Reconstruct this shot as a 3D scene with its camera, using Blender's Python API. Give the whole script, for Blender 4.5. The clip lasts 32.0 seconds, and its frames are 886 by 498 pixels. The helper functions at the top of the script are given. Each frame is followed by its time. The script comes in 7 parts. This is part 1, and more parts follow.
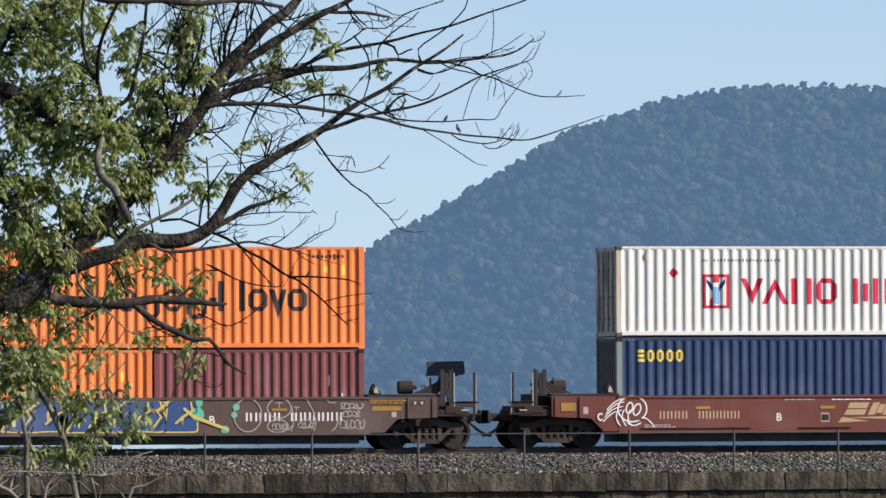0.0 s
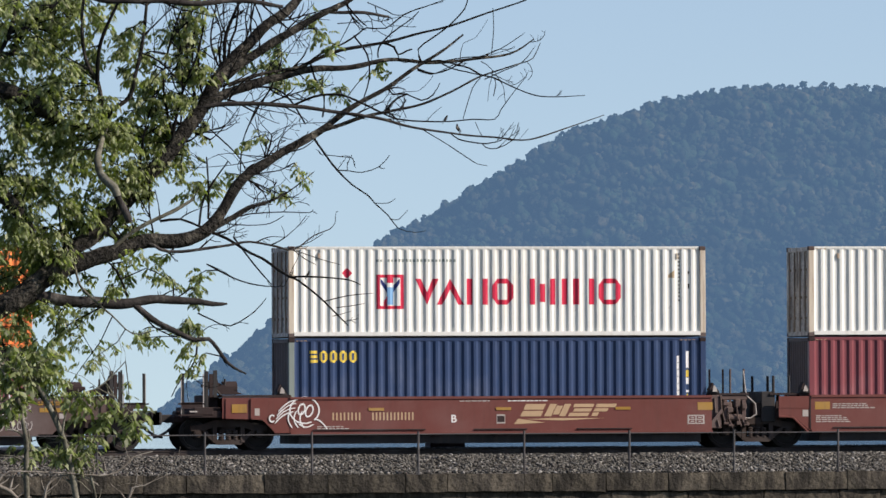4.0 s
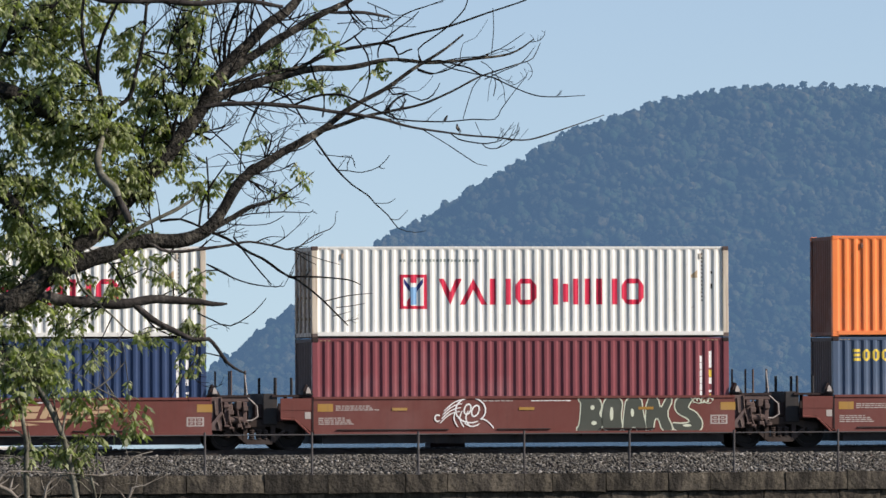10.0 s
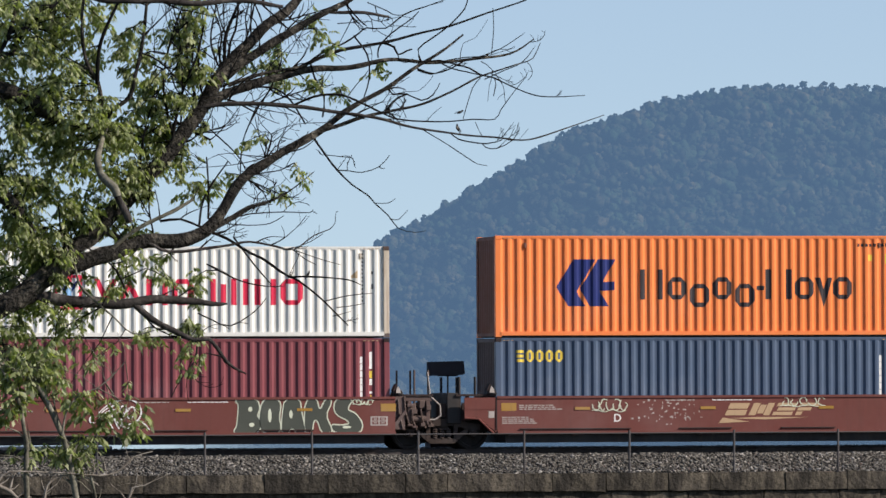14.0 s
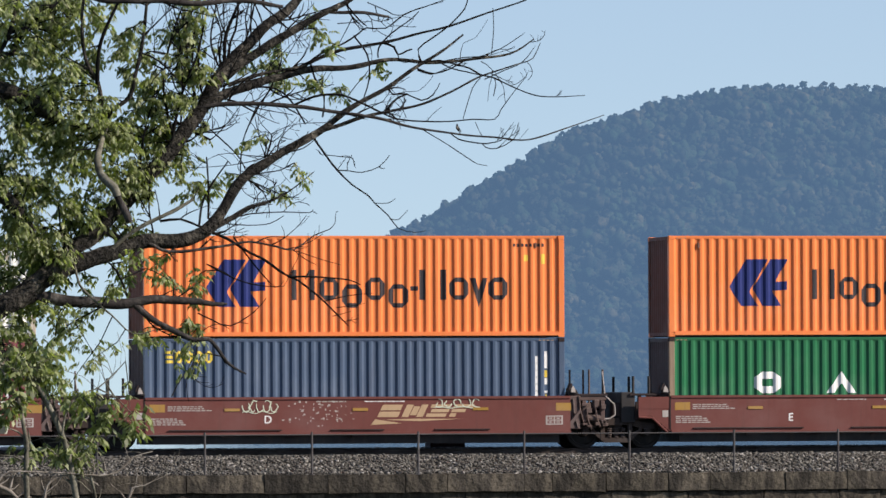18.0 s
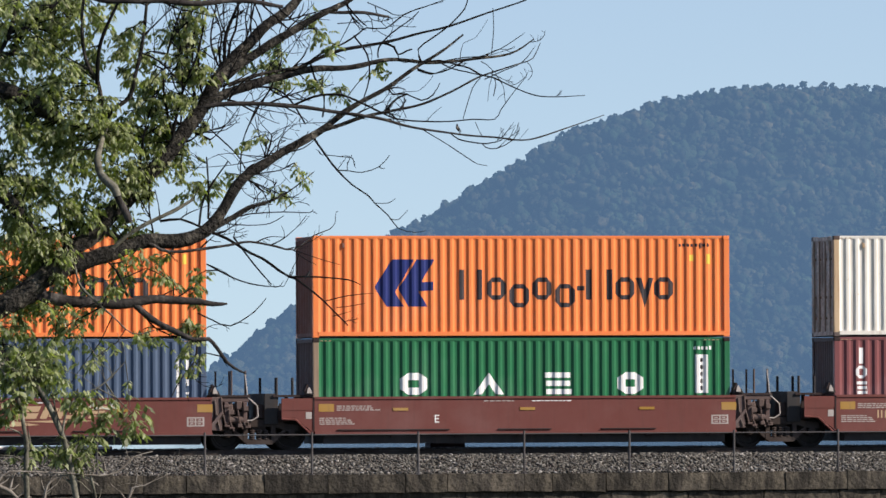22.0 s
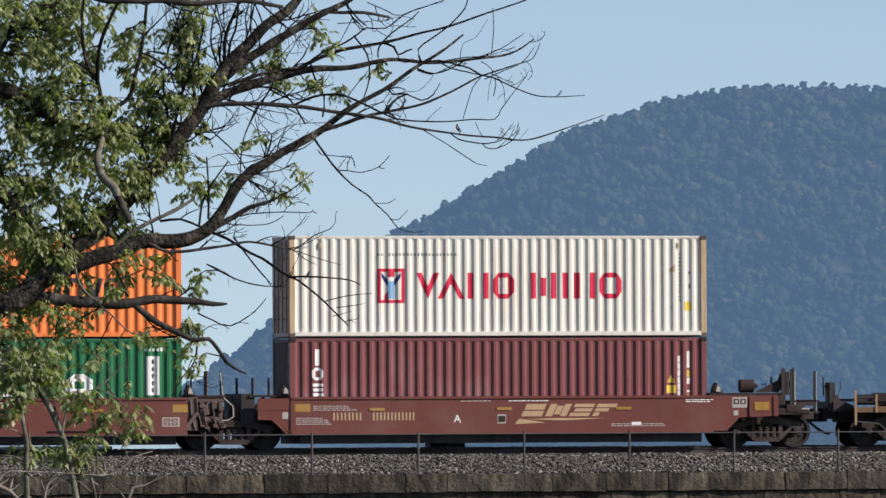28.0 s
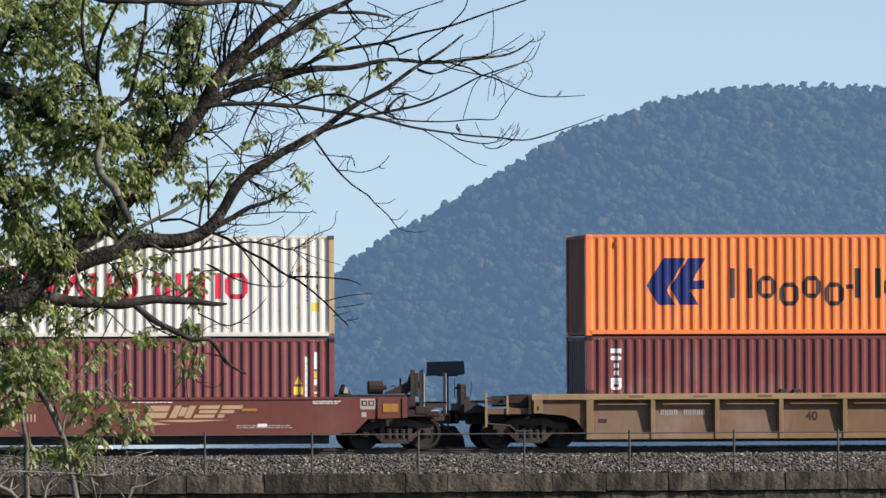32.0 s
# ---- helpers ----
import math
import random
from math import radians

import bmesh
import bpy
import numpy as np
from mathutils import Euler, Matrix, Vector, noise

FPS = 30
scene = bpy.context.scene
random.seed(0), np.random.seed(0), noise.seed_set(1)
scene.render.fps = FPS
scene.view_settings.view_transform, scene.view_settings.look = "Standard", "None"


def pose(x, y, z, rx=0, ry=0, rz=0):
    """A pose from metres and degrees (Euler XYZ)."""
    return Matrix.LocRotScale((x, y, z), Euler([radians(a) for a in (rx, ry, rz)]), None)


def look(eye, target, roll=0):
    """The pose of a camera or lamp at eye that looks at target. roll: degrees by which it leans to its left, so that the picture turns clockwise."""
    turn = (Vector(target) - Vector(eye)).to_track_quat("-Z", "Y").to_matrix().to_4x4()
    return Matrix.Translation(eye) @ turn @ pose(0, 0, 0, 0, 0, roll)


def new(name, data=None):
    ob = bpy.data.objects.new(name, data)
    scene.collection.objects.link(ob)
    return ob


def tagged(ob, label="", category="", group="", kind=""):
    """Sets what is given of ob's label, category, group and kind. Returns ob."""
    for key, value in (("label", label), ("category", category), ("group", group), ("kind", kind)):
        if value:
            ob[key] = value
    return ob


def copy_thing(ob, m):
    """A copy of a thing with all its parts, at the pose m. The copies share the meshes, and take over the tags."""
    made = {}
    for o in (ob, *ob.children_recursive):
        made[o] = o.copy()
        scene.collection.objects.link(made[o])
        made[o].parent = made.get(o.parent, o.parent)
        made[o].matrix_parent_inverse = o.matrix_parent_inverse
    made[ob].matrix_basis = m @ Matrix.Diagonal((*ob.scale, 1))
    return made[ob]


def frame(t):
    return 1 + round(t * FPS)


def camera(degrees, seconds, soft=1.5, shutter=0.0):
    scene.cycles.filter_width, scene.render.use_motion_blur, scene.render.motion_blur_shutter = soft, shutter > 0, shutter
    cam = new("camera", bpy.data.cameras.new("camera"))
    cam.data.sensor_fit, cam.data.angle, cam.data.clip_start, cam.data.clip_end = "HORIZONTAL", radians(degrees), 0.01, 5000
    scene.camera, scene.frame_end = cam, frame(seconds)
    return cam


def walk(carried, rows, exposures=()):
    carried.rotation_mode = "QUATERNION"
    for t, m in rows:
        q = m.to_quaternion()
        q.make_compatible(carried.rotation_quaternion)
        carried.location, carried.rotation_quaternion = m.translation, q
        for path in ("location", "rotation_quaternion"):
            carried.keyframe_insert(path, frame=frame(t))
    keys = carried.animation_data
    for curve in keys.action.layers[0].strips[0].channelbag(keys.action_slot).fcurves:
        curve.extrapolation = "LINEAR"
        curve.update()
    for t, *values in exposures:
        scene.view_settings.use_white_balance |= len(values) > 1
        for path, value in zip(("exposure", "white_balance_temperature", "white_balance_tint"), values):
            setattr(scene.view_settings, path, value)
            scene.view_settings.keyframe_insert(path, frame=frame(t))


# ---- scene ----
EYE = Vector((0, -223.6, 1.116))
TURN, TILT = radians(12.63), radians(1.1435)
AIM = EYE + 100 * Vector((math.sin(TURN) * math.cos(TILT), math.cos(TURN) * math.cos(TILT), math.sin(TILT)))
cam = camera(6.2932, 32.0, soft=1.52)
walk(cam, [(0, look(EYE, AIM, -0.2728)), (32, look(EYE, AIM, -0.2728))], exposures=[(0, 0.72, 6640, 16), (2, 0.70, 6640, 16), (3, 0.57, 6640, 16), (6, 0.58, 6640, 16), (14, 0.59, 6640, 16), (18, 0.65, 6640, 16), (24, 0.67, 6640, 16), (25, 0.64, 6640, 16), (27.5, 0.56, 6640, 16), (29, 0.48, 6640, 16), (30, 0.57, 6640, 16), (31, 0.71, 6640, 16), (32, 0.73, 6640, 16)])

# ---- daylight ----
SUN_EL, SUN_AZ = radians(33), radians(120)
world = bpy.data.worlds.new("sky")
scene.world = world
world.use_nodes = True
wn = world.node_tree.nodes
sky = wn.new("ShaderNodeTexSky")
sky.sky_type, sky.sun_disc = "NISHITA", False
sky.sun_elevation, sky.sun_rotation = SUN_EL, SUN_AZ
sky.air_density, sky.dust_density, sky.ozone_density, sky.altitude = 1.0, 0.45, 1.3, 0
# the sky lookup is raised, so the low band shows bluer sky from a little higher up
where = wn.new("ShaderNodeTexCoord")
lift = wn.new("ShaderNodeVectorMath")
lift.operation = "ADD"
lift.inputs[1].default_value = (0, 0, 0.10)
world.node_tree.links.new(where.outputs["Generated"], lift.inputs[0])
world.node_tree.links.new(lift.outputs["Vector"], sky.inputs["Vector"])
world.node_tree.links.new(sky.outputs["Color"], wn["Background"].inputs["Color"])
wn["Background"].inputs["Strength"].default_value = 0.095
sun = new("sun", bpy.data.lights.new("sun", "SUN"))
sun.data.energy, sun.data.angle, sun.data.color = 4.4, radians(0.53), (1.0, 0.93, 0.82)
SUN_WAY = Vector((math.sin(SUN_AZ) * math.cos(SUN_EL), math.cos(SUN_AZ) * math.cos(SUN_EL), math.sin(SUN_EL)))
sun.matrix_world = Matrix.Translation((40, -60, 60)) @ SUN_WAY.to_track_quat("Z", "Y").to_matrix().to_4x4()


# ---- materials ----
def nodes_of(name):
    m = bpy.data.materials.new(name)
    m.use_nodes = True
    nt = m.node_tree
    return m, nt, nt.nodes["Principled BSDF"], nt.links.new


def noise_node(nt, scale, detail=4.0, rough=0.55, stretch=(1, 1, 1), coords="Object"):
    tc = nt.nodes.new("ShaderNodeTexCoord")
    mp = nt.nodes.new("ShaderNodeMapping")
    mp.inputs["Scale"].default_value = stretch
    nt.links.new(tc.outputs[coords], mp.inputs["Vector"])
    nz = nt.nodes.new("ShaderNodeTexNoise")
    nz.inputs["Scale"].default_value, nz.inputs["Detail"].default_value, nz.inputs["Roughness"].default_value = scale, detail, rough
    nt.links.new(mp.outputs["Vector"], nz.inputs["Vector"])
    return nz.outputs["Fac"]


def ramp(nt, fac, stops):
    r = nt.nodes.new("ShaderNodeValToRGB")
    el = r.color_ramp.elements
    while len(el) < len(stops):
        el.new(0.5)
    for e, (p, c) in zip(el, stops):
        e.position, e.color = p, (*c, 1) if len(c) == 3 else c
    nt.links.new(fac, r.inputs["Fac"])
    return r.outputs["Color"]


def blend(nt, fac, a, b, mode="MIX"):
    mx = nt.nodes.new("ShaderNodeMix")
    mx.data_type, mx.blend_type = "RGBA", mode
    for sock, v in ((mx.inputs["Factor"], fac), (mx.inputs["A"], a), (mx.inputs["B"], b)):
        if isinstance(v, (int, float)):
            sock.default_value = v
        elif isinstance(v, tuple):
            sock.default_value = (*v, 1)
        else:
            nt.links.new(v, sock)
    return mx.outputs["Result"]


def bump(nt, bsdf, fac, strength, dist):
    b = nt.nodes.new("ShaderNodeBump")
    b.inputs["Strength"].default_value, b.inputs["Distance"].default_value = strength, dist
    nt.links.new(fac, b.inputs["Height"])
    nt.links.new(b.outputs["Normal"], bsdf.inputs["Normal"])


def paint(name, rgb, rough=0.5, fade=0.16, rust=0.3, dirt=(0.09, 0.06, 0.045), metal=0.0):
    """Weathered paint: large faded patches, vertical dirt runs and small rust specks."""
    m, nt, p, link = nodes_of(name)
    pale = tuple(c + (0.55 - c) * fade for c in rgb)
    dark = tuple(c * (1 - fade) for c in rgb)
    col = ramp(nt, noise_node(nt, 0.55, 5), [(0.3, dark), (0.52, rgb), (0.75, pale)])
    runs = ramp(nt, noise_node(nt, 2.2, 6, 0.65, (2.5, 2.5, 0.22)), [(0.52, (0, 0, 0)), (0.82, (rust, rust, rust))])
    col = blend(nt, runs, col, dirt)
    specks = ramp(nt, noise_node(nt, 9.0, 5, 0.7), [(0.64, (0, 0, 0)), (0.74, (rust * 1.6, rust * 1.6, rust * 1.6))])
    col = blend(nt, specks, col, (0.12, 0.05, 0.03))
    link(col, p.inputs["Base Color"])
    link(ramp(nt, noise_node(nt, 3.0), [(0.3, (rough - 0.1,) * 3), (0.7, (rough + 0.15,) * 3)]), p.inputs["Roughness"])
    p.inputs["Metallic"].default_value = metal
    p.inputs["Specular IOR Level"].default_value = 0.3
    bump(nt, p, noise_node(nt, 14.0, 5), 0.12, 0.01)
    return m


def mottled(name, stops, scale, rough=0.85, bump_to=0.4, bump_dist=0.02, vary=0.0, stretch=(1, 1, 1)):
    """A mixed natural surface; vary shifts the tone from piece to piece."""
    m, nt, p, link = nodes_of(name)
    col = ramp(nt, noise_node(nt, scale, 6, 0.62, stretch), stops)
    fine = ramp(nt, noise_node(nt, scale * 7, 4), [(0.35, (0.62, 0.62, 0.62)), (0.7, (1.2, 1.2, 1.2))])
    col = blend(nt, 0.8, col, fine, "MULTIPLY")
    if vary:
        info = nt.nodes.new("ShaderNodeObjectInfo")
        tone = ramp(nt, info.outputs["Random"], [(0.0, (1 - vary,) * 3), (0.5, (1, 0.97, 0.92)), (1.0, (1 + vary, 1 + vary * 0.9, 1 + vary * 0.75))])
        col = blend(nt, 1.0, col, tone, "MULTIPLY")
    link(col, p.inputs["Base Color"])
    p.inputs["Roughness"].default_value = rough
    p.inputs["Specular IOR Level"].default_value = 0.15
    bump(nt, p, noise_node(nt, scale * 3, 6), bump_to, bump_dist)
    return m


def island_tones(name, stops, rough=0.8, grain=20.0):
    """Many small joined pieces, each with a tone of its own."""
    m, nt, p, link = nodes_of(name)
    geo = nt.nodes.new("ShaderNodeNewGeometry")
    col = ramp(nt, geo.outputs["Random Per Island"], stops)
    fine = ramp(nt, noise_node(nt, grain, 4), [(0.3, (0.7, 0.7, 0.7)), (0.7, (1.15, 1.15, 1.15))])
    link(blend(nt, 0.8, col, fine, "MULTIPLY"), p.inputs["Base Color"])
    p.inputs["Roughness"].default_value = rough
    return m


M_ORANGE = paint("orange_paint", (0.757, 0.207, 0.058), 0.4, 0.05, 0.16, (0.16, 0.06, 0.035))
# darker copy of the orange: end-wall shade put into the colour, plus grime
M_ORANGE_END = paint("grimy_shaded_orange_paint", (0.185, 0.082, 0.058), 0.65, 0.15, 0.6)
M_WHITE = paint("off_white_paint", (0.655, 0.658, 0.62), 0.5, 0.05, 0.32, (0.24, 0.17, 0.1))
M_WHITE_POST = paint("rust_stained_white_paint", (0.52, 0.46, 0.37), 0.6, 0.15, 0.95, (0.20, 0.10, 0.055))
M_WHITE_OLD = paint("rust_streaked_white_paint", (0.65, 0.63, 0.57), 0.55, 0.08, 0.5, (0.3, 0.18, 0.09))
M_CREAM = paint("cream_weathered_paint", (0.46, 0.34, 0.21), 0.6, 0.1, 0.85, (0.2, 0.1, 0.05))
# dark base carries the shade of the end walls; grime and rust lie over it
M_DARK_END = paint("grimy_shaded_end_paint", (0.115, 0.088, 0.084), 0.65, 0.15, 0.6)
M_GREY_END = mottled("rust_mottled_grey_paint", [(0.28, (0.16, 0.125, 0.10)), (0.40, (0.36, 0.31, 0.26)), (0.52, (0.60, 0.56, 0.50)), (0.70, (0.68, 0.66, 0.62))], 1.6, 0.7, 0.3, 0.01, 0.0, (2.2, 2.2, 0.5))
M_GREEN_POST = paint("faded_grey_green_paint", (0.21, 0.25, 0.23), 0.6, 0.15, 0.4)
M_TAN_END = paint("grimy_tan_end_paint", (0.26, 0.19, 0.13), 0.65, 0.15, 0.8)
M_MAROON = paint("maroon_paint", (0.1482, 0.04524, 0.0429), 0.42, 0.1, 0.2)
M_OXBLOOD = paint("oxblood_paint", (0.178, 0.0595, 0.061), 0.42, 0.1, 0.2)
M_RED = paint("brick_red_paint", (0.186, 0.0505, 0.0595), 0.42, 0.08, 0.2)
M_NAVY = paint("navy_paint", (0.025, 0.048, 0.112), 0.42, 0.08, 0.12)
M_SLATE = paint("slate_blue_paint", (0.062, 0.093, 0.148), 0.42, 0.07, 0.2)
M_GREEN = paint("green_paint", (0.0126, 0.126, 0.0504), 0.42, 0.06, 0.12)
M_CAR = paint("red_brown_car_paint", (0.128, 0.0378, 0.0302), 0.65, 0.045, 0.3, (0.05, 0.026, 0.02))
M_CAR_GRIMY = paint("grimy_brown_car_paint", (0.088, 0.058, 0.051), 0.7, 0.1, 0.5, (0.045, 0.034, 0.03))
M_CAR_DARK = paint("sooty_brown_paint", (0.03, 0.019, 0.018), 0.85, 0.06, 0.6, (0.03, 0.025, 0.022))
M_YELLOW_CAR = paint("faded_ochre_paint", (0.195, 0.124, 0.060), 0.6, 0.12, 0.5)
M_OCHRE_BROWN = paint("grimy_brown_ochre_paint", (0.135, 0.078, 0.042), 0.7, 0.12, 0.55, (0.07, 0.045, 0.03))
M_OCHRE_PALE = paint("worn_pale_ochre_paint", (0.265, 0.180, 0.092), 0.6, 0.15, 0.5)
M_STEEL = paint("grimy_steel", (0.026, 0.024, 0.024), 0.7, 0.03, 0.4)
M_IRON = paint("rusty_truck_iron", (0.036, 0.026, 0.022), 0.95, 0.05, 0.6)
M_TYRE = paint("worn_wheel_steel", (0.013, 0.011, 0.010), 0.75, 0.03, 0.3, metal=0.0)
M_RUST = paint("rusty_brown_ironwork", (0.095, 0.067, 0.058), 0.8, 0.25, 0.6)
M_BOARD = paint("dark_blue_grey_sheet", (0.04785, 0.0522, 0.06264), 0.6, 0.1, 0.2)
M_STENCIL = paint("greyed_stencil_paint", (0.3654, 0.3306, 0.3045), 0.6, 0.1, 0.3)
M_HOSE = paint("black_rubber", (0.015, 0.015, 0.015), 0.6, 0.0, 0.1)
M_TXT_WHITE = paint("white_lettering", (0.696, 0.696, 0.6786), 0.55, 0.02, 0.1)
M_TXT_RED = paint("crimson_lettering", (0.4785, 0.0174, 0.0522), 0.5, 0.02, 0.08)
M_TXT_BLUE = paint("blue_lettering", (0.012, 0.022, 0.125), 0.45, 0.02, 0.08)
M_TXT_SKY = paint("pale_blue_lettering", (0.16, 0.32, 0.52), 0.5, 0.02, 0.08)
M_TXT_BLACK = paint("charcoal_lettering", (0.03, 0.026, 0.03), 0.5, 0.02, 0.08)
M_TXT_YELLOW = paint("yellow_lettering", (0.62, 0.45, 0.06), 0.5, 0.02, 0.12)
M_TXT_TAN = paint("tan_lettering", (0.42, 0.292, 0.172), 0.6, 0.08, 0.3)
M_REFLECT = paint("amber_reflective_sheet", (0.3132, 0.174, 0.03045), 0.5, 0.12, 0.6)
M_SPRAY_GREEN = paint("grey_green_spray_paint", (0.054, 0.062, 0.050), 0.6, 0.1, 0.1)
M_SPRAY_PALE = paint("pale_spray_paint", (0.5394, 0.5742, 0.4524), 0.6, 0.05, 0.1)
M_SPRAY_BLUE = paint("blue_spray_paint", (0.03306, 0.07395, 0.2001), 0.6, 0.1, 0.1)
M_SPRAY_YELLOW = paint("yellow_spray_paint", (0.5394, 0.435, 0.1218), 0.6, 0.1, 0.1)
M_SPRAY_TEAL = paint("teal_spray_paint", (0.10, 0.42, 0.30), 0.6, 0.1, 0.1)
M_SPRAY_BLACK = paint("black_spray_paint", (0.02, 0.02, 0.025), 0.6, 0.0, 0.1)
M_RAIL = paint("rail_steel", (0.035, 0.027, 0.024), 0.6, 0.1, 0.4)
M_TIE = mottled("creosoted_tie", [(0.3, (0.025, 0.02, 0.016)), (0.7, (0.08, 0.06, 0.045))], 3.0, stretch=(4, 0.6, 4))
M_FENCE = paint("dull_grey_galvanised_pipe", (0.058, 0.055, 0.056), 0.65, 0.1, 0.5)
M_BALLAST = island_tones("grey_ballast", [(0.0, (0.024, 0.0226, 0.0195)), (0.4, (0.055, 0.051, 0.043)), (0.75, (0.102, 0.096, 0.082)), (0.93, (0.1707, 0.1637, 0.1458)), (1.0, (0.313, 0.2988, 0.2775))])
M_BED = mottled("ballast_bed", [(0.3, (0.0425, 0.03825, 0.034)), (0.7, (0.119, 0.1105, 0.0935))], 6.0)
M_STONE = mottled("weathered_wall_stone", [(0.28, (0.013, 0.0125, 0.0115)), (0.46, (0.040, 0.0365, 0.032)), (0.64, (0.085, 0.076, 0.062)), (0.78, (0.19, 0.17, 0.14))], 2.2, 0.92, 1.0, 0.06, 0.4, (1.5, 1, 0.5))
M_CORE = mottled("dark_wall_joint", [(0.3, (0.02, 0.018, 0.016)), (0.7, (0.05, 0.045, 0.04))], 4.0)
M_GROUND = mottled("rough_grass_ground", [(0.3, (0.034, 0.04675, 0.017)), (0.6, (0.0765, 0.085, 0.034)), (0.8, (0.119, 0.102, 0.0595))], 0.35, 0.95, 0.5, 0.08)
M_BARK = mottled("grey_brown_bark", [(0.3, (0.009, 0.0088, 0.0084)), (0.48, (0.024, 0.0225, 0.020)), (0.60, (0.075, 0.069, 0.058)), (0.74, (0.24, 0.215, 0.175))], 6.5, 0.95, 1.0, 0.09, 0.0, (1, 1, 0.5))
M_TWIG = mottled("dark_twig_bark", [(0.3, (0.004, 0.0039, 0.0039)), (0.55, (0.0075, 0.0072, 0.007)), (0.8, (0.02, 0.019, 0.0185))], 5.0, 0.95, 0.6, 0.01)
M_LIMB = mottled("grey_brown_weathered_bark", [(0.3, (0.016, 0.0145, 0.014)), (0.55, (0.042, 0.038, 0.036)), (0.75, (0.13, 0.12, 0.11))], 5.0, 0.95, 0.9, 0.03, 0.0, (1, 1, 0.35))
M_SAPLING = mottled("pale_mossy_bark", [(0.3, (0.0425, 0.0408, 0.0323)), (0.5, (0.119, 0.1148, 0.08925)), (0.7, (0.2295, 0.221, 0.1785))], 7.0, 0.9, 0.5, 0.01)
M_DEADWOOD = mottled("pale_dead_wood", [(0.3, (0.119, 0.102, 0.085)), (0.7, (0.289, 0.2635, 0.2295))], 6.0, 0.9, 0.5, 0.01)


def leaf_material(name, stops):
    m, nt, p, link = nodes_of(name)
    geo = nt.nodes.new("ShaderNodeNewGeometry")
    col = ramp(nt, geo.outputs["Random Per Island"], stops)
    link(col, p.inputs["Base Color"])
    p.inputs["Roughness"].default_value = 0.55
    glow = nt.nodes.new("ShaderNodeBsdfTranslucent")
    link(blend(nt, 1.0, col, (1.35, 1.6, 0.55), "MULTIPLY"), glow.inputs["Color"])
    mix = nt.nodes.new("ShaderNodeMixShader")
    mix.inputs["Fac"].default_value = 0.42
    link(p.outputs["BSDF"], mix.inputs[1])
    link(glow.outputs["BSDF"], mix.inputs[2])
    link(mix.outputs["Shader"], nt.nodes["Material Output"].inputs["Surface"])
    return m


M_LEAF = leaf_material("green_leaves", [(0.0, (0.094, 0.108, 0.054)), (0.4, (0.165, 0.198, 0.080)), (0.75, (0.240, 0.275, 0.110)), (1.0, (0.37, 0.39, 0.25))])

# wooded hill four kilometres off, a backdrop: leaf tones under haze painted as a constant blue glow
M_HILL, nt, p, link = nodes_of("distant_woods_haze_glow")
geo = nt.nodes.new("ShaderNodeNewGeometry")
tone = ramp(nt, geo.outputs["Random Per Island"], [(0.0, (0.021, 0.026, 0.0185)), (0.6, (0.0235, 0.029, 0.0203)), (1.0, (0.029, 0.0325, 0.022))])
tone = blend(nt, 1.0, tone, ramp(nt, noise_node(nt, 0.16, 3, 0.55, (1, 0.4, 0.7)), [(0.36, (0.72, 1.0, 0.92)), (0.48, (0.85, 0.9, 0.9)), (0.6, (1.35, 1.12, 1.12)), (0.7, (1.75, 1.35, 1.3))]), "MULTIPLY")
link(blend(nt, 1.0, tone, blend(nt, 1.0, ramp(nt, noise_node(nt, 0.075, 5, 0.6, (1, 0.4, 0.7)), [(0.34, (0.38, 0.46, 0.52)), (0.66, (1.75, 1.68, 1.5))]), ramp(nt, noise_node(nt, 0.03, 4), [(0.36, (0.66, 0.72, 0.74)), (0.64, (1.24, 1.22, 1.15))]), "MULTIPLY"), "MULTIPLY"), p.inputs["Base Color"])
p.inputs["Roughness"].default_value = 1.0
p.inputs["Specular IOR Level"].default_value = 0.0
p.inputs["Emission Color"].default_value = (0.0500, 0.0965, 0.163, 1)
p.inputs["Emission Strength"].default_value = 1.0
bump(nt, p, noise_node(nt, 0.5, 6, 0.7), 0.9, 3.0)

M_WATER, nt, p, link = nodes_of("river_water")
p.inputs["Base Color"].default_value = (0.025, 0.032, 0.034, 1)
p.inputs["Roughness"].default_value = 0.05
p.inputs["Specular IOR Level"].default_value = 0.455
bump(nt, p, noise_node(nt, 0.5, 5, 0.6, (1, 0.4, 1)), 0.06, 0.12)


# ---- builders ----
def box(bm, x0, x1, y0, y1, z0, z1, soft=0.0):
    made = bmesh.ops.create_cube(bm, size=1.0, matrix=Matrix.Translation(((x0 + x1) / 2, (y0 + y1) / 2, (z0 + z1) / 2)) @ Matrix.Diagonal((x1 - x0, y1 - y0, z1 - z0, 1)))
    if soft:
        edges = list({e for v in made["verts"] for e in v.link_edges})
        bmesh.ops.bevel(bm, geom=edges, offset=soft, segments=1, affect="EDGES")


def prism(bm, outline, y0, y1):
    """An outline in x and z, pushed from y0 to y1."""
    a = [bm.verts.new((x, y0, z)) for x, z in outline]
    b = [bm.verts.new((x, y1, z)) for x, z in outline]
    bm.faces.new(a)
    bm.faces.new(b[::-1])
    for i in range(len(a)):
        j = (i + 1) % len(a)
        bm.faces.new((a[j], a[i], b[i], b[j]))


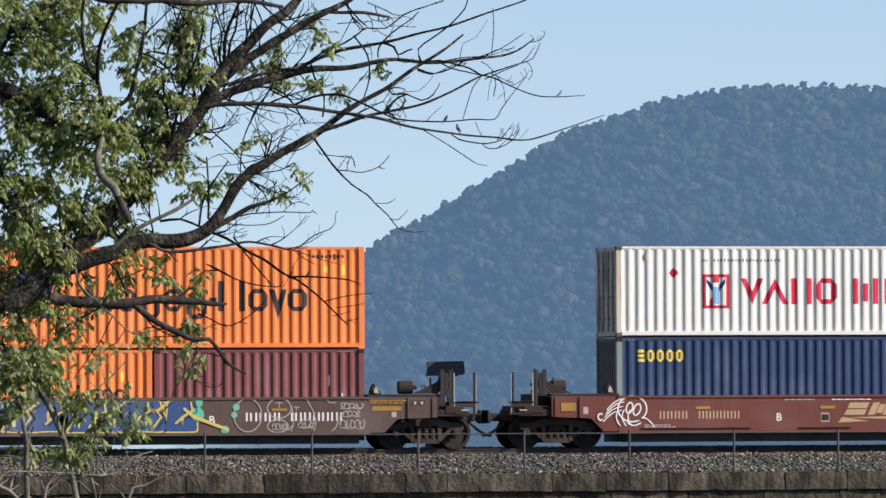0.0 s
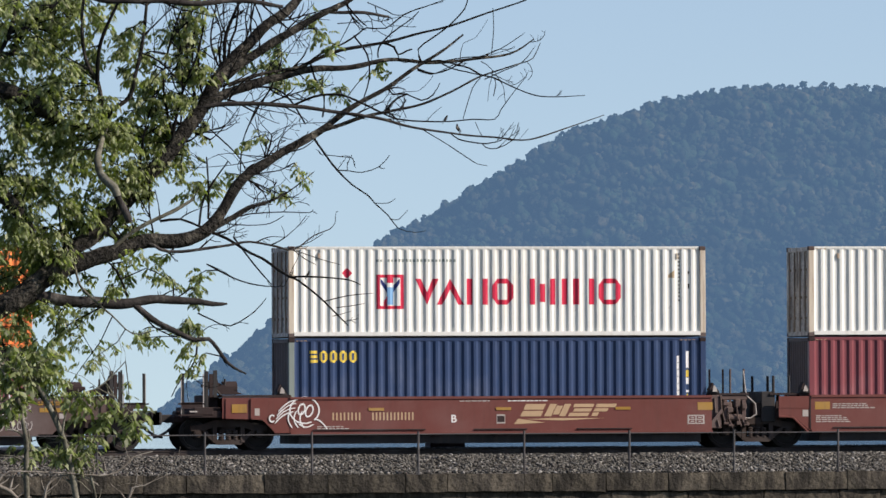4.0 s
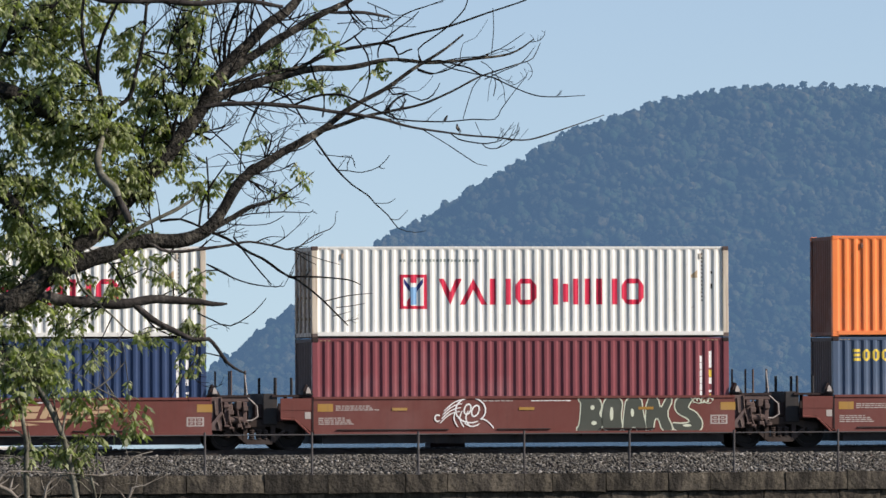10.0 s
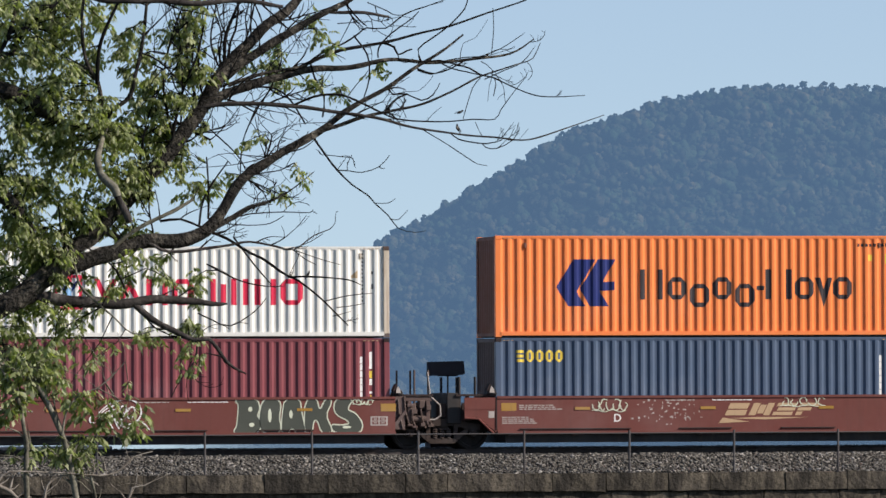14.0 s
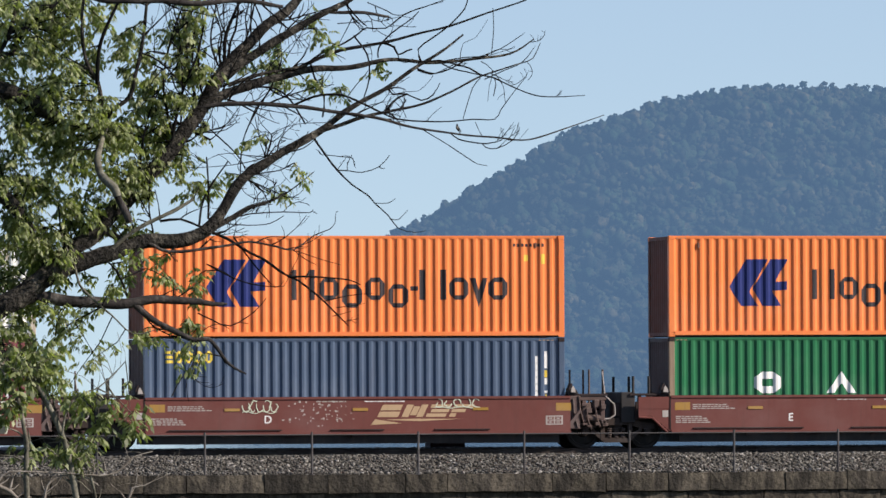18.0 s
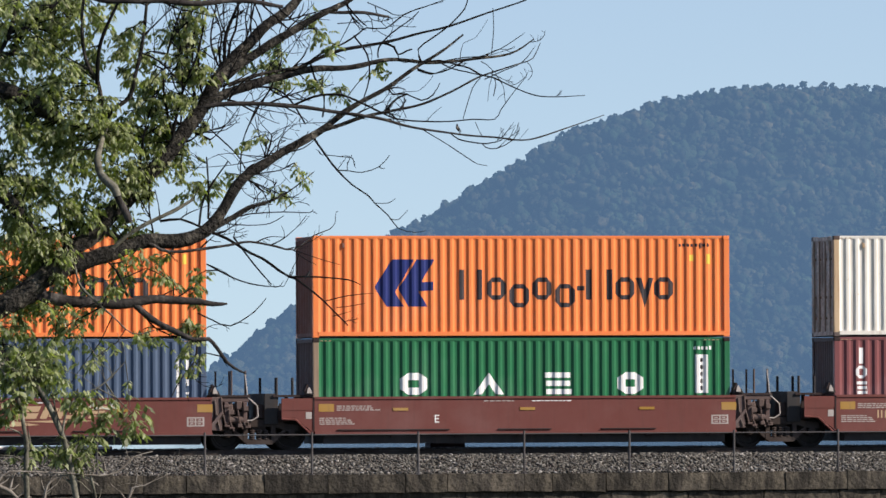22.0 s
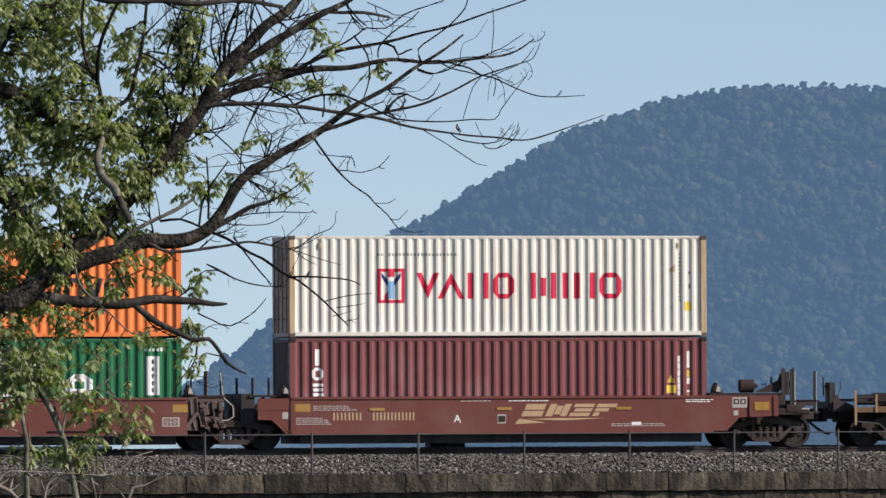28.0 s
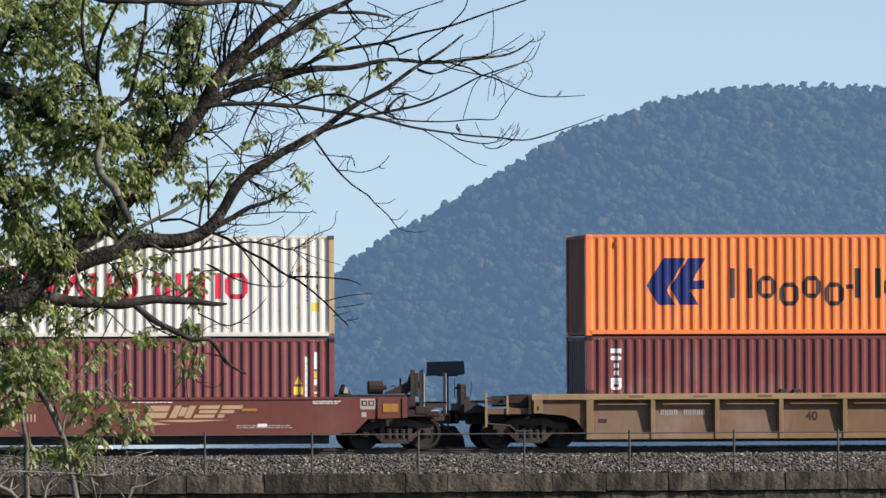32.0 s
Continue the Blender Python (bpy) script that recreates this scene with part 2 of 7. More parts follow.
def rod(bm, a, b, r, n=8, r2=None):
    a, b = Vector(a), Vector(b)
    q = (b - a).to_track_quat("Z", "Y").to_matrix().to_4x4()
    bmesh.ops.create_cone(bm, cap_ends=True, segments=n, radius1=r, radius2=r if r2 is None else r2, depth=(b - a).length,
                          matrix=Matrix.Translation((a + b) / 2) @ q)


def pipe(bm, pts, r, n=6):
    for a, b in zip(pts, pts[1:]):
        rod(bm, a, b, r, n)


strokes = []        # every stroke lies a hair over the one before, so that crossings never share a plane


def ribbon(bm, pts, w, y, t=0.004):
    """A painted stroke of width w through points in x and z, on the face at y."""
    strokes.append(1)
    y -= 0.0012 * (len(strokes) % 7)
    P = [Vector(p) for i, p in enumerate(pts) if i == 0 or (Vector(p) - Vector(pts[i - 1])).length > 1e-4]
    rows = []
    for i, p in enumerate(P):
        d = (P[min(i + 1, len(P) - 1)] - P[max(i - 1, 0)])
        d = d.normalized() if d.length > 1e-6 else Vector((1, 0))
        k = w / 2 * (0.75 if i in (0, len(P) - 1) else 1)
        q = Vector((-d.y, d.x)) * k
        rows.append([bm.verts.new((p.x + c * q.x, v, p.y + c * q.y)) for c in (-1, 1) for v in (y - t, y)])
    for a, b in zip(rows, rows[1:]):
        for i, j in ((0, 2), (2, 3), (3, 1), (1, 0)):
            bm.faces.new((a[i], a[j], b[j], b[i]))
    bm.faces.new((rows[0][0], rows[0][1], rows[0][3], rows[0][2]))
    bm.faces.new((rows[-1][0], rows[-1][2], rows[-1][3], rows[-1][1]))


def part(name, bm, material, parent, label="", at=None, smooth=False):
    bmesh.ops.recalc_face_normals(bm, faces=bm.faces)
    me = bpy.data.meshes.new(name)
    bm.to_mesh(me)
    bm.free()
    return hang(name, me, material, parent, label, at, smooth)


def hang(name, me, material, parent, label="", at=None, smooth=False):
    if material and not me.materials:
        me.materials.append(material)
    if smooth:
        me.polygons.foreach_set("use_smooth", [True] * len(me.polygons))
    ob = new(name, me)
    ob.parent = parent
    if at is not None:
        ob.matrix_basis = at
    if label:
        ob["label"] = label
    return ob


def boxes(name, material, parent, rows, soft=0.0, label=""):
    bm = bmesh.new()
    for r in rows:
        box(bm, *r, soft)
    return part(name, bm, material, parent, label)


def mesh_of(name, verts, faces):
    """A mesh from arrays of corners and triangles."""
    me = bpy.data.meshes.new(name)
    verts, faces = np.asarray(verts, "f"), np.asarray(faces, "i")
    me.vertices.add(len(verts))
    me.vertices.foreach_set("co", verts.ravel())
    me.loops.add(faces.size)
    me.loops.foreach_set("vertex_index", faces.ravel())
    me.polygons.add(len(faces))
    me.polygons.foreach_set("loop_start", np.arange(0, faces.size, faces.shape[1], dtype="i"))
    me.update(calc_edges=True)
    return me


def lettered(text, size, material, parent, x, y, z, rx=90):
    """A painted character on a face that looks along -y."""
    c = bpy.data.curves.new("character", "FONT")
    c.body, c.size, c.extrude, c.align_x, c.offset = text, size, 0.002, "CENTER", 0.004
    tmp = new("character", c)
    me = bpy.data.meshes.new_from_object(tmp)
    bpy.data.objects.remove(tmp)
    return hang("stencil_letter", me, material, parent, "", pose(x, y, z, rx, 0, 0))


TRAIN_ROWS = [(0, 0.0), (2, 4.765), (4, 9.554), (6, 14.373), (8, 19.229), (10, 24.128), (12, 29.075), (14, 34.075), (16, 39.132),
              (18, 44.248), (20, 49.421), (22, 54.650), (24, 59.930), (26, 65.257), (28, 70.629), (30, 76.047), (32, 81.521)]
TRACK_Y = 1.22
rolling = []        # train things and where each stands at the start
wheelsets = []      # wheelsets and their places on their trucks


def on_train(name, x, z, label, category, group):
    ob = tagged(new(name), label, category, group)
    ob.empty_display_size = 0.3
    ob.location = (x, TRACK_Y, z)
    rolling.append((ob, x, z))
    return ob


# ---- ground, water, hill, sky's edge ----
def ground_height(y):
    for (ya, za), (yb, zb) in zip(GROUND, GROUND[1:]):
        if y <= yb:
            return za + (zb - za) * (y - ya) / (yb - ya)
    return GROUND[-1][1]


GROUND = [(-4000, 0.0), (-320, -0.4), (-223, -0.5), (-180, -1.3), (-126, -2.1), (-60, -2.5), (-5.2, -2.6), (-4.35, -2.6), (-4.25, -1.0), (5.2, -0.9), (8.5, -2.6), (30, -4.0), (2900, -4.0), (3000, -1.4), (4990, 2.0)]
ys = [-4000, -1500, -700, -400, -320, -270, -223, -200, -180, -150, -126, -90, -60, -30, -12, -5.2, -4.35, -4.25, -2, 1, 3, 5.2, 6.5, 8.5, 30, 200, 900, 2000, 2900, 3000, 4990]
xs = [-4800, -2000, -800, -300, -100, -40, 0, 20, 35, 45, 55, 65, 80, 120, 200, 400, 900, 2000, 4800]
gv = [(x, y, ground_height(y) + (0.06 * noise.noise(Vector((x * 0.1, y * 0.1, 0))) if -223 < y < -12 else 0)) for y in ys for x in xs]
gf = [(j * len(xs) + i, j * len(xs) + i + 1, (j + 1) * len(xs) + i + 1, (j + 1) * len(xs) + i) for j in range(len(ys) - 1) for i in range(len(xs) - 1)]
tagged(hang("ground", mesh_of("ground", gv, gf), M_GROUND, None), "rough grassy ground falling to a railway wall", "ground", kind="structure")
bm = bmesh.new()
box(bm, -4800, 4800, 8.0, 4985, -1.66, -1.6)
tagged(part("water", bm, M_WATER, None), "calm pale river water beyond the tracks", "water", kind="structure")

RIDGE = [(9.6, -6), (10.60, 1), (10.94, 21), (11.37, 46), (11.61, 60), (11.89, 76), (12.29, 96), (12.70, 112), (13.10, 130), (13.30, 141), (13.50, 149), (13.91, 159),
         (14.31, 167.6), (14.71, 171), (15.33, 174), (15.78, 173.4), (16.71, 173.4), (18.71, 152), (24, 60)]


def ridge_height(a):
    return float(np.interp(a, [r[0] for r in RIDGE], [r[1] for r in RIDGE]))


def hill_point(a, k):
    """A point of the hill: bearing a in degrees, k from the shore (0) over the crest (1)."""
    d = 3050 + 1050 * k
    h = ridge_height(a) * (1 - (1 - min(k, 1)) ** 1.6) if k <= 1 else ridge_height(a) * (1 - 0.4 * (k - 1))
    h += 3.0 * noise.noise(Vector((a * 2.2, k * 4, 0))) * min(1, 4 * k)
    y = d - 223.6
    return Vector((math.tan(radians(a)) * d, y, h - 8.6 - 1.5 * (k < 0.02)))


HILL_A = [9.6 + 0.12 * i for i in range(80)]
HILL_K = [0.0, 0.1, 0.2, 0.3, 0.4, 0.5, 0.6, 0.7, 0.8, 0.9, 1.0, 1.15, 1.4, 1.75]
hv = [hill_point(a, k) for k in HILL_K for a in HILL_A]
n = len(HILL_A)
hf = [(j * n + i, j * n + i + 1, (j + 1) * n + i + 1, (j + 1) * n + i) for j in range(len(HILL_K) - 1) for i in range(n - 1)]
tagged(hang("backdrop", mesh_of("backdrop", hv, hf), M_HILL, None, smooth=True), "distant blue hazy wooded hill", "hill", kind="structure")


def lumps(seed, subdiv, rough):
    """A crown's uneven shape: corners and triangles round the origin."""
    b = bmesh.new()
    bmesh.ops.create_icosphere(b, subdivisions=subdiv, radius=1.0)
    v = np.array([x.co for x in b.verts])
    f = np.array([[x.index for x in q.verts] for q in b.faces])
    b.free()
    k = np.array([1 + rough * noise.noise(Vector(c) * 1.6 + Vector((seed * 7.3, 0, 0))) + rough * 0.7 * noise.noise(Vector(c) * 4 + Vector((0, seed * 3.1, 0))) for c in v])
    return v * k[:, None], f


def scatter(shapes, places):
    """Joins copies of the shapes: rows of shape number, place, turn, and size in x, y, z."""
    vs, fs, base = [], [], 0
    for s, c, a, size in places:
        v, f = shapes[s]
        ca, sa = math.cos(a), math.sin(a)
        w = v * np.array(size)
        w = np.stack([w[:, 0] * ca - w[:, 1] * sa, w[:, 0] * sa + w[:, 1] * ca, w[:, 2]], 1) + np.array(c)
        vs.append(w)
        fs.append(f + base)
        base += len(v)
    return np.concatenate(vs), np.concatenate(fs)


rng = random.Random(5)
puffs = [lumps(40 + i, 1, 0.5) for i in range(9)]


def crown_shape(n, spread, least, most):
    """A far tree's crown: a heap of small round leaf masses."""
    rows = []
    for _ in range(n):
        a, h = rng.uniform(0, 6.2832), rng.uniform(-0.5, 1.0)
        w = spread * math.sqrt(max(0.0, 1 - h * h * 0.85)) * rng.uniform(0.35, 1.0)
        q = rng.uniform(least, most)
        rows.append((rng.randrange(9), (w * math.cos(a), w * math.sin(a), h), rng.uniform(0, 6.28), (q, q, q * rng.uniform(0.7, 1.0))))
    return scatter(puffs, rows)


crowns = [crown_shape(20, 0.85, 0.18, 0.44) for _ in range(14)] + [crown_shape(34, 0.85, 0.14, 0.34) for _ in range(6)]
rows = []
for i in range(3700):
    a, k = rng.uniform(10.3, 16.6), rng.random() ** 1.15
    s = rng.uniform(3.6, 5.6) if i > 1500 else rng.uniform(5.4, 8.4)
    c = hill_point(a, k)
    if c.z < -4.5:
        continue
    rows.append((rng.randrange(14), (c.x, c.y, c.z + s * (-0.6 if k > 0.8 else 0.0) + rng.uniform(-0.6, 0.9)), rng.uniform(0, 6.28), (s, s, s * rng.uniform(0.9, 1.3))))
for i in range(190):
    a = 10.5 + 6.15 * i / 190 + rng.uniform(-0.03, 0.03)
    c = hill_point(a, 1.0)
    s = rng.uniform(1.5, 3.9)
    lift_up = rng.uniform(-1.2, 1.0) + 2.0 * noise.noise(Vector((a * 9, 0, 0))) + (1.8 if rng.random() < 0.1 else 0)
    rows.append((14 + rng.randrange(6), (c.x, c.y, c.z + s * 0.3 + lift_up + (2.0 if a > 13.3 else 1.0)), rng.uniform(0, 6.28), (s, s, s * rng.uniform(0.9, 1.25))))
tagged(hang("distant_trees", mesh_of("distant_trees", *scatter(crowns, rows)), M_HILL, None, smooth=True), "dense trees with a painted blue haze covering the distant hill", "woods", kind="stuff")

# ---- track ----
def box_mesh(name, x, y, z, soft=0.0):
    b = bmesh.new()
    box(b, -x / 2, x / 2, -y / 2, y / 2, -z / 2, z / 2, soft)
    me = bpy.data.meshes.new(name)
    b.to_mesh(me)
    b.free()
    return me


track = tagged(new("railway_track"), "single railway track on grey ballast with dark ties", "track", kind="structure")
for y in (TRACK_Y - 0.7525, TRACK_Y + 0.7525):
    bm = bmesh.new()
    prof = [(-0.07, -0.172), (0.07, -0.172), (0.07, -0.16), (0.012, -0.14), (0.012, -0.045), (0.036, -0.035), (0.036, -0.003), (0.03, 0.0), (-0.03, 0.0), (-0.036, -0.003), (-0.036, -0.035), (-0.012, -0.045), (-0.012, -0.14), (-0.07, -0.16)]
    ends = [[bm.verts.new((x, y + a, b)) for a, b in prof] for x in (-60, 200)]
    for i in range(len(prof)):
        j = (i + 1) % len(prof)
        bm.faces.new((ends[0][i], ends[0][j], ends[1][j], ends[1][i]))
    part("rail", bm, M_RAIL, track)
tie_mesh = box_mesh("tie", 0.23, 2.6, 0.18, 0.015)
for i in range(120):
    hang("tie", tie_mesh, M_TIE, track, at=Matrix.Translation((26 + i * 0.54 + rng.uniform(-0.02, 0.02), TRACK_Y + rng.uniform(-0.03, 0.03), -0.265)))
bm = bmesh.new()
prism(bm, [(-4.15, -0.80), (-4.15, -0.70), (-3.2, -0.62), (-1.35, -0.28), (-0.5, -0.22), (3.0, -0.22), (3.35, 0.02), (4.3, 0.02), (5.2, -0.5), (5.9, -0.95)], -60, 200)
bm.transform(Matrix(((0, 1, 0, 0), (1, 0, 0, 0), (0, 0, 1, 0), (0, 0, 0, 1))))
tagged(part("ballast_bed", bm, M_BED, None), "bed of packed grey ballast under the track", "ballast", kind="structure")


def bed_height(y):
    return float(np.interp(y, [-4.15, -3.2, -1.35, -0.5, 3.0, 3.35, 4.3, 5.2], [-0.70, -0.62, -0.28, -0.22, -0.22, 0.02, 0.02, -0.5]))


stones = [lumps(20 + i, 1, 1.1) for i in range(8)]
rows = []
for _ in range(32000):
    x, y = rng.uniform(36, 66), -4.05 + 4.6 * rng.random() ** 0.9
    s = rng.choice((0.016, 0.024, 0.032, 0.044)) * rng.uniform(0.75, 1.25)
    rows.append((rng.randrange(8), (x, y, bed_height(y) + s * 0.2 + rng.uniform(0, 0.05)), rng.uniform(0, 6.28), (s * rng.uniform(1, 1.5), s, s * rng.uniform(0.6, 1))))
for _ in range(5000):
    x, y = rng.uniform(36, 70), rng.uniform(2.6, 4.6)
    s = rng.uniform(0.014, 0.028)
    rows.append((rng.randrange(8), (x, y, bed_height(y) + s * 0.3), rng.uniform(0, 6.28), (s * 1.3, s, s * 0.8)))
tagged(hang("ballast", mesh_of("ballast", *scatter(stones, rows)), M_BALLAST, None), "loose crushed grey ballast stones", "ballast", kind="stuff")

# ---- stone retaining wall with coping, and its pipe railing ----
bm = bmesh.new()
box(bm, -60, 200, -4.42, -4.15, -3.0, -0.71)
wall = tagged(part("wall_track", bm, M_CORE, None), "dark weathered stone retaining wall below the track", "wall", kind="structure")


def stone_mesh(seed, x, y, z):
    """A rough block of that size, its faces uneven and its edges worn."""
    b = bmesh.new()
    bmesh.ops.create_cube(b, size=1.0, matrix=Matrix.Diagonal((x, y, z, 1)))
    bmesh.ops.subdivide_edges(b, edges=[e for e in b.edges if abs(e.verts[0].co.x - e.verts[1].co.x) > 0.1], cuts=3, use_grid_fill=True)
    for v in b.verts:
        edge = abs(abs(v.co.x) - x / 2) < 0.01
        v.co += Vector((0.03, 0.05, 0.045 if edge else 0.028)) * noise.noise(v.co * 3.3 + Vector((seed * 5.1, 0, 0)))
        if edge:
            v.co.y += 0.02 if v.co.y < 0 else 0
    me = bpy.data.meshes.new("stone")
    b.to_mesh(me)
    b.free()
    return me


widths = (0.8, 1.2, 1.55, 1.8, 2.2)
cops = {w: [stone_mesh(i + w, w - 0.02, 0.42, 0.50) for i in range(3)] for w in widths}
lows = {w: [stone_mesh(9 + i + w, w - 0.03, 0.34, 0.46) for i in range(3)] for w in widths}
for kind, z, yc in ((cops, -0.92, -4.38), (lows, -1.44, -4.30), (lows, -1.92, -4.30), (lows, -2.40, -4.30)):
    x = 35.0 - rng.random()
    while x < 68:
        w = rng.choice(widths)
        hang("stone", rng.choice(kind[w]), M_STONE, wall, at=pose(x + w / 2, yc + rng.uniform(-0.02, 0.02), z + rng.uniform(-0.008, 0.008), 0, rng.uniform(-0.4, 0.4), rng.choice((0, 180)) + rng.uniform(-0.5, 0.5)))
        x += w

railing = tagged(new("pipe_railing"), "low grey pipe railing on thin posts along the wall", "railing", kind="structure")
railing.location = (0, -4.25, -0.68)
for i in range(-8, 14):
    bm = bmesh.new()
    x = 42.36 + 3.03 * i
    rod(bm, (x, 0, 0), (x, 0, 1.20), 0.032, 8)
    rod(bm, (x, 0, 0), (x, 0, 0.03), 0.09, 8)
    part("post", bm, M_FENCE, railing)
    bm = bmesh.new()
    rod(bm, (x, 0, 1.12), (x + 3.03, 0, 1.12), 0.018, 6)
    part("rail", bm, M_FENCE, railing)

# ---- trackside board and its footing beyond the train ----
board = tagged(new("trackside_board"), "dark tilted rectangular panel on a thin post", "sign")
board.location = (51.15, 4.6, -0.35)
boxes("panel", M_BOARD, board, [(-0.52, 0.52, -0.06, 0.0, 2.50, 2.86)], 0.01, "dark flat panel")
bm = bmesh.new()
prism(bm, [(-0.56, 2.45), (0.54, 2.48), (0.60, 2.52), (0.56, 2.88), (-0.50, 2.86)], -0.10, -0.065)
part("face_sheet", bm, M_BOARD, board)
boxes("post", M_STEEL, board, [(0.08, 0.12, -0.05, 0.0, -0.5, 2.5)])
boxes("bracket", M_STEEL, board, [(-0.2, 0.4, -0.05, 0.0, 2.44, 2.50)])
footing = tagged(new("concrete_footing"), "squat brown concrete footing at the track's edge", "footing")
footing.location = (51.2, 4.7, -0.6)
bm = bmesh.new()
prism(bm, [(-0.62, 0), (0.66, 0), (0.45, 0.95), (0.2, 1.25), (-0.35, 1.25), (-0.5, 0.9)], -0.35, 0.35)
part("block", bm, M_CAR_DARK, footing)

# block added to stand for an unidentified pale strip past the rails
barrier = tagged(new("concrete_barrier"), "low whitish block beyond the track", "barrier")
barrier.location = (34.0, 6.0, -1.3)
boxes("block", M_TXT_WHITE, barrier, [(0.0, 7.6, -0.15, 0.15, 0.0, 1.42)], 0.03)

# ---- containers ----
PITCH, DEEP, FACE = 0.278, 0.046, -1.208


def corrugation(length):
    """Break points of a side's trapezoid waves: x and the depth below the face."""
    n = int((length - 0.36) / PITCH) - 1
    x = 0.37
    pts = [(0.13, 0.0), (x - 0.206, 0.0), (x - 0.138, DEEP), (x - 0.068, DEEP)]
    for _ in range(n):
        pts += [(x, 0.0), (x + 0.072, 0.0), (x + 0.140, DEEP), (x + 0.210, DEEP)]
        x += PITCH
    return pts + [(x, 0.0), (x + 0.072, 0.0), (x + 0.125, DEEP), (length - 0.13, DEEP)] if length - 0.13 - x > 0.16 else pts + [(x, 0.0), (length - 0.13, 0.0)]


def wave_sheet(bm, pts, y, sign, z0, z1):
    lo = [bm.verts.new((x, y - sign * d, z0)) for x, d in pts]
    hi = [bm.verts.new((x, y - sign * d, z1)) for x, d in pts]
    for i in range(len(pts) - 1):
        bm.faces.new((lo[i], lo[i + 1], hi[i + 1], hi[i]))


def decal(name, material, parent, pts, shapes, label=""):
    """Paint on a corrugated side: each shape is (x0, x1, low0, low1, high0, high1)."""
    bm = bmesh.new()
    px, pd = [p[0] for p in pts], [p[1] for p in pts]
    for x0, x1, la, lb, ha, hb in shapes:
        cut = sorted({x0, x1, *[x for x in px if x0 < x < x1]})
        prev = None
        for x in cut:
            k = (x - x0) / (x1 - x0)
            y = FACE + float(np.interp(x, px, pd)) - 0.004
            now = (bm.verts.new((x, y, la + (lb - la) * k)), bm.verts.new((x, y, ha + (hb - ha) * k)))
            if prev:
                bm.faces.new((prev[0], now[0], now[1], prev[1]))
            prev = now
    ob = part(name, bm, material, parent, label)
    if name in ("code_strip", "address_strip", "number_strip", "size_mark"):
        ob["kind"] = "stuff"
    return ob


def letter_shape(kind, x, z, w, h, s=0.15):
    """One plain shape that stands for a letter: bars, a wedge, a triangle or a block."""
    m = x + w / 2
    if kind == "one":
        return [(x, x + w, z, z, z + h, z + h)]
    if kind == "two":
        return [(x, x + s, z, z, z + h, z + h), (x + w - s, x + w, z, z, z + h, z + h)]
    if kind == "three":
        return [(x, x + s, z, z, z + h, z + h), (m - s / 2, m + s / 2, z + h * 0.1, z + h * 0.1, z + h * 0.8, z + h * 0.8), (x + w - s, x + w, z, z, z + h, z + h)]
    if kind in ("vee", "peak"):
        thick = s * h / (w / 2)
        a = s
        if kind == "vee":
            return [(x, x + a, z + h, z + h - thick, z + h, z + h), (x + a, m, z + h - thick, z, z + h, z + thick),
                    (m, x + w - a, z, z + h - thick, z + thick, z + h), (x + w - a, x + w, z + h - thick, z + h, z + h, z + h)]
        return [(x, x + a, z, z, z, z + thick), (x + a, m, z, z + h - thick, z + thick, z + h), (m, x + w - a, z + h - thick, z, z + h, z + thick), (x + w - a, x + w, z, z, z + thick, z)]
    if kind in ("ring", "small", "drop"):
        if kind != "ring":
            h *= 0.74
        z -= h * 0.30 if kind == "drop" else 0
        q, t = 0.26 * h, s * 0.85
        return [(x, x + s, z + q, z, z + h - q, z + h), (x + w - s, x + w, z, z + q, z + h, z + h - q),
                (x + s, x + w - s, z, z, z + t, z + t), (x + s, x + w - s, z + h - t, z + h - t, z + h, z + h)]
    if kind == "stack":
        t = h * 0.24
        return [(x + 0.05 * w, x + w, z, z, z + t, z + t), (x + 0.05 * w, x + 0.95 * w, z + h / 2 - t / 2, z + h / 2 - t / 2, z + h / 2 + t / 2, z + h / 2 + t / 2), (x, x + 0.95 * w, z + h - t, z + h - t, z + h, z + h)]
    b = w * 0.16
    return [(x, x + b, z + h * 0.18, z, z + h * 0.82, z + h), (x + b, x + w - b, z, z, z + h, z + h), (x + w - b, x + w, z, z + h * 0.18, z + h, z + h * 0.82)]


def word(ob, pts, material, label, letters, s=0.15):
    for kind, x, z, w, h in letters:
        decal("name_bar", material, ob, pts, letter_shape(kind, x, z, w, h, s), label)


def bars(x, z, h, widths, gap, stroke):
    """A number as plain upright bars, two to a figure."""
    out = []
    for w in widths:
        out += [(x, x + stroke, z, z, z + h, z + h), (x + w - stroke, x + w, z, z, z + h, z + h)] if w > stroke * 1.6 else [(x, x + w, z, z, z + h, z + h)]
        x += w + gap
    return out


def specks(x, z, h, w, n, seed):
    """Small unreadable lettering as a row of short bars."""
    r = random.Random(seed)
    out, step = [], w / n
    for i in range(n):
        if r.random() < 0.86:
            out.append((x + i * step, x + i * step + step * 0.62, z, z, z + h * r.uniform(0.75, 1), z + h * r.uniform(0.75, 1)))
    return out


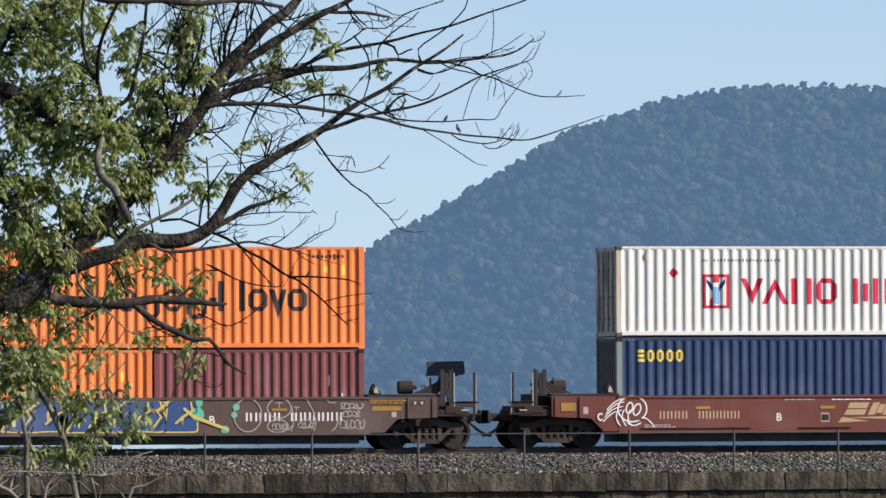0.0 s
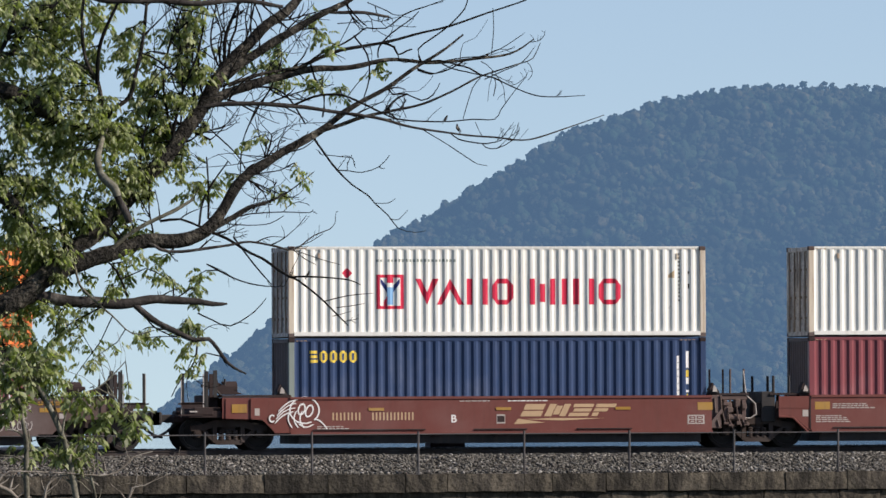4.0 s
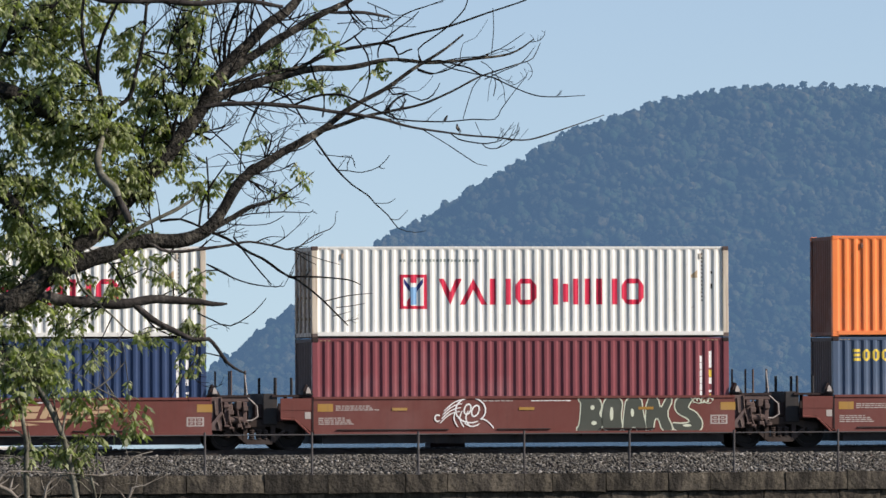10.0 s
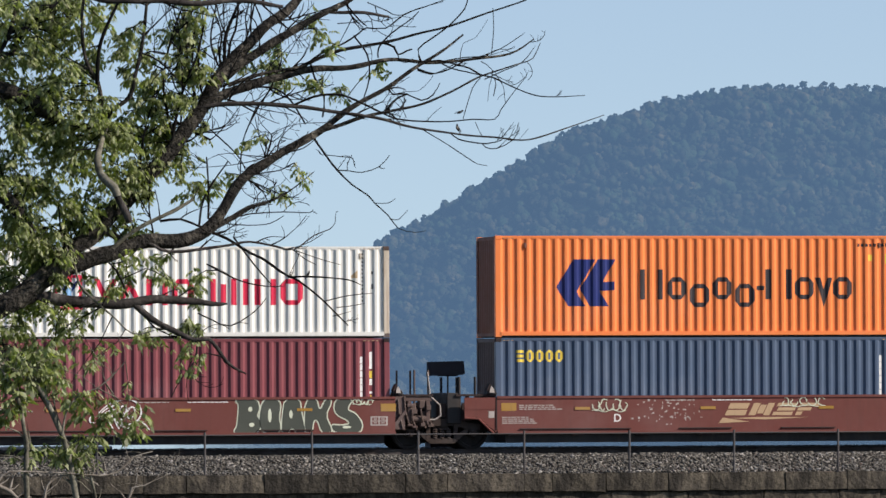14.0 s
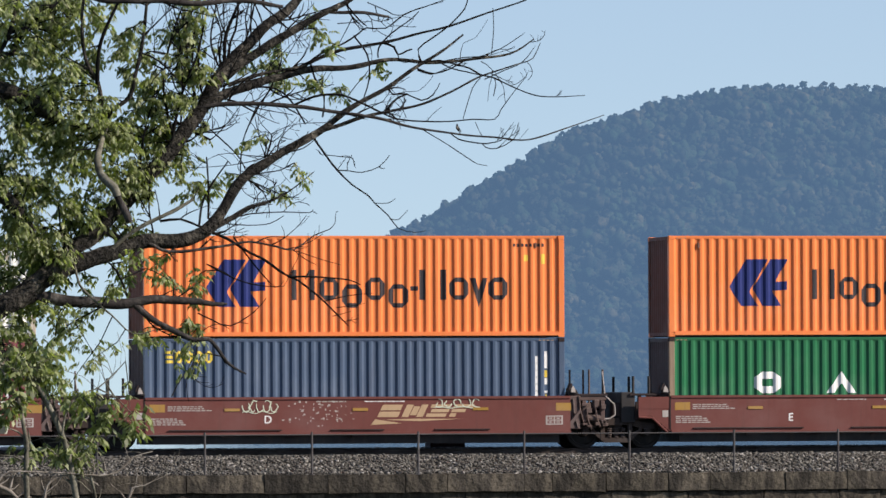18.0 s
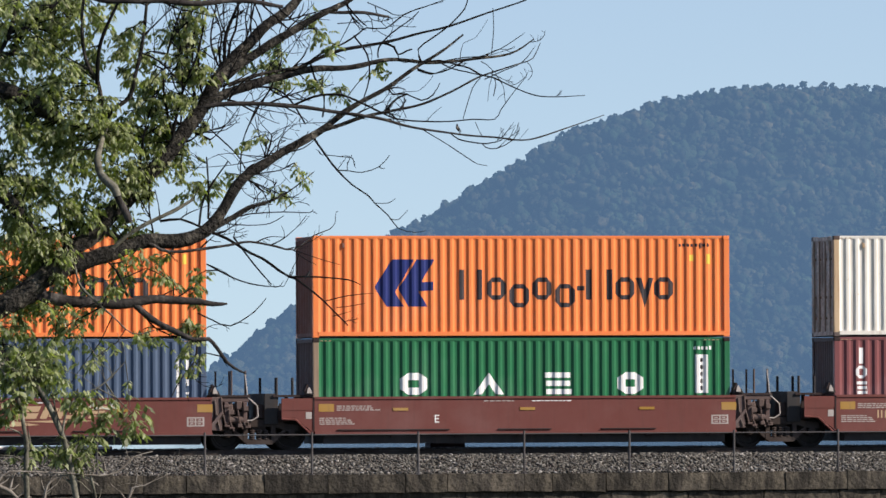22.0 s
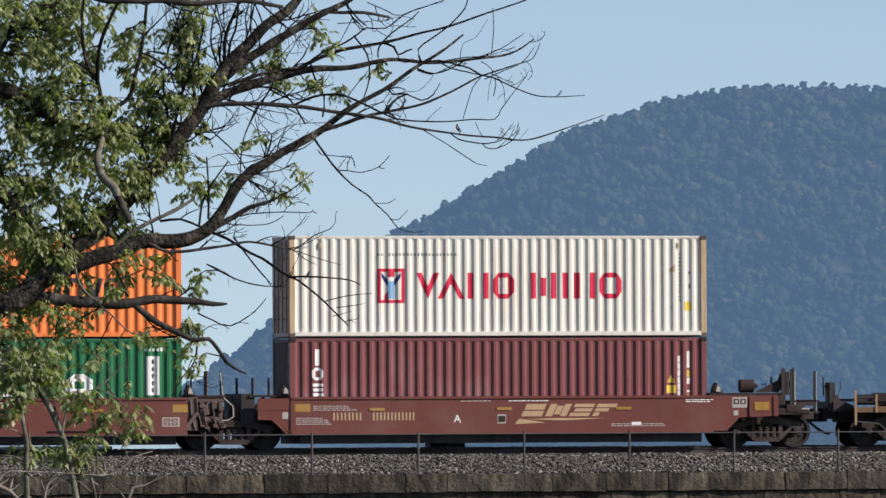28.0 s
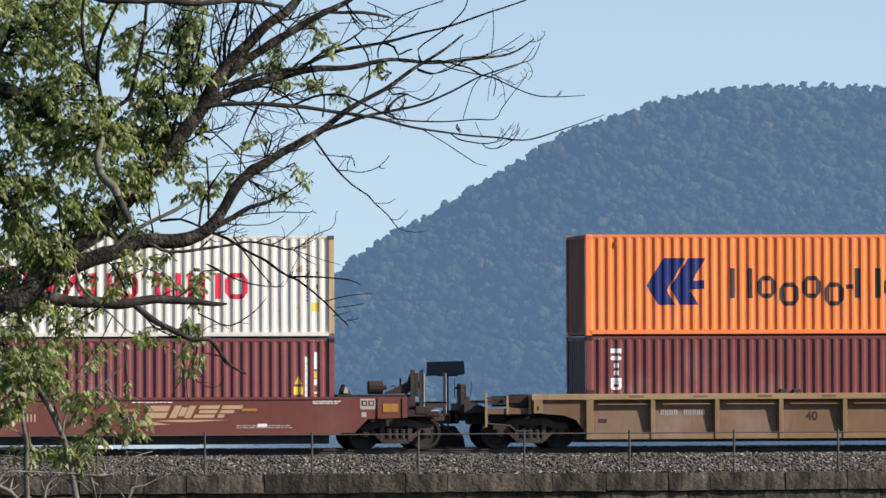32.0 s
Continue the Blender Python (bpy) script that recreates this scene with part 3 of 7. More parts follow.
def container(x, z, length, tall, mat, frame_mat, end_mat, label, post_mat=None, doors=False):
    box_ob = on_train("shipping_container", x, z, label, "container", "containers on the train")
    post_mat = post_mat or frame_mat
    pts = corrugation(length)
    for sign, y in ((-1, FACE), (1, -FACE)):
        bm = bmesh.new()
        wave_sheet(bm, pts, y, sign, 0.165, tall - 0.09)
        part("side_panel", bm, mat, box_ob)
        boxes("bottom_rail", frame_mat, box_ob, [(0.16, length - 0.16, y - 0.03, y + 0.03, 0.05, 0.165)])
        boxes("top_rail", frame_mat, box_ob, [(0.16, length - 0.16, y - 0.03 - 0.055 * (sign > 0) + 0.055 * (sign < 0), y + 0.03 + 0.055 * (sign < 0) - 0.055 * (sign > 0), tall - 0.09, tall - 0.004)])
        for xp in (0.0, length - 0.16):
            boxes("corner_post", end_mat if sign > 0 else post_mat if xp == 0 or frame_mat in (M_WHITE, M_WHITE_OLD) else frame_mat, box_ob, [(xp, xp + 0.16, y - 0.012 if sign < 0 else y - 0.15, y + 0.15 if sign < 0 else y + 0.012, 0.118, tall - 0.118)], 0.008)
            for zp in (0.0, tall - 0.118):
                cx = 0.0 if xp == 0 else length - 0.178
                boxes("corner_casting", frame_mat if frame_mat is M_ORANGE else M_RUST if frame_mat in (M_WHITE, M_WHITE_OLD) else M_CAR_DARK, box_ob,
                      [(cx, cx + 0.178, y - 0.016 if sign < 0 else y - 0.146, y + 0.146 if sign < 0 else y + 0.016, zp, zp + 0.118)], 0.01)
    for xv in ((0.86, length - 0.86) if z > 1 else ()):
        bm = bmesh.new()
        prism(bm, [(xv, tall - 0.34), (xv + 0.04, tall - 0.36), (xv + 0.07, tall - 0.29), (xv + 0.05, tall - 0.21), (xv, tall - 0.20)], FACE - 0.012, FACE + 0.04)
        part("vent_cover", bm, post_mat if mat is not M_ORANGE else M_ORANGE_END, box_ob)
    for xv, n in ((0.10, 4), (length - 0.75, 4)):
        lab = boxes("stencilling", M_TXT_TAN, box_ob, [(xv + 0.12 * i, xv + 0.12 * i + 0.07, FACE + 0.021, FACE + 0.025, tall - 0.08, tall - 0.045) for i in range(n)])
        lab["kind"] = "stuff"
    bm = bmesh.new()
    k = int(length / 0.42)
    step = (length - 0.4) / k
    for i in range(k):
        box(bm, 0.2 + i * step, 0.2 + i * step + step * 0.62, -1.12, 1.12, tall - 0.045, tall - 0.012)
    box(bm, 0.1, length - 0.1, -1.19, 1.19, tall - 0.06, tall - 0.045)
    part("roof", bm, mat, box_ob)
    boxes("floor", M_CAR_DARK, box_ob, [(0.1, length - 0.1, -1.17, 1.17, 0.004, 0.15)])
    for xe, out in ((0.0, 1), (length, -1)):
        bm = bmesh.new()
        fold = [(-1.08, 0.06)]
        for i in range(9):
            y = -1.05 + i * 0.236
            fold += [(y, 0.06), (y + 0.03, 0.025), (y + 0.13, 0.025), (y + 0.16, 0.06)]
        fold += [(1.08, 0.06), (1.08, 0.10), (-1.08, 0.10)]
        lo = [bm.verts.new((xe + out * d, y, 0.06)) for y, d in fold]
        hi = [bm.verts.new((xe + out * d, y, tall - 0.06)) for y, d in fold]
        for i in range(len(fold)):
            q = (i + 1) % len(fold)
            bm.faces.new((lo[i], lo[q], hi[q], hi[i]))
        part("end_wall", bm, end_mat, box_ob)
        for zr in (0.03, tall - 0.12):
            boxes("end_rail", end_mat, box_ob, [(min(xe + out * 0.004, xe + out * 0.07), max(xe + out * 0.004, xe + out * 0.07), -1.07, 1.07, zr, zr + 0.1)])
        if doors and out > 0:
            for y in (-0.85, -0.3, 0.3, 0.85):
                bm = bmesh.new()
                rod(bm, (xe - 0.012, y, 0.15), (xe - 0.012, y, tall - 0.15), 0.022, 6)
                for zz in (0.5, 1.1, tall - 0.7):
                    box(bm, xe - 0.02, xe + 0.03, y - 0.06, y + 0.06, zz, zz + 0.07)
                part("lock_rod", bm, M_TAN_END, box_ob)
    return box_ob, pts


def white_word(ob, pts, dz, x0=3.68, web=True):
    """Crimson bars for a name, a square red and blue badge, and small grey bars for an address above it."""
    b = x0 - 1.13
    decal("badge_frame", M_TXT_RED, ob, pts, [(b, b + 0.10, dz - 0.12, dz - 0.12, dz + 0.86, dz + 0.86), (b + 0.70, b + 0.80, dz - 0.12, dz - 0.12, dz + 0.86, dz + 0.86),
                                              (b + 0.10, b + 0.70, dz - 0.12, dz - 0.12, dz - 0.03, dz - 0.03), (b + 0.10, b + 0.70, dz + 0.77, dz + 0.77, dz + 0.86, dz + 0.86),
                                              (b + 0.30, b + 0.50, dz + 0.62, dz + 0.62, dz + 0.77, dz + 0.77), (b + 0.22, b + 0.32, dz - 0.03, dz - 0.03, dz + 0.1, dz + 0.25)], "crimson square badge")
    decal("badge_centre", M_TXT_SKY, ob, pts, [(b + 0.30, b + 0.50, dz, dz, dz + 0.50, dz + 0.50)], "blue badge centre")
    decal("badge_wing", M_TXT_BLUE, ob, pts, [(b + 0.12, b + 0.30, dz + 0.62, dz + 0.36, dz + 0.75, dz + 0.55)])
    decal("badge_wing", M_TXT_BLUE, ob, pts, [(b + 0.50, b + 0.68, dz + 0.36, dz + 0.62, dz + 0.55, dz + 0.75)])
    word(ob, pts, M_TXT_RED, "crimson name bar", [("vee", x0, dz, 0.68, 0.74), ("peak", x0 + 0.62, dz, 0.80, 0.74), ("two", x0 + 1.50, dz, 0.62, 0.74), ("ring", x0 + 2.24, dz, 0.62, 0.74),
                                                  ("three", x0 + 3.34, dz, 0.76, 0.74), ("one", x0 + 4.28, dz, 0.16, 0.74), ("two", x0 + 4.62, dz, 0.62, 0.74), ("ring", x0 + 5.36, dz, 0.66, 0.74)], 0.165)
    if web:
        decal("address_strip", M_GREEN_POST, ob, pts, specks(2.55, dz + 1.22, 0.085, 2.35, 22, 4))
    decal("code_strip", M_STEEL, ob, pts, [(11.40, 11.435, 1.02 + 0.11 * i, 1.02 + 0.11 * i, 1.075 + 0.11 * i, 1.075 + 0.11 * i) for i in range(13)] + [(11.68, 11.72, 1.38, 1.38, 1.52, 1.52), (11.68, 11.72, 1.80, 1.80, 1.88, 1.88)])
    decal("faded_sticker", M_CREAM, ob, pts, [(11.10, 11.27, dz + 0.76, dz + 0.76, dz + 0.84, dz + 0.98)])


def orange_word(ob, pts, dz):
    """Charcoal bars for a name and a blue pair of swept wings."""
    lo, hi = dz - 0.19, dz + 1.15
    decal("wing_badge", M_TXT_BLUE, ob, pts, [(1.80, 2.14, dz + 0.34, lo, dz + 0.38, dz + 0.90), (2.14, 2.30, lo, lo, dz + 0.90, hi), (2.30, 2.40, lo, lo, hi, hi), (2.40, 2.62, dz + 0.25, dz + 0.60, hi, hi),
                                              (2.62, 2.92, dz + 0.60, dz + 1.10, hi, hi), (2.40, 2.64, lo, lo, dz + 0.20, lo)], "blue swept wing badge")
    decal("wing_badge", M_TXT_BLUE, ob, pts, [(2.50, 2.66, dz + 0.28, dz, dz + 0.36, dz + 0.58), (2.66, 2.78, dz, lo, dz + 0.58, dz + 0.76), (2.78, 3.02, lo, lo, dz + 0.76, hi), (3.02, 3.08, lo, lo, hi, hi),
                                              (3.08, 3.17, dz + 0.25, dz + 0.25, hi, hi), (3.17, 3.52, dz + 0.55, dz + 1.11, hi, hi), (3.17, 3.50, dz + 0.25, dz + 0.27, dz + 0.50, dz + 0.52),
                                              (3.08, 3.34, lo, lo, dz + 0.20, lo)], "blue swept wing badge")
    word(ob, pts, M_TXT_BLACK, "charcoal name bar", [("two", 4.25, dz, 0.68, 0.86), ("small", 5.06, dz, 0.56, 0.86), ("drop", 5.72, dz - 0.02, 0.58, 0.90), ("small", 6.40, dz, 0.56, 0.86), ("drop", 7.06, dz - 0.02, 0.58, 0.90),
                                                     ("one", 7.70, dz + 0.26, 0.22, 0.13), ("one", 7.96, dz, 0.17, 0.86), ("one", 8.58, dz, 0.16, 0.86), ("small", 8.84, dz, 0.56, 0.86),
                                                     ("vee", 9.44, dz - 0.22, 0.52, 0.84), ("small", 9.98, dz, 0.56, 0.86)], 0.155)
    decal("size_mark", M_TXT_YELLOW, ob, pts, [(11.02, 11.14, dz + 1.10, dz + 1.10, dz + 1.28, dz + 1.28), (11.52, 11.64, dz + 1.02, dz + 1.02, dz + 1.30, dz + 1.30)])
    decal("code_strip", M_TXT_BLACK, ob, pts, specks(10.7, 2.58, 0.1, 0.95, 8, 7))


def yellow_word(ob, pts):
    word(ob, pts, M_TXT_YELLOW, "yellow name bar", [("stack" if i == 0 else "ring", 0.60 + 0.285 * i, 1.90, 0.245, 0.34) for i in range(5)], 0.085)


def right_marks(ob, pts, hi=2.3):
    decal("code_strip", M_TXT_WHITE, ob, pts, [(11.34, 11.41, 0.88 + 0.2 * i, 0.88 + 0.2 * i, 1.065 + 0.2 * i, 1.065 + 0.2 * i) for i in range(int((hi - 1.0) / 0.2))])
    decal("code_strip", M_TXT_WHITE, ob, pts, [(11.61, 11.69, 1.72, 1.72, 2.2, 2.2), (11.61, 11.69, 1.26, 1.26, 1.44, 1.44), (11.61, 11.69, 1.02, 1.02, 1.08, 1.08)])
    decal("warning_mark", M_TXT_YELLOW, ob, pts, [(11.61, 11.69, 1.46, 1.46, 1.66, 1.66)])
    decal("warning_mark", M_TXT_YELLOW, ob, pts, [(11.58, 11.65, 0.82, 0.82, 0.82, 1.00), (11.65, 11.72, 0.82, 0.82, 1.00, 0.82)])


FORTY, TWENTY, STD, HIGH = 12.192, 6.058, 2.591, 2.896
UNIT_X = {"A0": 35.62, "B": 55.17, "C": 70.42, "D": 85.70, "E": 100.97, "A": 116.27, "Y": 135.80}

ob, pts = container(UNIT_X["A0"], 2.86, FORTY, HIGH, M_ORANGE, M_ORANGE, M_ORANGE_END, "orange corrugated forty-foot container with blue wing badge and charcoal bars")
orange_word(ob, pts, 1.07)
ob, pts = container(UNIT_X["A0"], 0.26, TWENTY, STD, M_ORANGE, M_ORANGE, M_ORANGE_END, "orange twenty-foot container in the well of a graffitied car")
word(ob, pts, M_TXT_BLACK, "charcoal name bar", [("one" if i in (4, 5) else "small", 2.1 + 0.36 * i, 1.14, 0.09 if i in (4, 5) else 0.31, 0.46) for i in range(9)], 0.085)
decal("size_mark", M_TXT_YELLOW, ob, pts, [(4.80, 4.90, 1.75, 1.75, 1.92, 1.92), (5.15, 5.26, 1.70, 1.70, 1.96, 1.96)])
ob, pts = container(UNIT_X["A0"] + 6.12, 0.26, TWENTY, STD, M_OXBLOOD, M_OXBLOOD, M_MAROON, "maroon twenty-foot container in the well of a graffitied car")
decal("code_strip", M_TXT_WHITE, ob, pts, [(5.02, 5.07, 1.55, 1.55, 1.85, 1.85), (5.40, 5.44, 1.2, 1.2, 1.35, 1.35)])

ob, pts = container(UNIT_X["B"], 3.175, FORTY, STD, M_WHITE, M_WHITE, M_GREY_END, "off-white corrugated forty-foot container with crimson name bars", M_WHITE_POST, True)
white_word(ob, pts, 0.93)
decal("placard", M_TXT_RED, ob, pts, [(1.55, 1.70, 1.83, 1.68, 1.83, 1.98), (1.70, 1.85, 1.68, 1.83, 1.98, 1.83)], "small red diamond placard")
ob, pts = container(UNIT_X["B"], 0.568, FORTY, STD, M_NAVY, M_NAVY, M_DARK_END, "navy blue corrugated forty-foot container with yellow name bars", M_GREEN_POST)
yellow_word(ob, pts)
right_marks(ob, pts)

ob, pts = container(UNIT_X["C"], 3.175, FORTY, STD, M_WHITE, M_WHITE, M_GREY_END, "off-white corrugated forty-foot container with crimson name bars", M_WHITE_POST, True)
white_word(ob, pts, 0.93)
ob, pts = container(UNIT_X["C"], 0.568, FORTY, STD, M_RED, M_RED, M_DARK_END, "plain brick-red corrugated forty-foot container")
right_marks(ob, pts)

ob, pts = container(UNIT_X["D"], 3.175, FORTY, HIGH, M_ORANGE, M_ORANGE, M_ORANGE_END, "tall orange forty-foot container with blue wing badge and charcoal bars")
orange_word(ob, pts, 1.07)
ob, pts = container(UNIT_X["D"], 0.568, FORTY, STD, M_SLATE, M_SLATE, M_DARK_END, "faded slate-blue forty-foot container with yellow name bars")
yellow_word(ob, pts)
right_marks(ob, pts)

ob, pts = container(UNIT_X["E"], 3.175, FORTY, HIGH, M_ORANGE, M_ORANGE, M_ORANGE_END, "tall orange forty-foot container with blue wing badge and charcoal bars")
orange_word(ob, pts, 1.07)
ob, pts = container(UNIT_X["E"], 0.568, FORTY, STD, M_GREEN, M_GREEN, M_DARK_END, "green corrugated forty-foot container with four big white bars", M_TAN_END)
word(ob, pts, M_TXT_WHITE, "big white name bar", [("ring", 2.52, 0.98, 0.80, 0.62), ("peak", 4.66, 0.98, 0.90, 0.62), ("stack", 6.74, 0.98, 0.80, 0.62), ("ring", 8.88, 0.98, 0.76, 0.62)], 0.24)
decal("code_panel", M_TXT_WHITE, ob, pts, [(11.17, 11.55, 1.00, 1.00, 2.10, 2.10)], "tall white code panel")
decal("code_strip", M_TXT_BLACK, ob, pts, [(11.32, 11.40, 1.08 + 0.2 * i, 1.08 + 0.2 * i, 1.2 + 0.2 * i, 1.2 + 0.2 * i) for i in range(5)])
decal("number_strip", M_TXT_WHITE, ob, pts, specks(10.9, 2.24, 0.1, 0.8, 7, 2))

ob, pts = container(UNIT_X["A"], 3.175, FORTY, HIGH, M_WHITE_OLD, M_WHITE_OLD, M_GREY_END, "tall rust-streaked off-white forty-foot container with crimson name bars", M_CREAM, True)
white_word(ob, pts, 1.10)
decal("warning_mark", M_TXT_YELLOW, ob, pts, [(11.55, 11.75, 0.75, 0.75, 1.0, 1.0)])
ob, pts = container(UNIT_X["A"], 0.568, FORTY, STD, M_OXBLOOD, M_OXBLOOD, M_DARK_END, "maroon forty-foot container with white upright bars")
word(ob, pts, M_TXT_WHITE, "white upright name bar", [("one", 0.74, 1.82, 0.13, 0.46), ("ring", 0.64, 1.40, 0.33, 0.36), ("stack", 0.66, 0.95, 0.32, 0.36)], 0.10)
right_marks(ob, pts)
decal("warning_label", M_TXT_YELLOW, ob, pts, [(11.00, 11.28, 1.0, 1.0, 1.22, 1.22), (11.03, 11.14, 1.3, 1.3, 1.3, 1.52), (11.14, 11.25, 1.3, 1.3, 1.52, 1.3)])

ob, pts = container(UNIT_X["Y"], 3.21, FORTY, HIGH, M_ORANGE, M_ORANGE, M_ORANGE_END, "tall bright orange forty-foot container with blue wing badge")
orange_word(ob, pts, 1.07)
ob, pts = container(UNIT_X["Y"], 0.603, FORTY, STD, M_MAROON, M_MAROON, M_DARK_END, "maroon forty-foot container with a white upright name on an ochre car")
word(ob, pts, M_TXT_WHITE, "white upright name bar", [(("ring", "one", "one", "one", "ring", "one")[i], 0.72 + (0.1 if i in (2, 3) else 0), 1.06 + 0.21 * i, 0.14 if i in (2, 3) else 0.32, 0.24 if i == 0 else 0.13) for i in range(6)], 0.09)


# ---- well cars ----
SIDE = -1.47
WHEEL_R = 0.47


def wheel_profile(bm, y0, y1, flange_y, r):
    """A wheel between two planes: tread, dished web and flange."""
    rings = [(y0, r * 0.16), (y0, r * 0.28), ((y0 + y1) / 2, r * 0.34), ((y0 + y1) / 2, r * 0.76), (y0, r * 0.82), (y0, r), (y1, r)]
    rings += [(flange_y, r + 0.028), (flange_y + (0.01 if flange_y > y0 else -0.01), r * 0.85)]
    n, loops = 28, []
    for y, q in rings:
        loops.append([bm.verts.new((q * math.cos(6.2832 * i / n), y, q * math.sin(6.2832 * i / n))) for i in range(n)])
    for a, b in zip(loops, loops[1:]):
        for i in range(n):
            bm.faces.new((a[i], a[(i + 1) % n], b[(i + 1) % n], b[i]))
    bm.faces.new(loops[0])
    bm.faces.new(loops[-1][::-1])


def truck(parent, x, base=1.83):
    """A freight truck: bolster, cast side frames with spring groups, bearing boxes and two wheelsets."""
    bm = bmesh.new()
    box(bm, -0.22, 0.22, -1.0, 1.0, 0.48, 0.78, 0.03)
    box(bm, -0.3, 0.3, -0.35, 0.35, 0.78, 0.9, 0.02)
    tr = part("truck", bm, M_IRON, parent, "rust-brown freight truck with two wheelsets", pose(x, 0, 0))
    h = base / 2
    for y in (-1.04, 1.04):
        bm = bmesh.new()
        top = [(-h - 0.2, 0.55), (-h - 0.2, 0.70), (-h + 0.15, 0.74), (-0.42, 0.86), (0.42, 0.86), (h - 0.15, 0.74), (h + 0.2, 0.70), (h + 0.2, 0.55), (h - 0.16, 0.55), (0.40, 0.66), (-0.40, 0.66), (-h + 0.16, 0.55)]
        prism(bm, top, y - 0.07, y + 0.07)
        prism(bm, [(-h + 0.16, 0.62), (-h + 0.16, 0.50), (-0.36, 0.16), (0.36, 0.16), (h - 0.16, 0.50), (h - 0.16, 0.62), (0.34, 0.30), (-0.34, 0.30)], y - 0.06, y + 0.06)
        for s in (-1, 1):
            box(bm, s * 0.40 - 0.06, s * 0.40 + 0.06, y - 0.075, y + 0.075, 0.22, 0.80)
        part("side_frame", bm, M_IRON, tr)
        for sx in (-0.2, 0.0, 0.2):
            bm = bmesh.new()
            ring = [(0.28 + 0.03 * q, 0.088 if q % 2 else 0.066) for q in range(11)]
            loops = [[bm.verts.new((sx + r * math.cos(k * 0.7854), y + r * math.sin(k * 0.7854), z)) for k in range(8)] for z, r in ring]
            for a, b in zip(loops, loops[1:]):
                for k in range(8):
                    bm.faces.new((a[k], a[(k + 1) % 8], b[(k + 1) % 8], b[k]))
            part("spring", bm, M_IRON, tr)
        for s in (-h, h):
            bm = bmesh.new()
            rod(bm, (s, y - 0.10, WHEEL_R), (s, y + 0.10, WHEEL_R), 0.11, 12)
            rod(bm, (s, y - math.copysign(0.0, y), WHEEL_R), (s, y + math.copysign(0.13, y), WHEEL_R), 0.07, 10)
            part("bearing_cap", bm, M_IRON, tr)
    for s in (-h, h):
        bm = bmesh.new()
        rod(bm, (0, -0.95, 0), (0, 0.95, 0), 0.075, 12)
        wheel_profile(bm, -0.83, -0.70, -0.70, WHEEL_R)
        wheel_profile(bm, 0.83, 0.70, 0.70, WHEEL_R)
        for q in range(3):
            a = q * 2.094
            box(bm, 0.22 * math.cos(a) - 0.035, 0.22 * math.cos(a) + 0.035, -0.80, -0.74, 0.22 * math.sin(a) - 0.035, 0.22 * math.sin(a) + 0.035)
        ws = part("wheelset", bm, M_TYRE, tr, "dark steel wheels on an axle", pose(s, 0, WHEEL_R))
        wheelsets.append((ws, s))
    for s in (-1, 1):
        boxes("brake_beam", M_STEEL, tr, [(s * 0.42 - 0.05, s * 0.42 + 0.05, -0.75, 0.75, 0.33, 0.45)])
    return tr


def stencil_block(parent, x, z, w, lines, seed, material=None, h=0.028, gap=0.055):
    """Lines of small lettering as bars."""
    r = random.Random(seed)
    rows = []
    for i in range(lines):
        u = x
        while u < x + w * r.uniform(0.6, 1.0):
            k = r.uniform(0.05, 0.16)
            rows.append((u, u + k, SIDE - 0.006, SIDE - 0.002, z - i * gap, z - i * gap + h))
            u += k + 0.03
    ob = boxes("stencilling", material or M_STENCIL, parent, rows)
    ob["kind"] = "stuff"
    return ob


def flat_bars(name, parent, material, x, z, h, widths, gap, stroke, lean=0.0, label=""):
    bm = bmesh.new()
    for a, b, lo, _, hi, _ in bars(x, z, h, widths, gap, stroke):
        prism(bm, [(a + lean * (lo - z), lo), (b + lean * (lo - z), lo), (b + lean * (hi - z), hi), (a + lean * (hi - z), hi)], SIDE - 0.006, SIDE)
    ob = part(name, bm, material, parent, label)
    if name == "number_strip":
        ob["kind"] = "stuff"
    return ob


def car_logo(parent, x):
    """A slanted tan word as bars over two swept stripes."""
    def slab(q0, q1, z0, z1):
        bm = bmesh.new()
        prism(bm, [(x + q0 + 0.5 * (z0 - 0.92), z0), (x + q1 + 0.5 * (z0 - 0.92), z0), (x + q1 + 0.5 * (z1 - 0.92), z1), (x + q0 + 0.5 * (z1 - 0.92), z1)], SIDE - 0.006, SIDE)
        part("emblem_bar", bm, M_TXT_TAN, parent, "tan slanted emblem bar")
    for q0, q1, z0, z1 in ((0.18, 0.78, 0.0, 0.155), (0.18, 0.76, 0.19, 0.35), (0.88, 1.08, 0.0, 0.35), (1.105, 1.285, 0.05, 0.30), (1.31, 1.50, 0.0, 0.35),
                           (1.58, 2.16, 0.0, 0.095), (1.66, 2.18, 0.13, 0.22), (1.60, 2.18, 0.255, 0.35), (2.26, 2.44, 0.0, 0.10), (2.26, 2.66, 0.13, 0.22), (2.26, 2.84, 0.25, 0.35)):
        slab(q0, q1, 0.92 + z0, 0.92 + z1)
    bm = bmesh.new()
    prism(bm, [(x, 0.70), (x + 0.9, 0.74), (x + 0.12, 0.86)], SIDE - 0.006, SIDE)
    prism(bm, [(x + 0.3, 0.84), (x + 1.4, 0.80), (x + 2.65, 0.86), (x + 1.2, 0.87)], SIDE - 0.006, SIDE)
    part("emblem_stripes", bm, M_TXT_TAN, parent, "tan swept stripes")


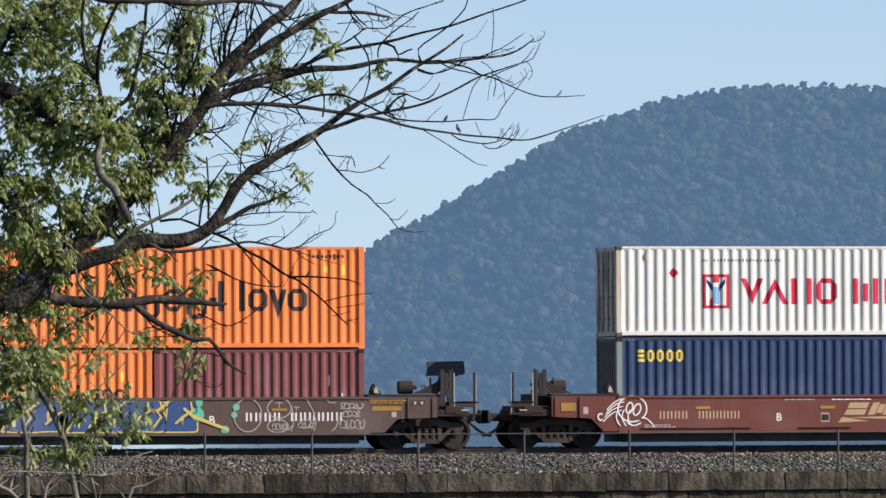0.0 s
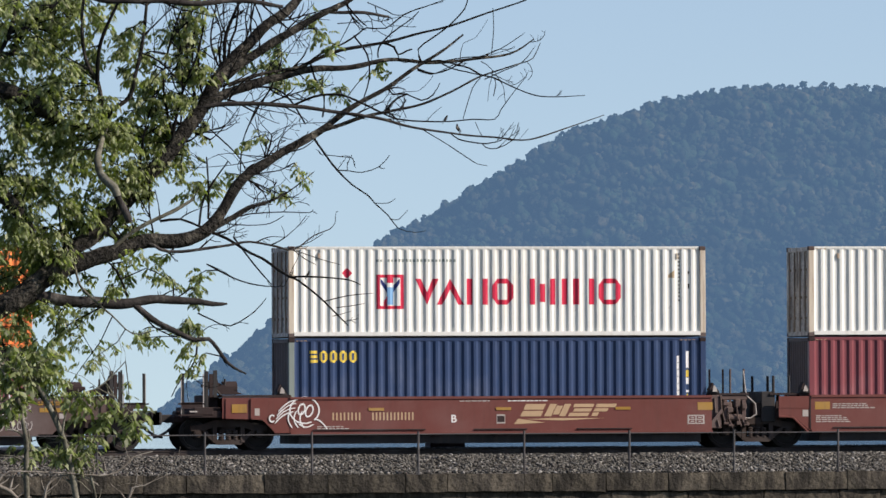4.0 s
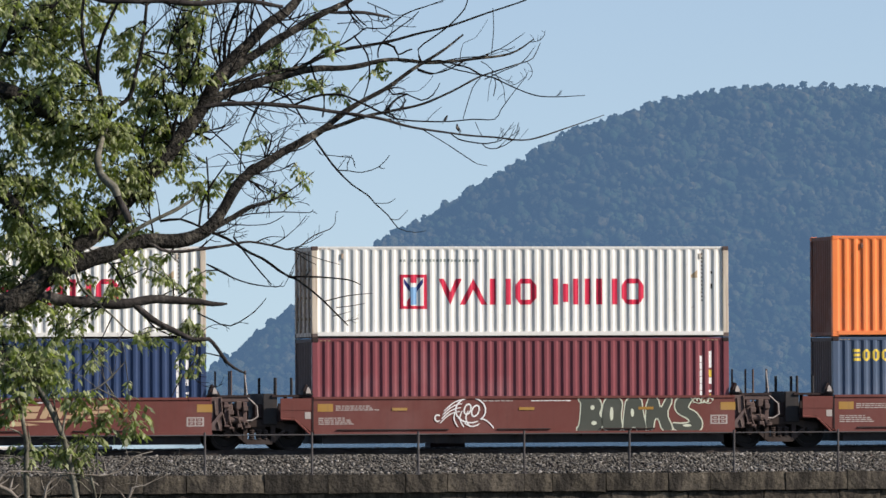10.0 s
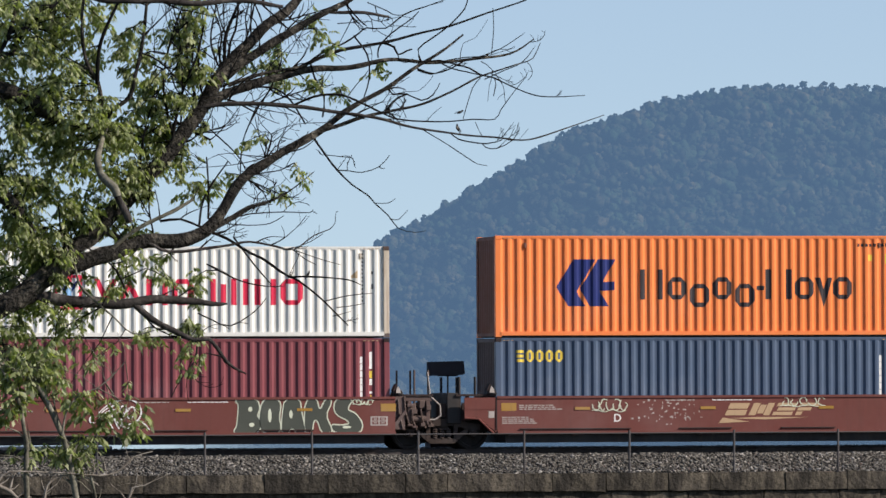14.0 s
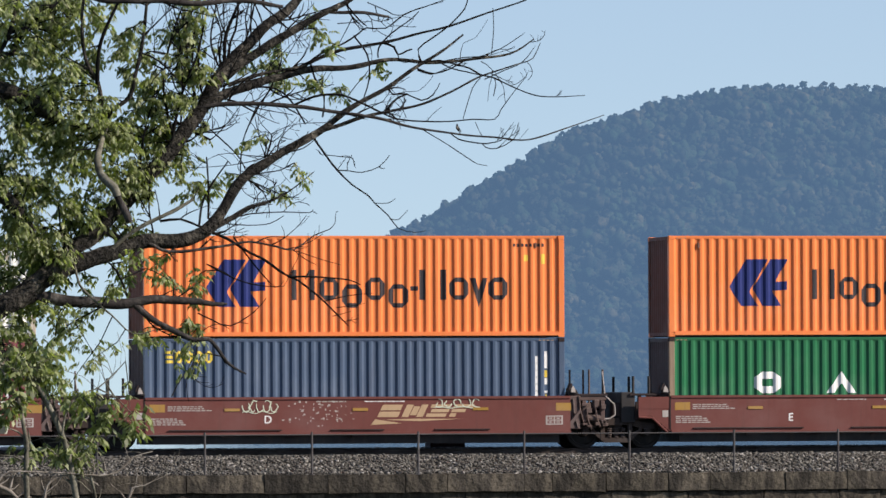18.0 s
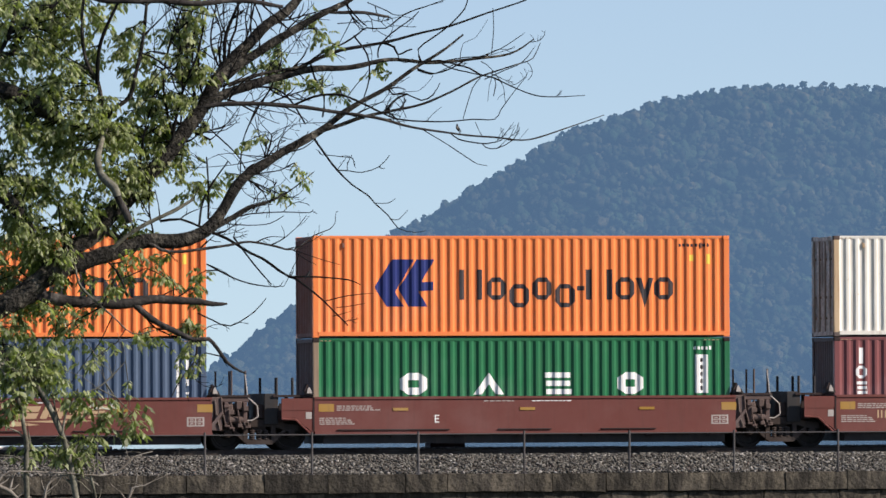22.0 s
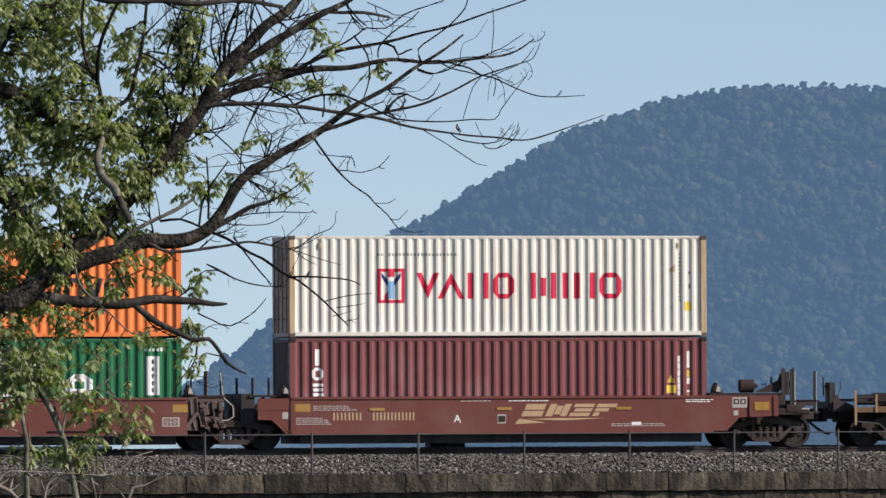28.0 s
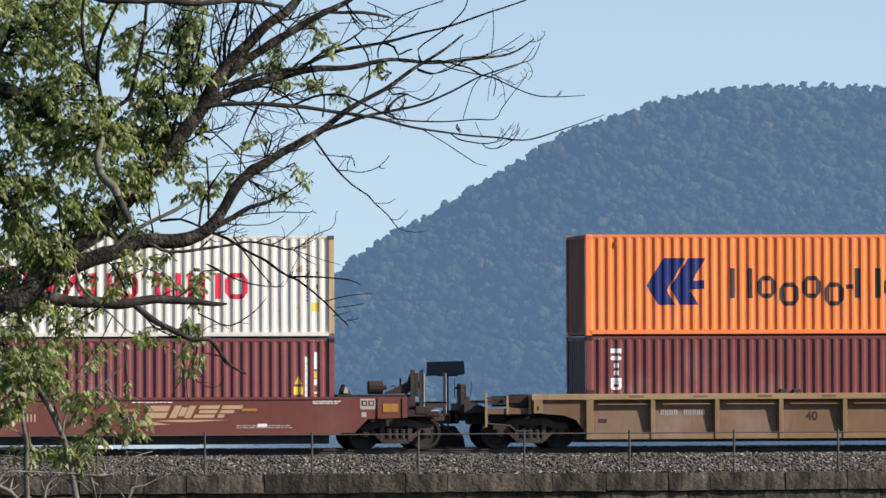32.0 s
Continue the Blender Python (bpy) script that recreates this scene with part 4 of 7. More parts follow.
def scribble(parent, material, x, z, seed, w=1.6, h=0.85, label=""):
    """Sprayed loops and trailing lines."""
    r = random.Random(seed)
    def stroke(pts, t):
        bm = bmesh.new()
        ribbon(bm, pts, t, SIDE - 0.006, 0.006)
        part("sprayed_loop", bm, material, parent, label or "white sprayed loop")
    def loop(cx, cz, rx, rz, turn=6.2832, start=0.0, t=0.042, tilt=0.0):
        stroke([(cx + rx * math.cos(start + turn * i / 18) + tilt * rz * math.sin(start + turn * i / 18), cz + rz * math.sin(start + turn * i / 18)) for i in range(19)], t)
    loop(x + w * 0.62, z + h * 0.60, w * 0.25, h * 0.39, 6.05, -0.85)
    loop(x + w * 0.57, z + h * 0.63, w * 0.055, h * 0.16, tilt=0.2)
    loop(x + w * 0.70, z + h * 0.58, w * 0.06, h * 0.17, tilt=0.25)
    for i in range(4):      # trailing strands
        stroke([(x + w * (0.50 - 0.065 * q - 0.02 * i), z + h * (0.92 - 0.12 * i - 0.014 * q * q + r.uniform(-0.01, 0.01))) for q in range(6)], 0.032)
    for i in range(3):
        stroke([(x + w * (0.40 + 0.10 * i - 0.06 * math.sin(q * 0.6 + 0.3)), z + h * (0.58 - 0.10 * q)) for q in range(6)], 0.036)
    stroke([(x + w * (0.52 + 0.05 * q), z + h * (0.20 - 0.10 * math.sin(q * 0.6))) for q in range(6)], 0.036)
    stroke([(x + w * (0.78 + 0.045 * q), z + h * (0.34 - 0.012 * q * q)) for q in range(6)], 0.036)
    loop(x + w * 0.07, z + h * 0.36, w * 0.045, h * 0.10, 4.9, 0.7)


def spray_tag(parent, material, x, z, w, h, seed, label="white sprayed squiggle"):
    """A quick sprayed squiggle: a row of loops and hooks with one line under it."""
    r = random.Random(seed)
    for q in range(5):
        cx, bm = x + w * (q + 0.5) / 5, bmesh.new()
        a0, turn = r.uniform(0, 6.28), r.choice((-1, 1)) * r.uniform(3.6, 5.6)
        ribbon(bm, [(cx + w * 0.085 * math.cos(a0 + turn * i / 10) + 0.02 * i * r.uniform(0, 0.5), z + h * (0.5 + 0.46 * math.sin(a0 + turn * i / 10))) for i in range(11)], 0.03, SIDE - 0.006, 0.004)
        part("sprayed_hook", bm, material, parent, label)
    bm = bmesh.new()
    ribbon(bm, [(x + w * 0.1 * i, z + h * (0.02 + 0.10 * math.sin(i * 1.3))) for i in range(11)], 0.02, SIDE - 0.006, 0.004)
    part("sprayed_underline", bm, material, parent)


def sprayed_blocks(parent, x, z0, z1, n, w, fill, edge, seed, label, square=0.6):
    """Fat sprayed letterless blocks with a pale edge."""
    r = random.Random(seed)
    for i in range(n):
        cx, cz, h = x + w * (i + 0.5) + r.uniform(-0.05, 0.05), (z0 + z1) / 2, (z1 - z0) / 2
        lean, lobes, turn = r.uniform(-0.14, 0.14), r.choice((2, 3, 4)), r.uniform(0, 6.28)
        for grow, mat, nm, dy in ((1.0, edge, "sprayed_edge", 0.034), (0.84, fill, "sprayed_block", 0.038)):
            bm = bmesh.new()
            ring = []
            for q in range(28):
                a = 0.11 + 6.2832 * q / 28
                wide = w * 0.58 * (1 + 0.13 * math.sin(lobes * a + turn)) * abs(math.cos(a)) ** square - (1 - grow) * 0.30
                high = min(1, 1.02 + 0.10 * math.sin(lobes * a + turn + 1)) * h * abs(math.sin(a)) ** (square * 0.85) - (1 - grow) * 0.26
                dz = max(high, 0.02) * math.copysign(1, math.sin(a))
                ring.append((cx + lean * dz + max(wide, 0.03) * math.copysign(1, math.cos(a)), cz + dz))
            prism(bm, ring, SIDE - dy + 0.03, SIDE)
            part(nm, bm, mat, parent, label if nm == "sprayed_block" else "")
        for k in range(2 if i % 3 == 0 else 1):
            bm = bmesh.new()
            ux, uz = r.uniform(0.035, 0.06), r.uniform(0.08, 0.16)
            oz = (0.36 - 0.75 * k) * h if i % 3 == 0 else r.uniform(-0.5, 0.3) * h
            prism(bm, [(cx + ux * math.cos(a), cz + oz + uz * math.sin(a)) for a in [6.2832 * q / 10 for q in range(10)]], SIDE - 0.012, SIDE - 0.006)
            part("sprayed_spot", bm, edge, parent)


SPRAYED = {     # outline and pale spots of each fat letter: x along, z up
    "B": ([(0.04, 0.0), (0.56, 0.0), (0.74, 0.12), (0.76, 0.36), (0.64, 0.52), (0.73, 0.72), (0.66, 0.97), (0.12, 1.0), (0.05, 0.92), (0.14, 0.84), (0.12, 0.5), (0.08, 0.2), (0.0, 0.1)], [(0.46, 0.70, 0.06, 0.07), (0.50, 0.26, 0.08, 0.06)]),
    "O": ([(0.10, 0.05), (0.50, 0.02), (0.62, 0.12), (0.56, 0.45), (0.62, 0.85), (0.50, 0.98), (0.22, 1.0), (0.08, 0.86), (0.02, 0.55), (0.0, 0.25)], [(0.30, 0.52, 0.055, 0.2)]),
    "A": ([(0.0, 0.04), (0.18, 0.02), (0.25, 0.14), (0.38, 0.14), (0.44, 0.0), (0.70, 0.04), (0.58, 0.55), (0.52, 1.0), (0.10, 0.97), (0.03, 0.5)], [(0.27, 0.55, 0.05, 0.12)]),
    "K": ([(0.0, 0.06), (0.21, 0.04), (0.26, 0.38), (0.38, 0.40), (0.50, 0.04), (0.72, 0.0), (0.80, 0.10), (0.60, 0.52), (0.80, 0.92), (0.64, 1.0), (0.44, 0.62), (0.34, 1.0), (0.04, 0.95)], []),
    "S": ([(0.0, 0.25), (0.10, 0.04), (0.50, 0.0), (0.86, 0.03), (0.92, 0.28), (0.72, 0.56), (0.48, 0.66), (0.52, 0.80), (0.64, 0.95), (0.34, 1.0), (0.14, 0.92), (0.10, 0.70), (0.20, 0.52), (0.50, 0.38), (0.55, 0.26), (0.30, 0.22)], [(0.46, 0.18, 0.13, 0.04)]),
}


def sprayed_word(parent, text, places, z, h, fill, edge, label):
    """Fat sprayed letters, each a dark fill on a pale edge."""
    for n, (c, x) in enumerate(zip(text, places)):
        outline, spots = SPRAYED[c]
        P = [Vector((x + a, z + b * h)) for a, b in outline]
        soft = []
        for i, p in enumerate(P):       # rounded corners
            soft += [p + (P[i - 1] - p) * 0.22, p + (P[(i + 1) % len(P)] - p) * 0.22]
        wide = []
        for i, p in enumerate(soft):
            d = (soft[(i + 1) % len(soft)] - soft[i - 1]).normalized()
            wide.append(p + Vector((d.y, -d.x)) * 0.036)
        for pts, mat, nm, y in ((wide, edge, "letter_edge", 0.004 + 0.0008 * n), (soft, fill, "sprayed_letter", 0.0105)):
            bm = bmesh.new()
            prism(bm, [(p.x, p.y) for p in pts], SIDE - y, SIDE - y + 0.003)
            part(nm, bm, mat, parent, label if nm == "sprayed_letter" else "")
        for a, b, rx, rz in spots:
            bm = bmesh.new()
            prism(bm, [(x + a + rx * math.cos(q * 0.6283), z + b * h + rz * math.sin(q * 0.6283)) for q in range(10)], SIDE - 0.0135, SIDE - 0.0105)
            part("letter_spot", bm, edge, parent)


def joint_end(car, u, out):
    """The short end of a unit at an articulated joint, u along the car, out = -1 or 1."""
    def X(*q):
        return sorted(u + out * k for k in q)
    a, b = X(0.1, 1.25)
    boxes("end_sill", M_CAR_DARK, car, [(a, b, -0.55, 0.55, 0.78, 1.25)], 0.02)
    boxes("end_platform", M_CAR_DARK, car, [(*X(0.0, 1.15), -1.25, 1.25, 1.50, 1.56)])
    for y in (-1.1, 1.1):
        boxes("bracket", M_CAR_DARK, car, [(*X(0.25, 0.34), y - 0.05, y + 0.05, 0.8, 1.5), (*X(0.6, 0.95), y - 0.04, y + 0.04, 1.05, 1.32)])
    for y in (-1.18, 1.18):
        for k in ((0.62, 1.02) if out > 0 else (0.58, 1.04)):
            bm = bmesh.new()
            rod(bm, (u + out * k, y, 0.85 if out > 0 else 1.55), (u + out * k, y, 2.25 if out > 0 else 2.05), 0.03 if out > 0 else 0.04, 6)
            part("upright", bm, M_RUST if out > 0 else M_STEEL, car)
    if out > 0:
        bm = bmesh.new()
        pipe(bm, [(u + 1.0, -1.22, 2.2), (u + 1.08, -1.22, 1.5), (u + 1.36, -1.22, 1.25), (u + 1.38, -1.22, 0.95), (u + 1.2, -1.22, 0.84), (u + 0.5, -1.22, 0.86)], 0.018)
        part("grab_iron", bm, M_STENCIL, car)
        bm = bmesh.new()
        for q, z in ((0.3, 1.3), (0.45, 1.05), (0.7, 1.2), (0.85, 0.95)):
            box(bm, u + q, u + q + 0.16, -1.15, -0.95, z, z + 0.13, 0.01)
        pipe(bm, [(u + 0.2, -1.0, 1.35), (u + 0.9, -1.0, 1.1), (u + 1.1, -1.0, 0.7)], 0.025)
        part("brake_rigging", bm, M_RUST, car)
        boxes("end_bulkhead", M_CAR_GRIMY, car, [(u + 0.02, u + 0.34, -1.28, -0.6, 0.55, 1.50)], 0.02)
        for row in ((0.34, 1.12, -1.22, 1.36, 1.50), (0.40, 0.52, -1.26, 0.75, 1.36), (0.94, 1.06, -1.26, 0.66, 1.36)):
            boxes("end_bracket", M_CAR_GRIMY, car, [(u + row[0], u + row[1], row[2], -0.9, row[3], row[4])], 0.015)
        r = random.Random(round(u * 10))
        for q in range(9):
            a, b = u + r.uniform(0.36, 1.05), r.uniform(0.60, 1.26)
            boxes("rigging_block", M_RUST if q % 3 else M_CAR_GRIMY, car, [(a, a + r.uniform(0.08, 0.24), -1.33, -1.1, b, b + r.uniform(0.05, 0.17))], 0.012)
        boxes("valve_box", M_RUST, car, [(u + 0.42, u + 0.66, -1.24, -1.0, 1.02, 1.30)], 0.03)
        boxes("valve_box", M_RUST, car, [(u + 0.74, u + 0.92, -1.24, -1.02, 1.14, 1.40)], 0.03)
        for q, z0, z1 in ((0.12, 0.6, 1.42), (0.30, 0.7, 1.5), (0.52, 0.55, 1.1), (0.78, 0.6, 1.15)):
            bm = bmesh.new()
            pipe(bm, [(u + q, -1.30, z1), (u + q + 0.03, -1.31, (z0 + z1) / 2), (u + q + 0.14, -1.30, z0)], 0.022)
            part("air_pipe", bm, M_RUST, car)
        bm = bmesh.new()
        rod(bm, (u + 0.5, -1.18, 0.86), (u + 0.95, -1.18, 0.86), 0.10, 12)
        part("brake_cylinder", bm, M_RUST, car)
        bm = bmesh.new()
        prism(bm, [(u + 0.28, 1.10), (u + 0.34, 1.06), (u - 0.12, 0.42), (u - 0.28, 0.42)], -1.44, -1.38)
        part("gusset", bm, M_CAR_GRIMY, car)
    else:
        boxes("end_bulkhead", M_STEEL, car, [(u - 1.40, u - 0.99, -1.20, 1.20, 0.72, 1.60)], 0.02)
        boxes("end_bracket", M_CAR_DARK, car, [(u - 0.99, u - 0.70, -1.30, -1.0, 0.80, 1.12)], 0.015)
        boxes("end_bracket", M_CAR_DARK, car, [(u - 1.62, u - 1.40, -1.1, -0.7, 0.9, 1.30)], 0.015)
        boxes("side_box", M_CAR, car, [(u - 0.95, u - 0.03, SIDE, SIDE + 0.06, 1.12, 1.46)])
        bm = bmesh.new()
        prism(bm, [(u - 0.95, 0.90), (u - 0.55, 0.90), (u - 0.02, 0.46), (u - 0.02, 1.12), (u - 0.95, 1.12)], SIDE + 0.01, SIDE + 0.05)
        part("gusset", bm, M_CAR, car)
        bm = bmesh.new()
        pipe(bm, [(u - 0.95, SIDE - 0.01, 0.88), (u - 0.55, SIDE - 0.01, 0.86), (u - 0.1, SIDE - 0.01, 0.44)], 0.03)
        part("edge_flange", bm, M_CAR, car)
    guide(car, u + out * 0.12)


def guide(car, u):
    """A pale cast cone that guides the upper box's corner."""
    bm = bmesh.new()
    prism(bm, [(u - 0.16, 1.56), (u + 0.16, 1.56), (u + 0.10, 1.68), (u - 0.12, 1.68)], -1.30, -1.0)
    part("corner_guide", bm, M_STEEL, car)
    bm = bmesh.new()
    prism(bm, [(u - 0.07, 1.60), (u + 0.07, 1.60), (u + 0.05, 1.70), (u - 0.01, 1.79), (u - 0.05, 1.72)], -1.36, -1.31)
    part("guide_plate", bm, M_STENCIL, car, "scuffed pale guide plate")
    bm = bmesh.new()
    prism(bm, [(u - 0.15, 1.66), (u - 0.07, 1.66), (u - 0.02, 1.82), (u - 0.06, 1.86)], -1.34, -1.02)
    part("guide_horn", bm, M_CAR_DARK, car)


def free_end(car, u, out, body, mast, old=False):
    """The long end of a unit over a truck, with coupler, platform, air gear and ladder posts."""
    def X(*q):
        return sorted(u + out * k for k in q)
    def P(pts):
        return [(u + out * a, z) for a, z in pts]
    for y in (SIDE, -SIDE - 0.05):
        bm = bmesh.new()
        prism(bm, P([(0.0, 1.48), (0.0, 0.48), (0.42, 0.48), (0.80, 0.86), (1.95, 0.90), (1.95, 1.485)]), y + 0.012, y + 0.05)
        part("end_side_plate", bm, body, car)
    if not old:
        boxes("reflector", M_REFLECT, car, [(*X(1.24, 1.68), SIDE - 0.002, SIDE + 0.012, 1.06, 1.30)])
    boxes("side_rib", body, car, [(*X(1.08, 1.14), SIDE - 0.03, SIDE + 0.012, 0.9, 1.46)])
    boxes("side_rib", body, car, [(*X(1.80, 1.86), SIDE - 0.02, SIDE + 0.012, 0.9, 1.46)])
    if not mast:
        boxes("routing_plate", M_STENCIL, car, [(*X(0.88, 1.02), SIDE + 0.006, SIDE + 0.0115, 0.98, 1.18)])
    else:
        d = 1.18 if old else 0.58
        boxes("data_plate", M_RUST if old else M_STENCIL, car, [(*X(d, d + 0.44), SIDE + 0.004, SIDE + 0.0115, 1.14, 1.44)])
        boxes("data_window", M_CAR_DARK, car, [(*X(d + 0.04, d + 0.20), SIDE, SIDE + 0.004, 1.24, 1.39), (*X(d + 0.24, d + 0.40), SIDE, SIDE + 0.004, 1.24, 1.39)])
        boxes("data_lines", M_STENCIL, car, [(*X(d + q, d + q + 0.08), SIDE - 0.004, SIDE, 1.27, 1.36) for q in (0.08, 0.28)])
        boxes("sticker", M_STENCIL, car, [(*X(0.62, 0.76), SIDE + 0.004, SIDE + 0.0115, 0.92, 1.06)])
    boxes("end_platform", M_CAR_DARK, car, [(*X(-0.05, 1.95), -1.40, 1.40, 1.49, 1.56)])
    boxes("draft_sill", M_CAR_DARK, car, [(*X(0.1, 3.05), -0.36, 0.36, 0.72, 1.12)], 0.03)
    boxes("end_beam", M_CAR_DARK, car, [(*X(1.95, 2.9), -1.38, -0.36, 0.92, 1.12), (*X(2.2, 2.75), -1.40, 1.40, 1.0, 1.22)], 0.015)
    bm = bmesh.new()
    prism(bm, P([(1.30, 1.58), (1.62, 1.72), (2.02, 1.92), (2.08, 2.12), (2.22, 2.16), (2.28, 1.94), (2.50, 1.86), (2.50, 1.78), (2.22, 1.80), (1.98, 1.58)]), -1.22, -1.12)
    part("slanted_arm", bm, M_CAR_DARK, car)
    bm = bmesh.new()
    pipe(bm, [(u + out * 1.9, -1.25, 1.5), (u + out * 2.1, -1.25, 1.72), (u + out * 2.35, -1.25, 1.76), (u + out * 2.5, -1.25, 1.6)], 0.03)
    part("curved_brace", bm, M_STEEL, car)
    boxes("end_housing", M_CAR_DARK, car, [(*X(1.96, 2.30), -0.95, 0.95, 1.10, 1.56), (*X(2.30, 2.55), -0.95, 0.3, 1.05, 1.34), (*X(1.95, 2.5), -1.2, -0.95, 1.12, 1.22)], 0.02)
    bm = bmesh.new()
    d0 = 0.92 if mast else 1.46
    rod(bm, (u + out * d0, -1.0, 1.76), (u + out * (d0 + 0.40), -1.0, 1.76), 0.19, 14)
    rod(bm, (u + out * (d0 + 0.38), -1.0, 1.76), (u + out * (d0 + 0.52), -1.0, 1.76), 0.06, 8)
    part("air_reservoir", bm, M_CAR_DARK, car, "round air reservoir")
    bm = bmesh.new()
    pipe(bm, [(u + out * 1.55, -1.1, 1.78), (u + out * 1.66, -1.1, 1.82), (u + out * 1.72, -1.1, 1.6)], 0.015)
    rod(bm, (u + out * 1.82, -1.15, 1.6), (u + out * 1.82, -1.15, 2.02), 0.03, 6)
    part("air_valve", bm, M_STEEL, car)
    # the two thin pale strips paint sunlit edges beside the dark posts
    for q, z0, z1, m, w in ((2.13, 1.5, 2.26, M_STEEL, 0.055), (2.25, 1.5, 2.16, M_CAR_DARK, 0.05), (2.36, 1.0, 2.24, M_STEEL, 0.03), (2.42, 1.0, 2.28, M_HOSE, 0.022), (2.47, 1.15, 2.16, M_STENCIL, 0.014), (3.06, 0.95, 2.18, M_HOSE, 0.034), (3.105, 0.95, 2.16, M_STENCIL, 0.009)):
        bm = bmesh.new()
        box(bm, u + out * q - w, u + out * q + w, -1.36, -1.30, z0, z1)
        part("ladder_post", bm, m, car)
    boxes("step", M_CAR_DARK, car, [(*X(2.5, 3.1), -1.37, -1.33, 1.18, 1.36)])
    boxes("step", M_CAR_DARK, car, [(*X(2.5, 3.2), -1.40, -1.05, 0.98, 1.02), (*X(2.45, 3.2), -1.37, -1.33, 1.30, 1.34)])
    boxes("pocket_plate", M_STENCIL, car, [(*X(2.66, 2.88), -1.415, -1.40, 1.08, 1.12)])
    bm = bmesh.new()
    box(bm, *X(3.0, 3.55), -0.14, 0.14, 0.80, 1.02, 0.03)
    box(bm, *X(3.45, 3.75), -0.22, 0.22, 0.72, 1.10, 0.04)
    part("coupler", bm, M_STEEL, car)
    bm = bmesh.new()
    pipe(bm, [(u + out * (3.02 + 0.105 * i), -0.45, 0.84 - 0.46 * math.sin(i * 0.2244)) for i in range(8)], 0.04)
    part("air_hose", bm, M_HOSE, car)
    boxes("coupler_pocket", M_CAR_DARK, car, [(*X(2.6, 3.2), -0.7, 0.7, 0.78, 0.98)], 0.03)
    guide(car, u + out * 0.2)
    truck(car, u + out * 1.70, 1.78)


def brown_unit(x, label, left, right, number=False, letter="", letter_x=4.7, logo=True, truck_right=False, body=None):
    body = body or M_CAR
    car = on_train("well_car", x, 0.0, label, "rail car", "well cars of the train")
    L = FORTY
    for y, k in ((SIDE, 1), (-SIDE - 0.05, -1)):
        bm = bmesh.new()
        prism(bm, [(-0.02, 0.5), (L + 0.1, 0.5), (L + 0.1, 1.48), (-0.02, 1.48)], y, y + 0.05)
        part("side_sill", bm, body, car)
        boxes("top_chord", body, car, [(-0.02, L + 0.1, y - 0.03 if k > 0 else y, y + 0.05 if k > 0 else y + 0.08, 1.43, 1.50)])
        boxes("bottom_flange", body, car, [(-0.02, L + 0.1, y - 0.09 if k > 0 else y, y + 0.05 if k > 0 else y + 0.14, 0.42, 0.50)])
    for i in range(7):
        u = 0.5 + i * (L - 1.0) / 6
        boxes("floor_beam", M_CAR_DARK, car, [(u - 0.18, u + 0.18, -1.50, 1.50, 0.36, 0.42)])
    boxes("floor_pan", M_STEEL, car, [(0.25, L - 0.2, -1.36, 1.36, 0.17, 0.50)])
    for u in [0.10] * (left == "joint") + [L - 0.32] * (right == "joint"):
        boxes("reflector", M_REFLECT, car, [(u, u + 0.44, SIDE - 0.006, SIDE, 1.08, 1.30)])
    for u in (2.25, 5.95, 9.45):
        boxes("reflector", M_REFLECT, car, [(u, u + 0.44, SIDE - 0.018, SIDE, 1.10, 1.18)])
    if left == "joint":
        stencil_block(car, 0.62, 1.22, 1.4, 3, 1)
        stencil_block(car, 0.12, 0.88, 1.0, 4, 2)
    else:
        stencil_block(car, 0.75, 0.64, 1.0, 2, 2)
    stencil_block(car, 6.3, 1.35, 1.3, 1, 3, M_TXT_WHITE)
    stencil_block(car, 4.9, 1.35, 0.9, 1, 5)
    u = L - 0.62
    if right == "joint":
        boxes("routing_plate", M_STENCIL, car, [(u, u + 0.5, SIDE - 0.004, SIDE, 0.68, 0.94)], label="pale routing plate")
        for q, w in ((0.05, 0.18), (0.27, 0.18)):
            for z in (0.715, 0.825):
                boxes("plate_cell", M_CAR, car, [(u + q, u + q + w, SIDE - 0.008, SIDE - 0.004, z, z + 0.08)])
                boxes("plate_line", M_STENCIL, car, [(u + q + 0.04, u + q + w - 0.04, SIDE - 0.012, SIDE - 0.008, z + 0.025, z + 0.055)])
    for a, b in ((0.64, 3.89), (5.31, 6.86), (8.32, 9.93)) if right == "joint" else ():
        boxes("flange_lip", M_CAR_DARK, car, [(a, b, SIDE - 0.05, SIDE, 0.545, 0.58)], 0.006)
    if left == "joint":
        boxes("sticker", M_STENCIL, car, [(-0.27, -0.10, SIDE + 0.002, SIDE + 0.0095, 0.88, 1.07)], label="pale square sticker")
        boxes("seam_bar", M_CAR_DARK, car, [(-0.06, -0.025, SIDE - 0.012, SIDE, 0.54, 1.47)])
    if number:
        flat_bars("number_strip", car, M_TXT_TAN, 1.2, 0.83, 0.22, (0.15,) * 4, 0.07, 0.045)
        flat_bars("number_strip", car, M_TXT_TAN, 2.35, 0.83, 0.22, (0.15,) * 6, 0.06, 0.045)
        boxes("inspection_plate", M_STENCIL, car, [(5.97, 6.22, SIDE - 0.004, SIDE, 0.72, 0.98)])
        boxes("plate_bars", M_CAR_DARK, car, [(5.99, 6.20, SIDE - 0.008, SIDE - 0.004, 0.76, 0.94)])
    if letter:
        lettered(letter, 0.31, M_TXT_WHITE, car, letter_x, SIDE - 0.004, 0.76)
    if logo:
        car_logo(car, 6.48)
    (joint_end if left == "joint" else lambda c, q, o: free_end(c, q, o, body, False, body is not M_CAR))(car, -0.02, -1)
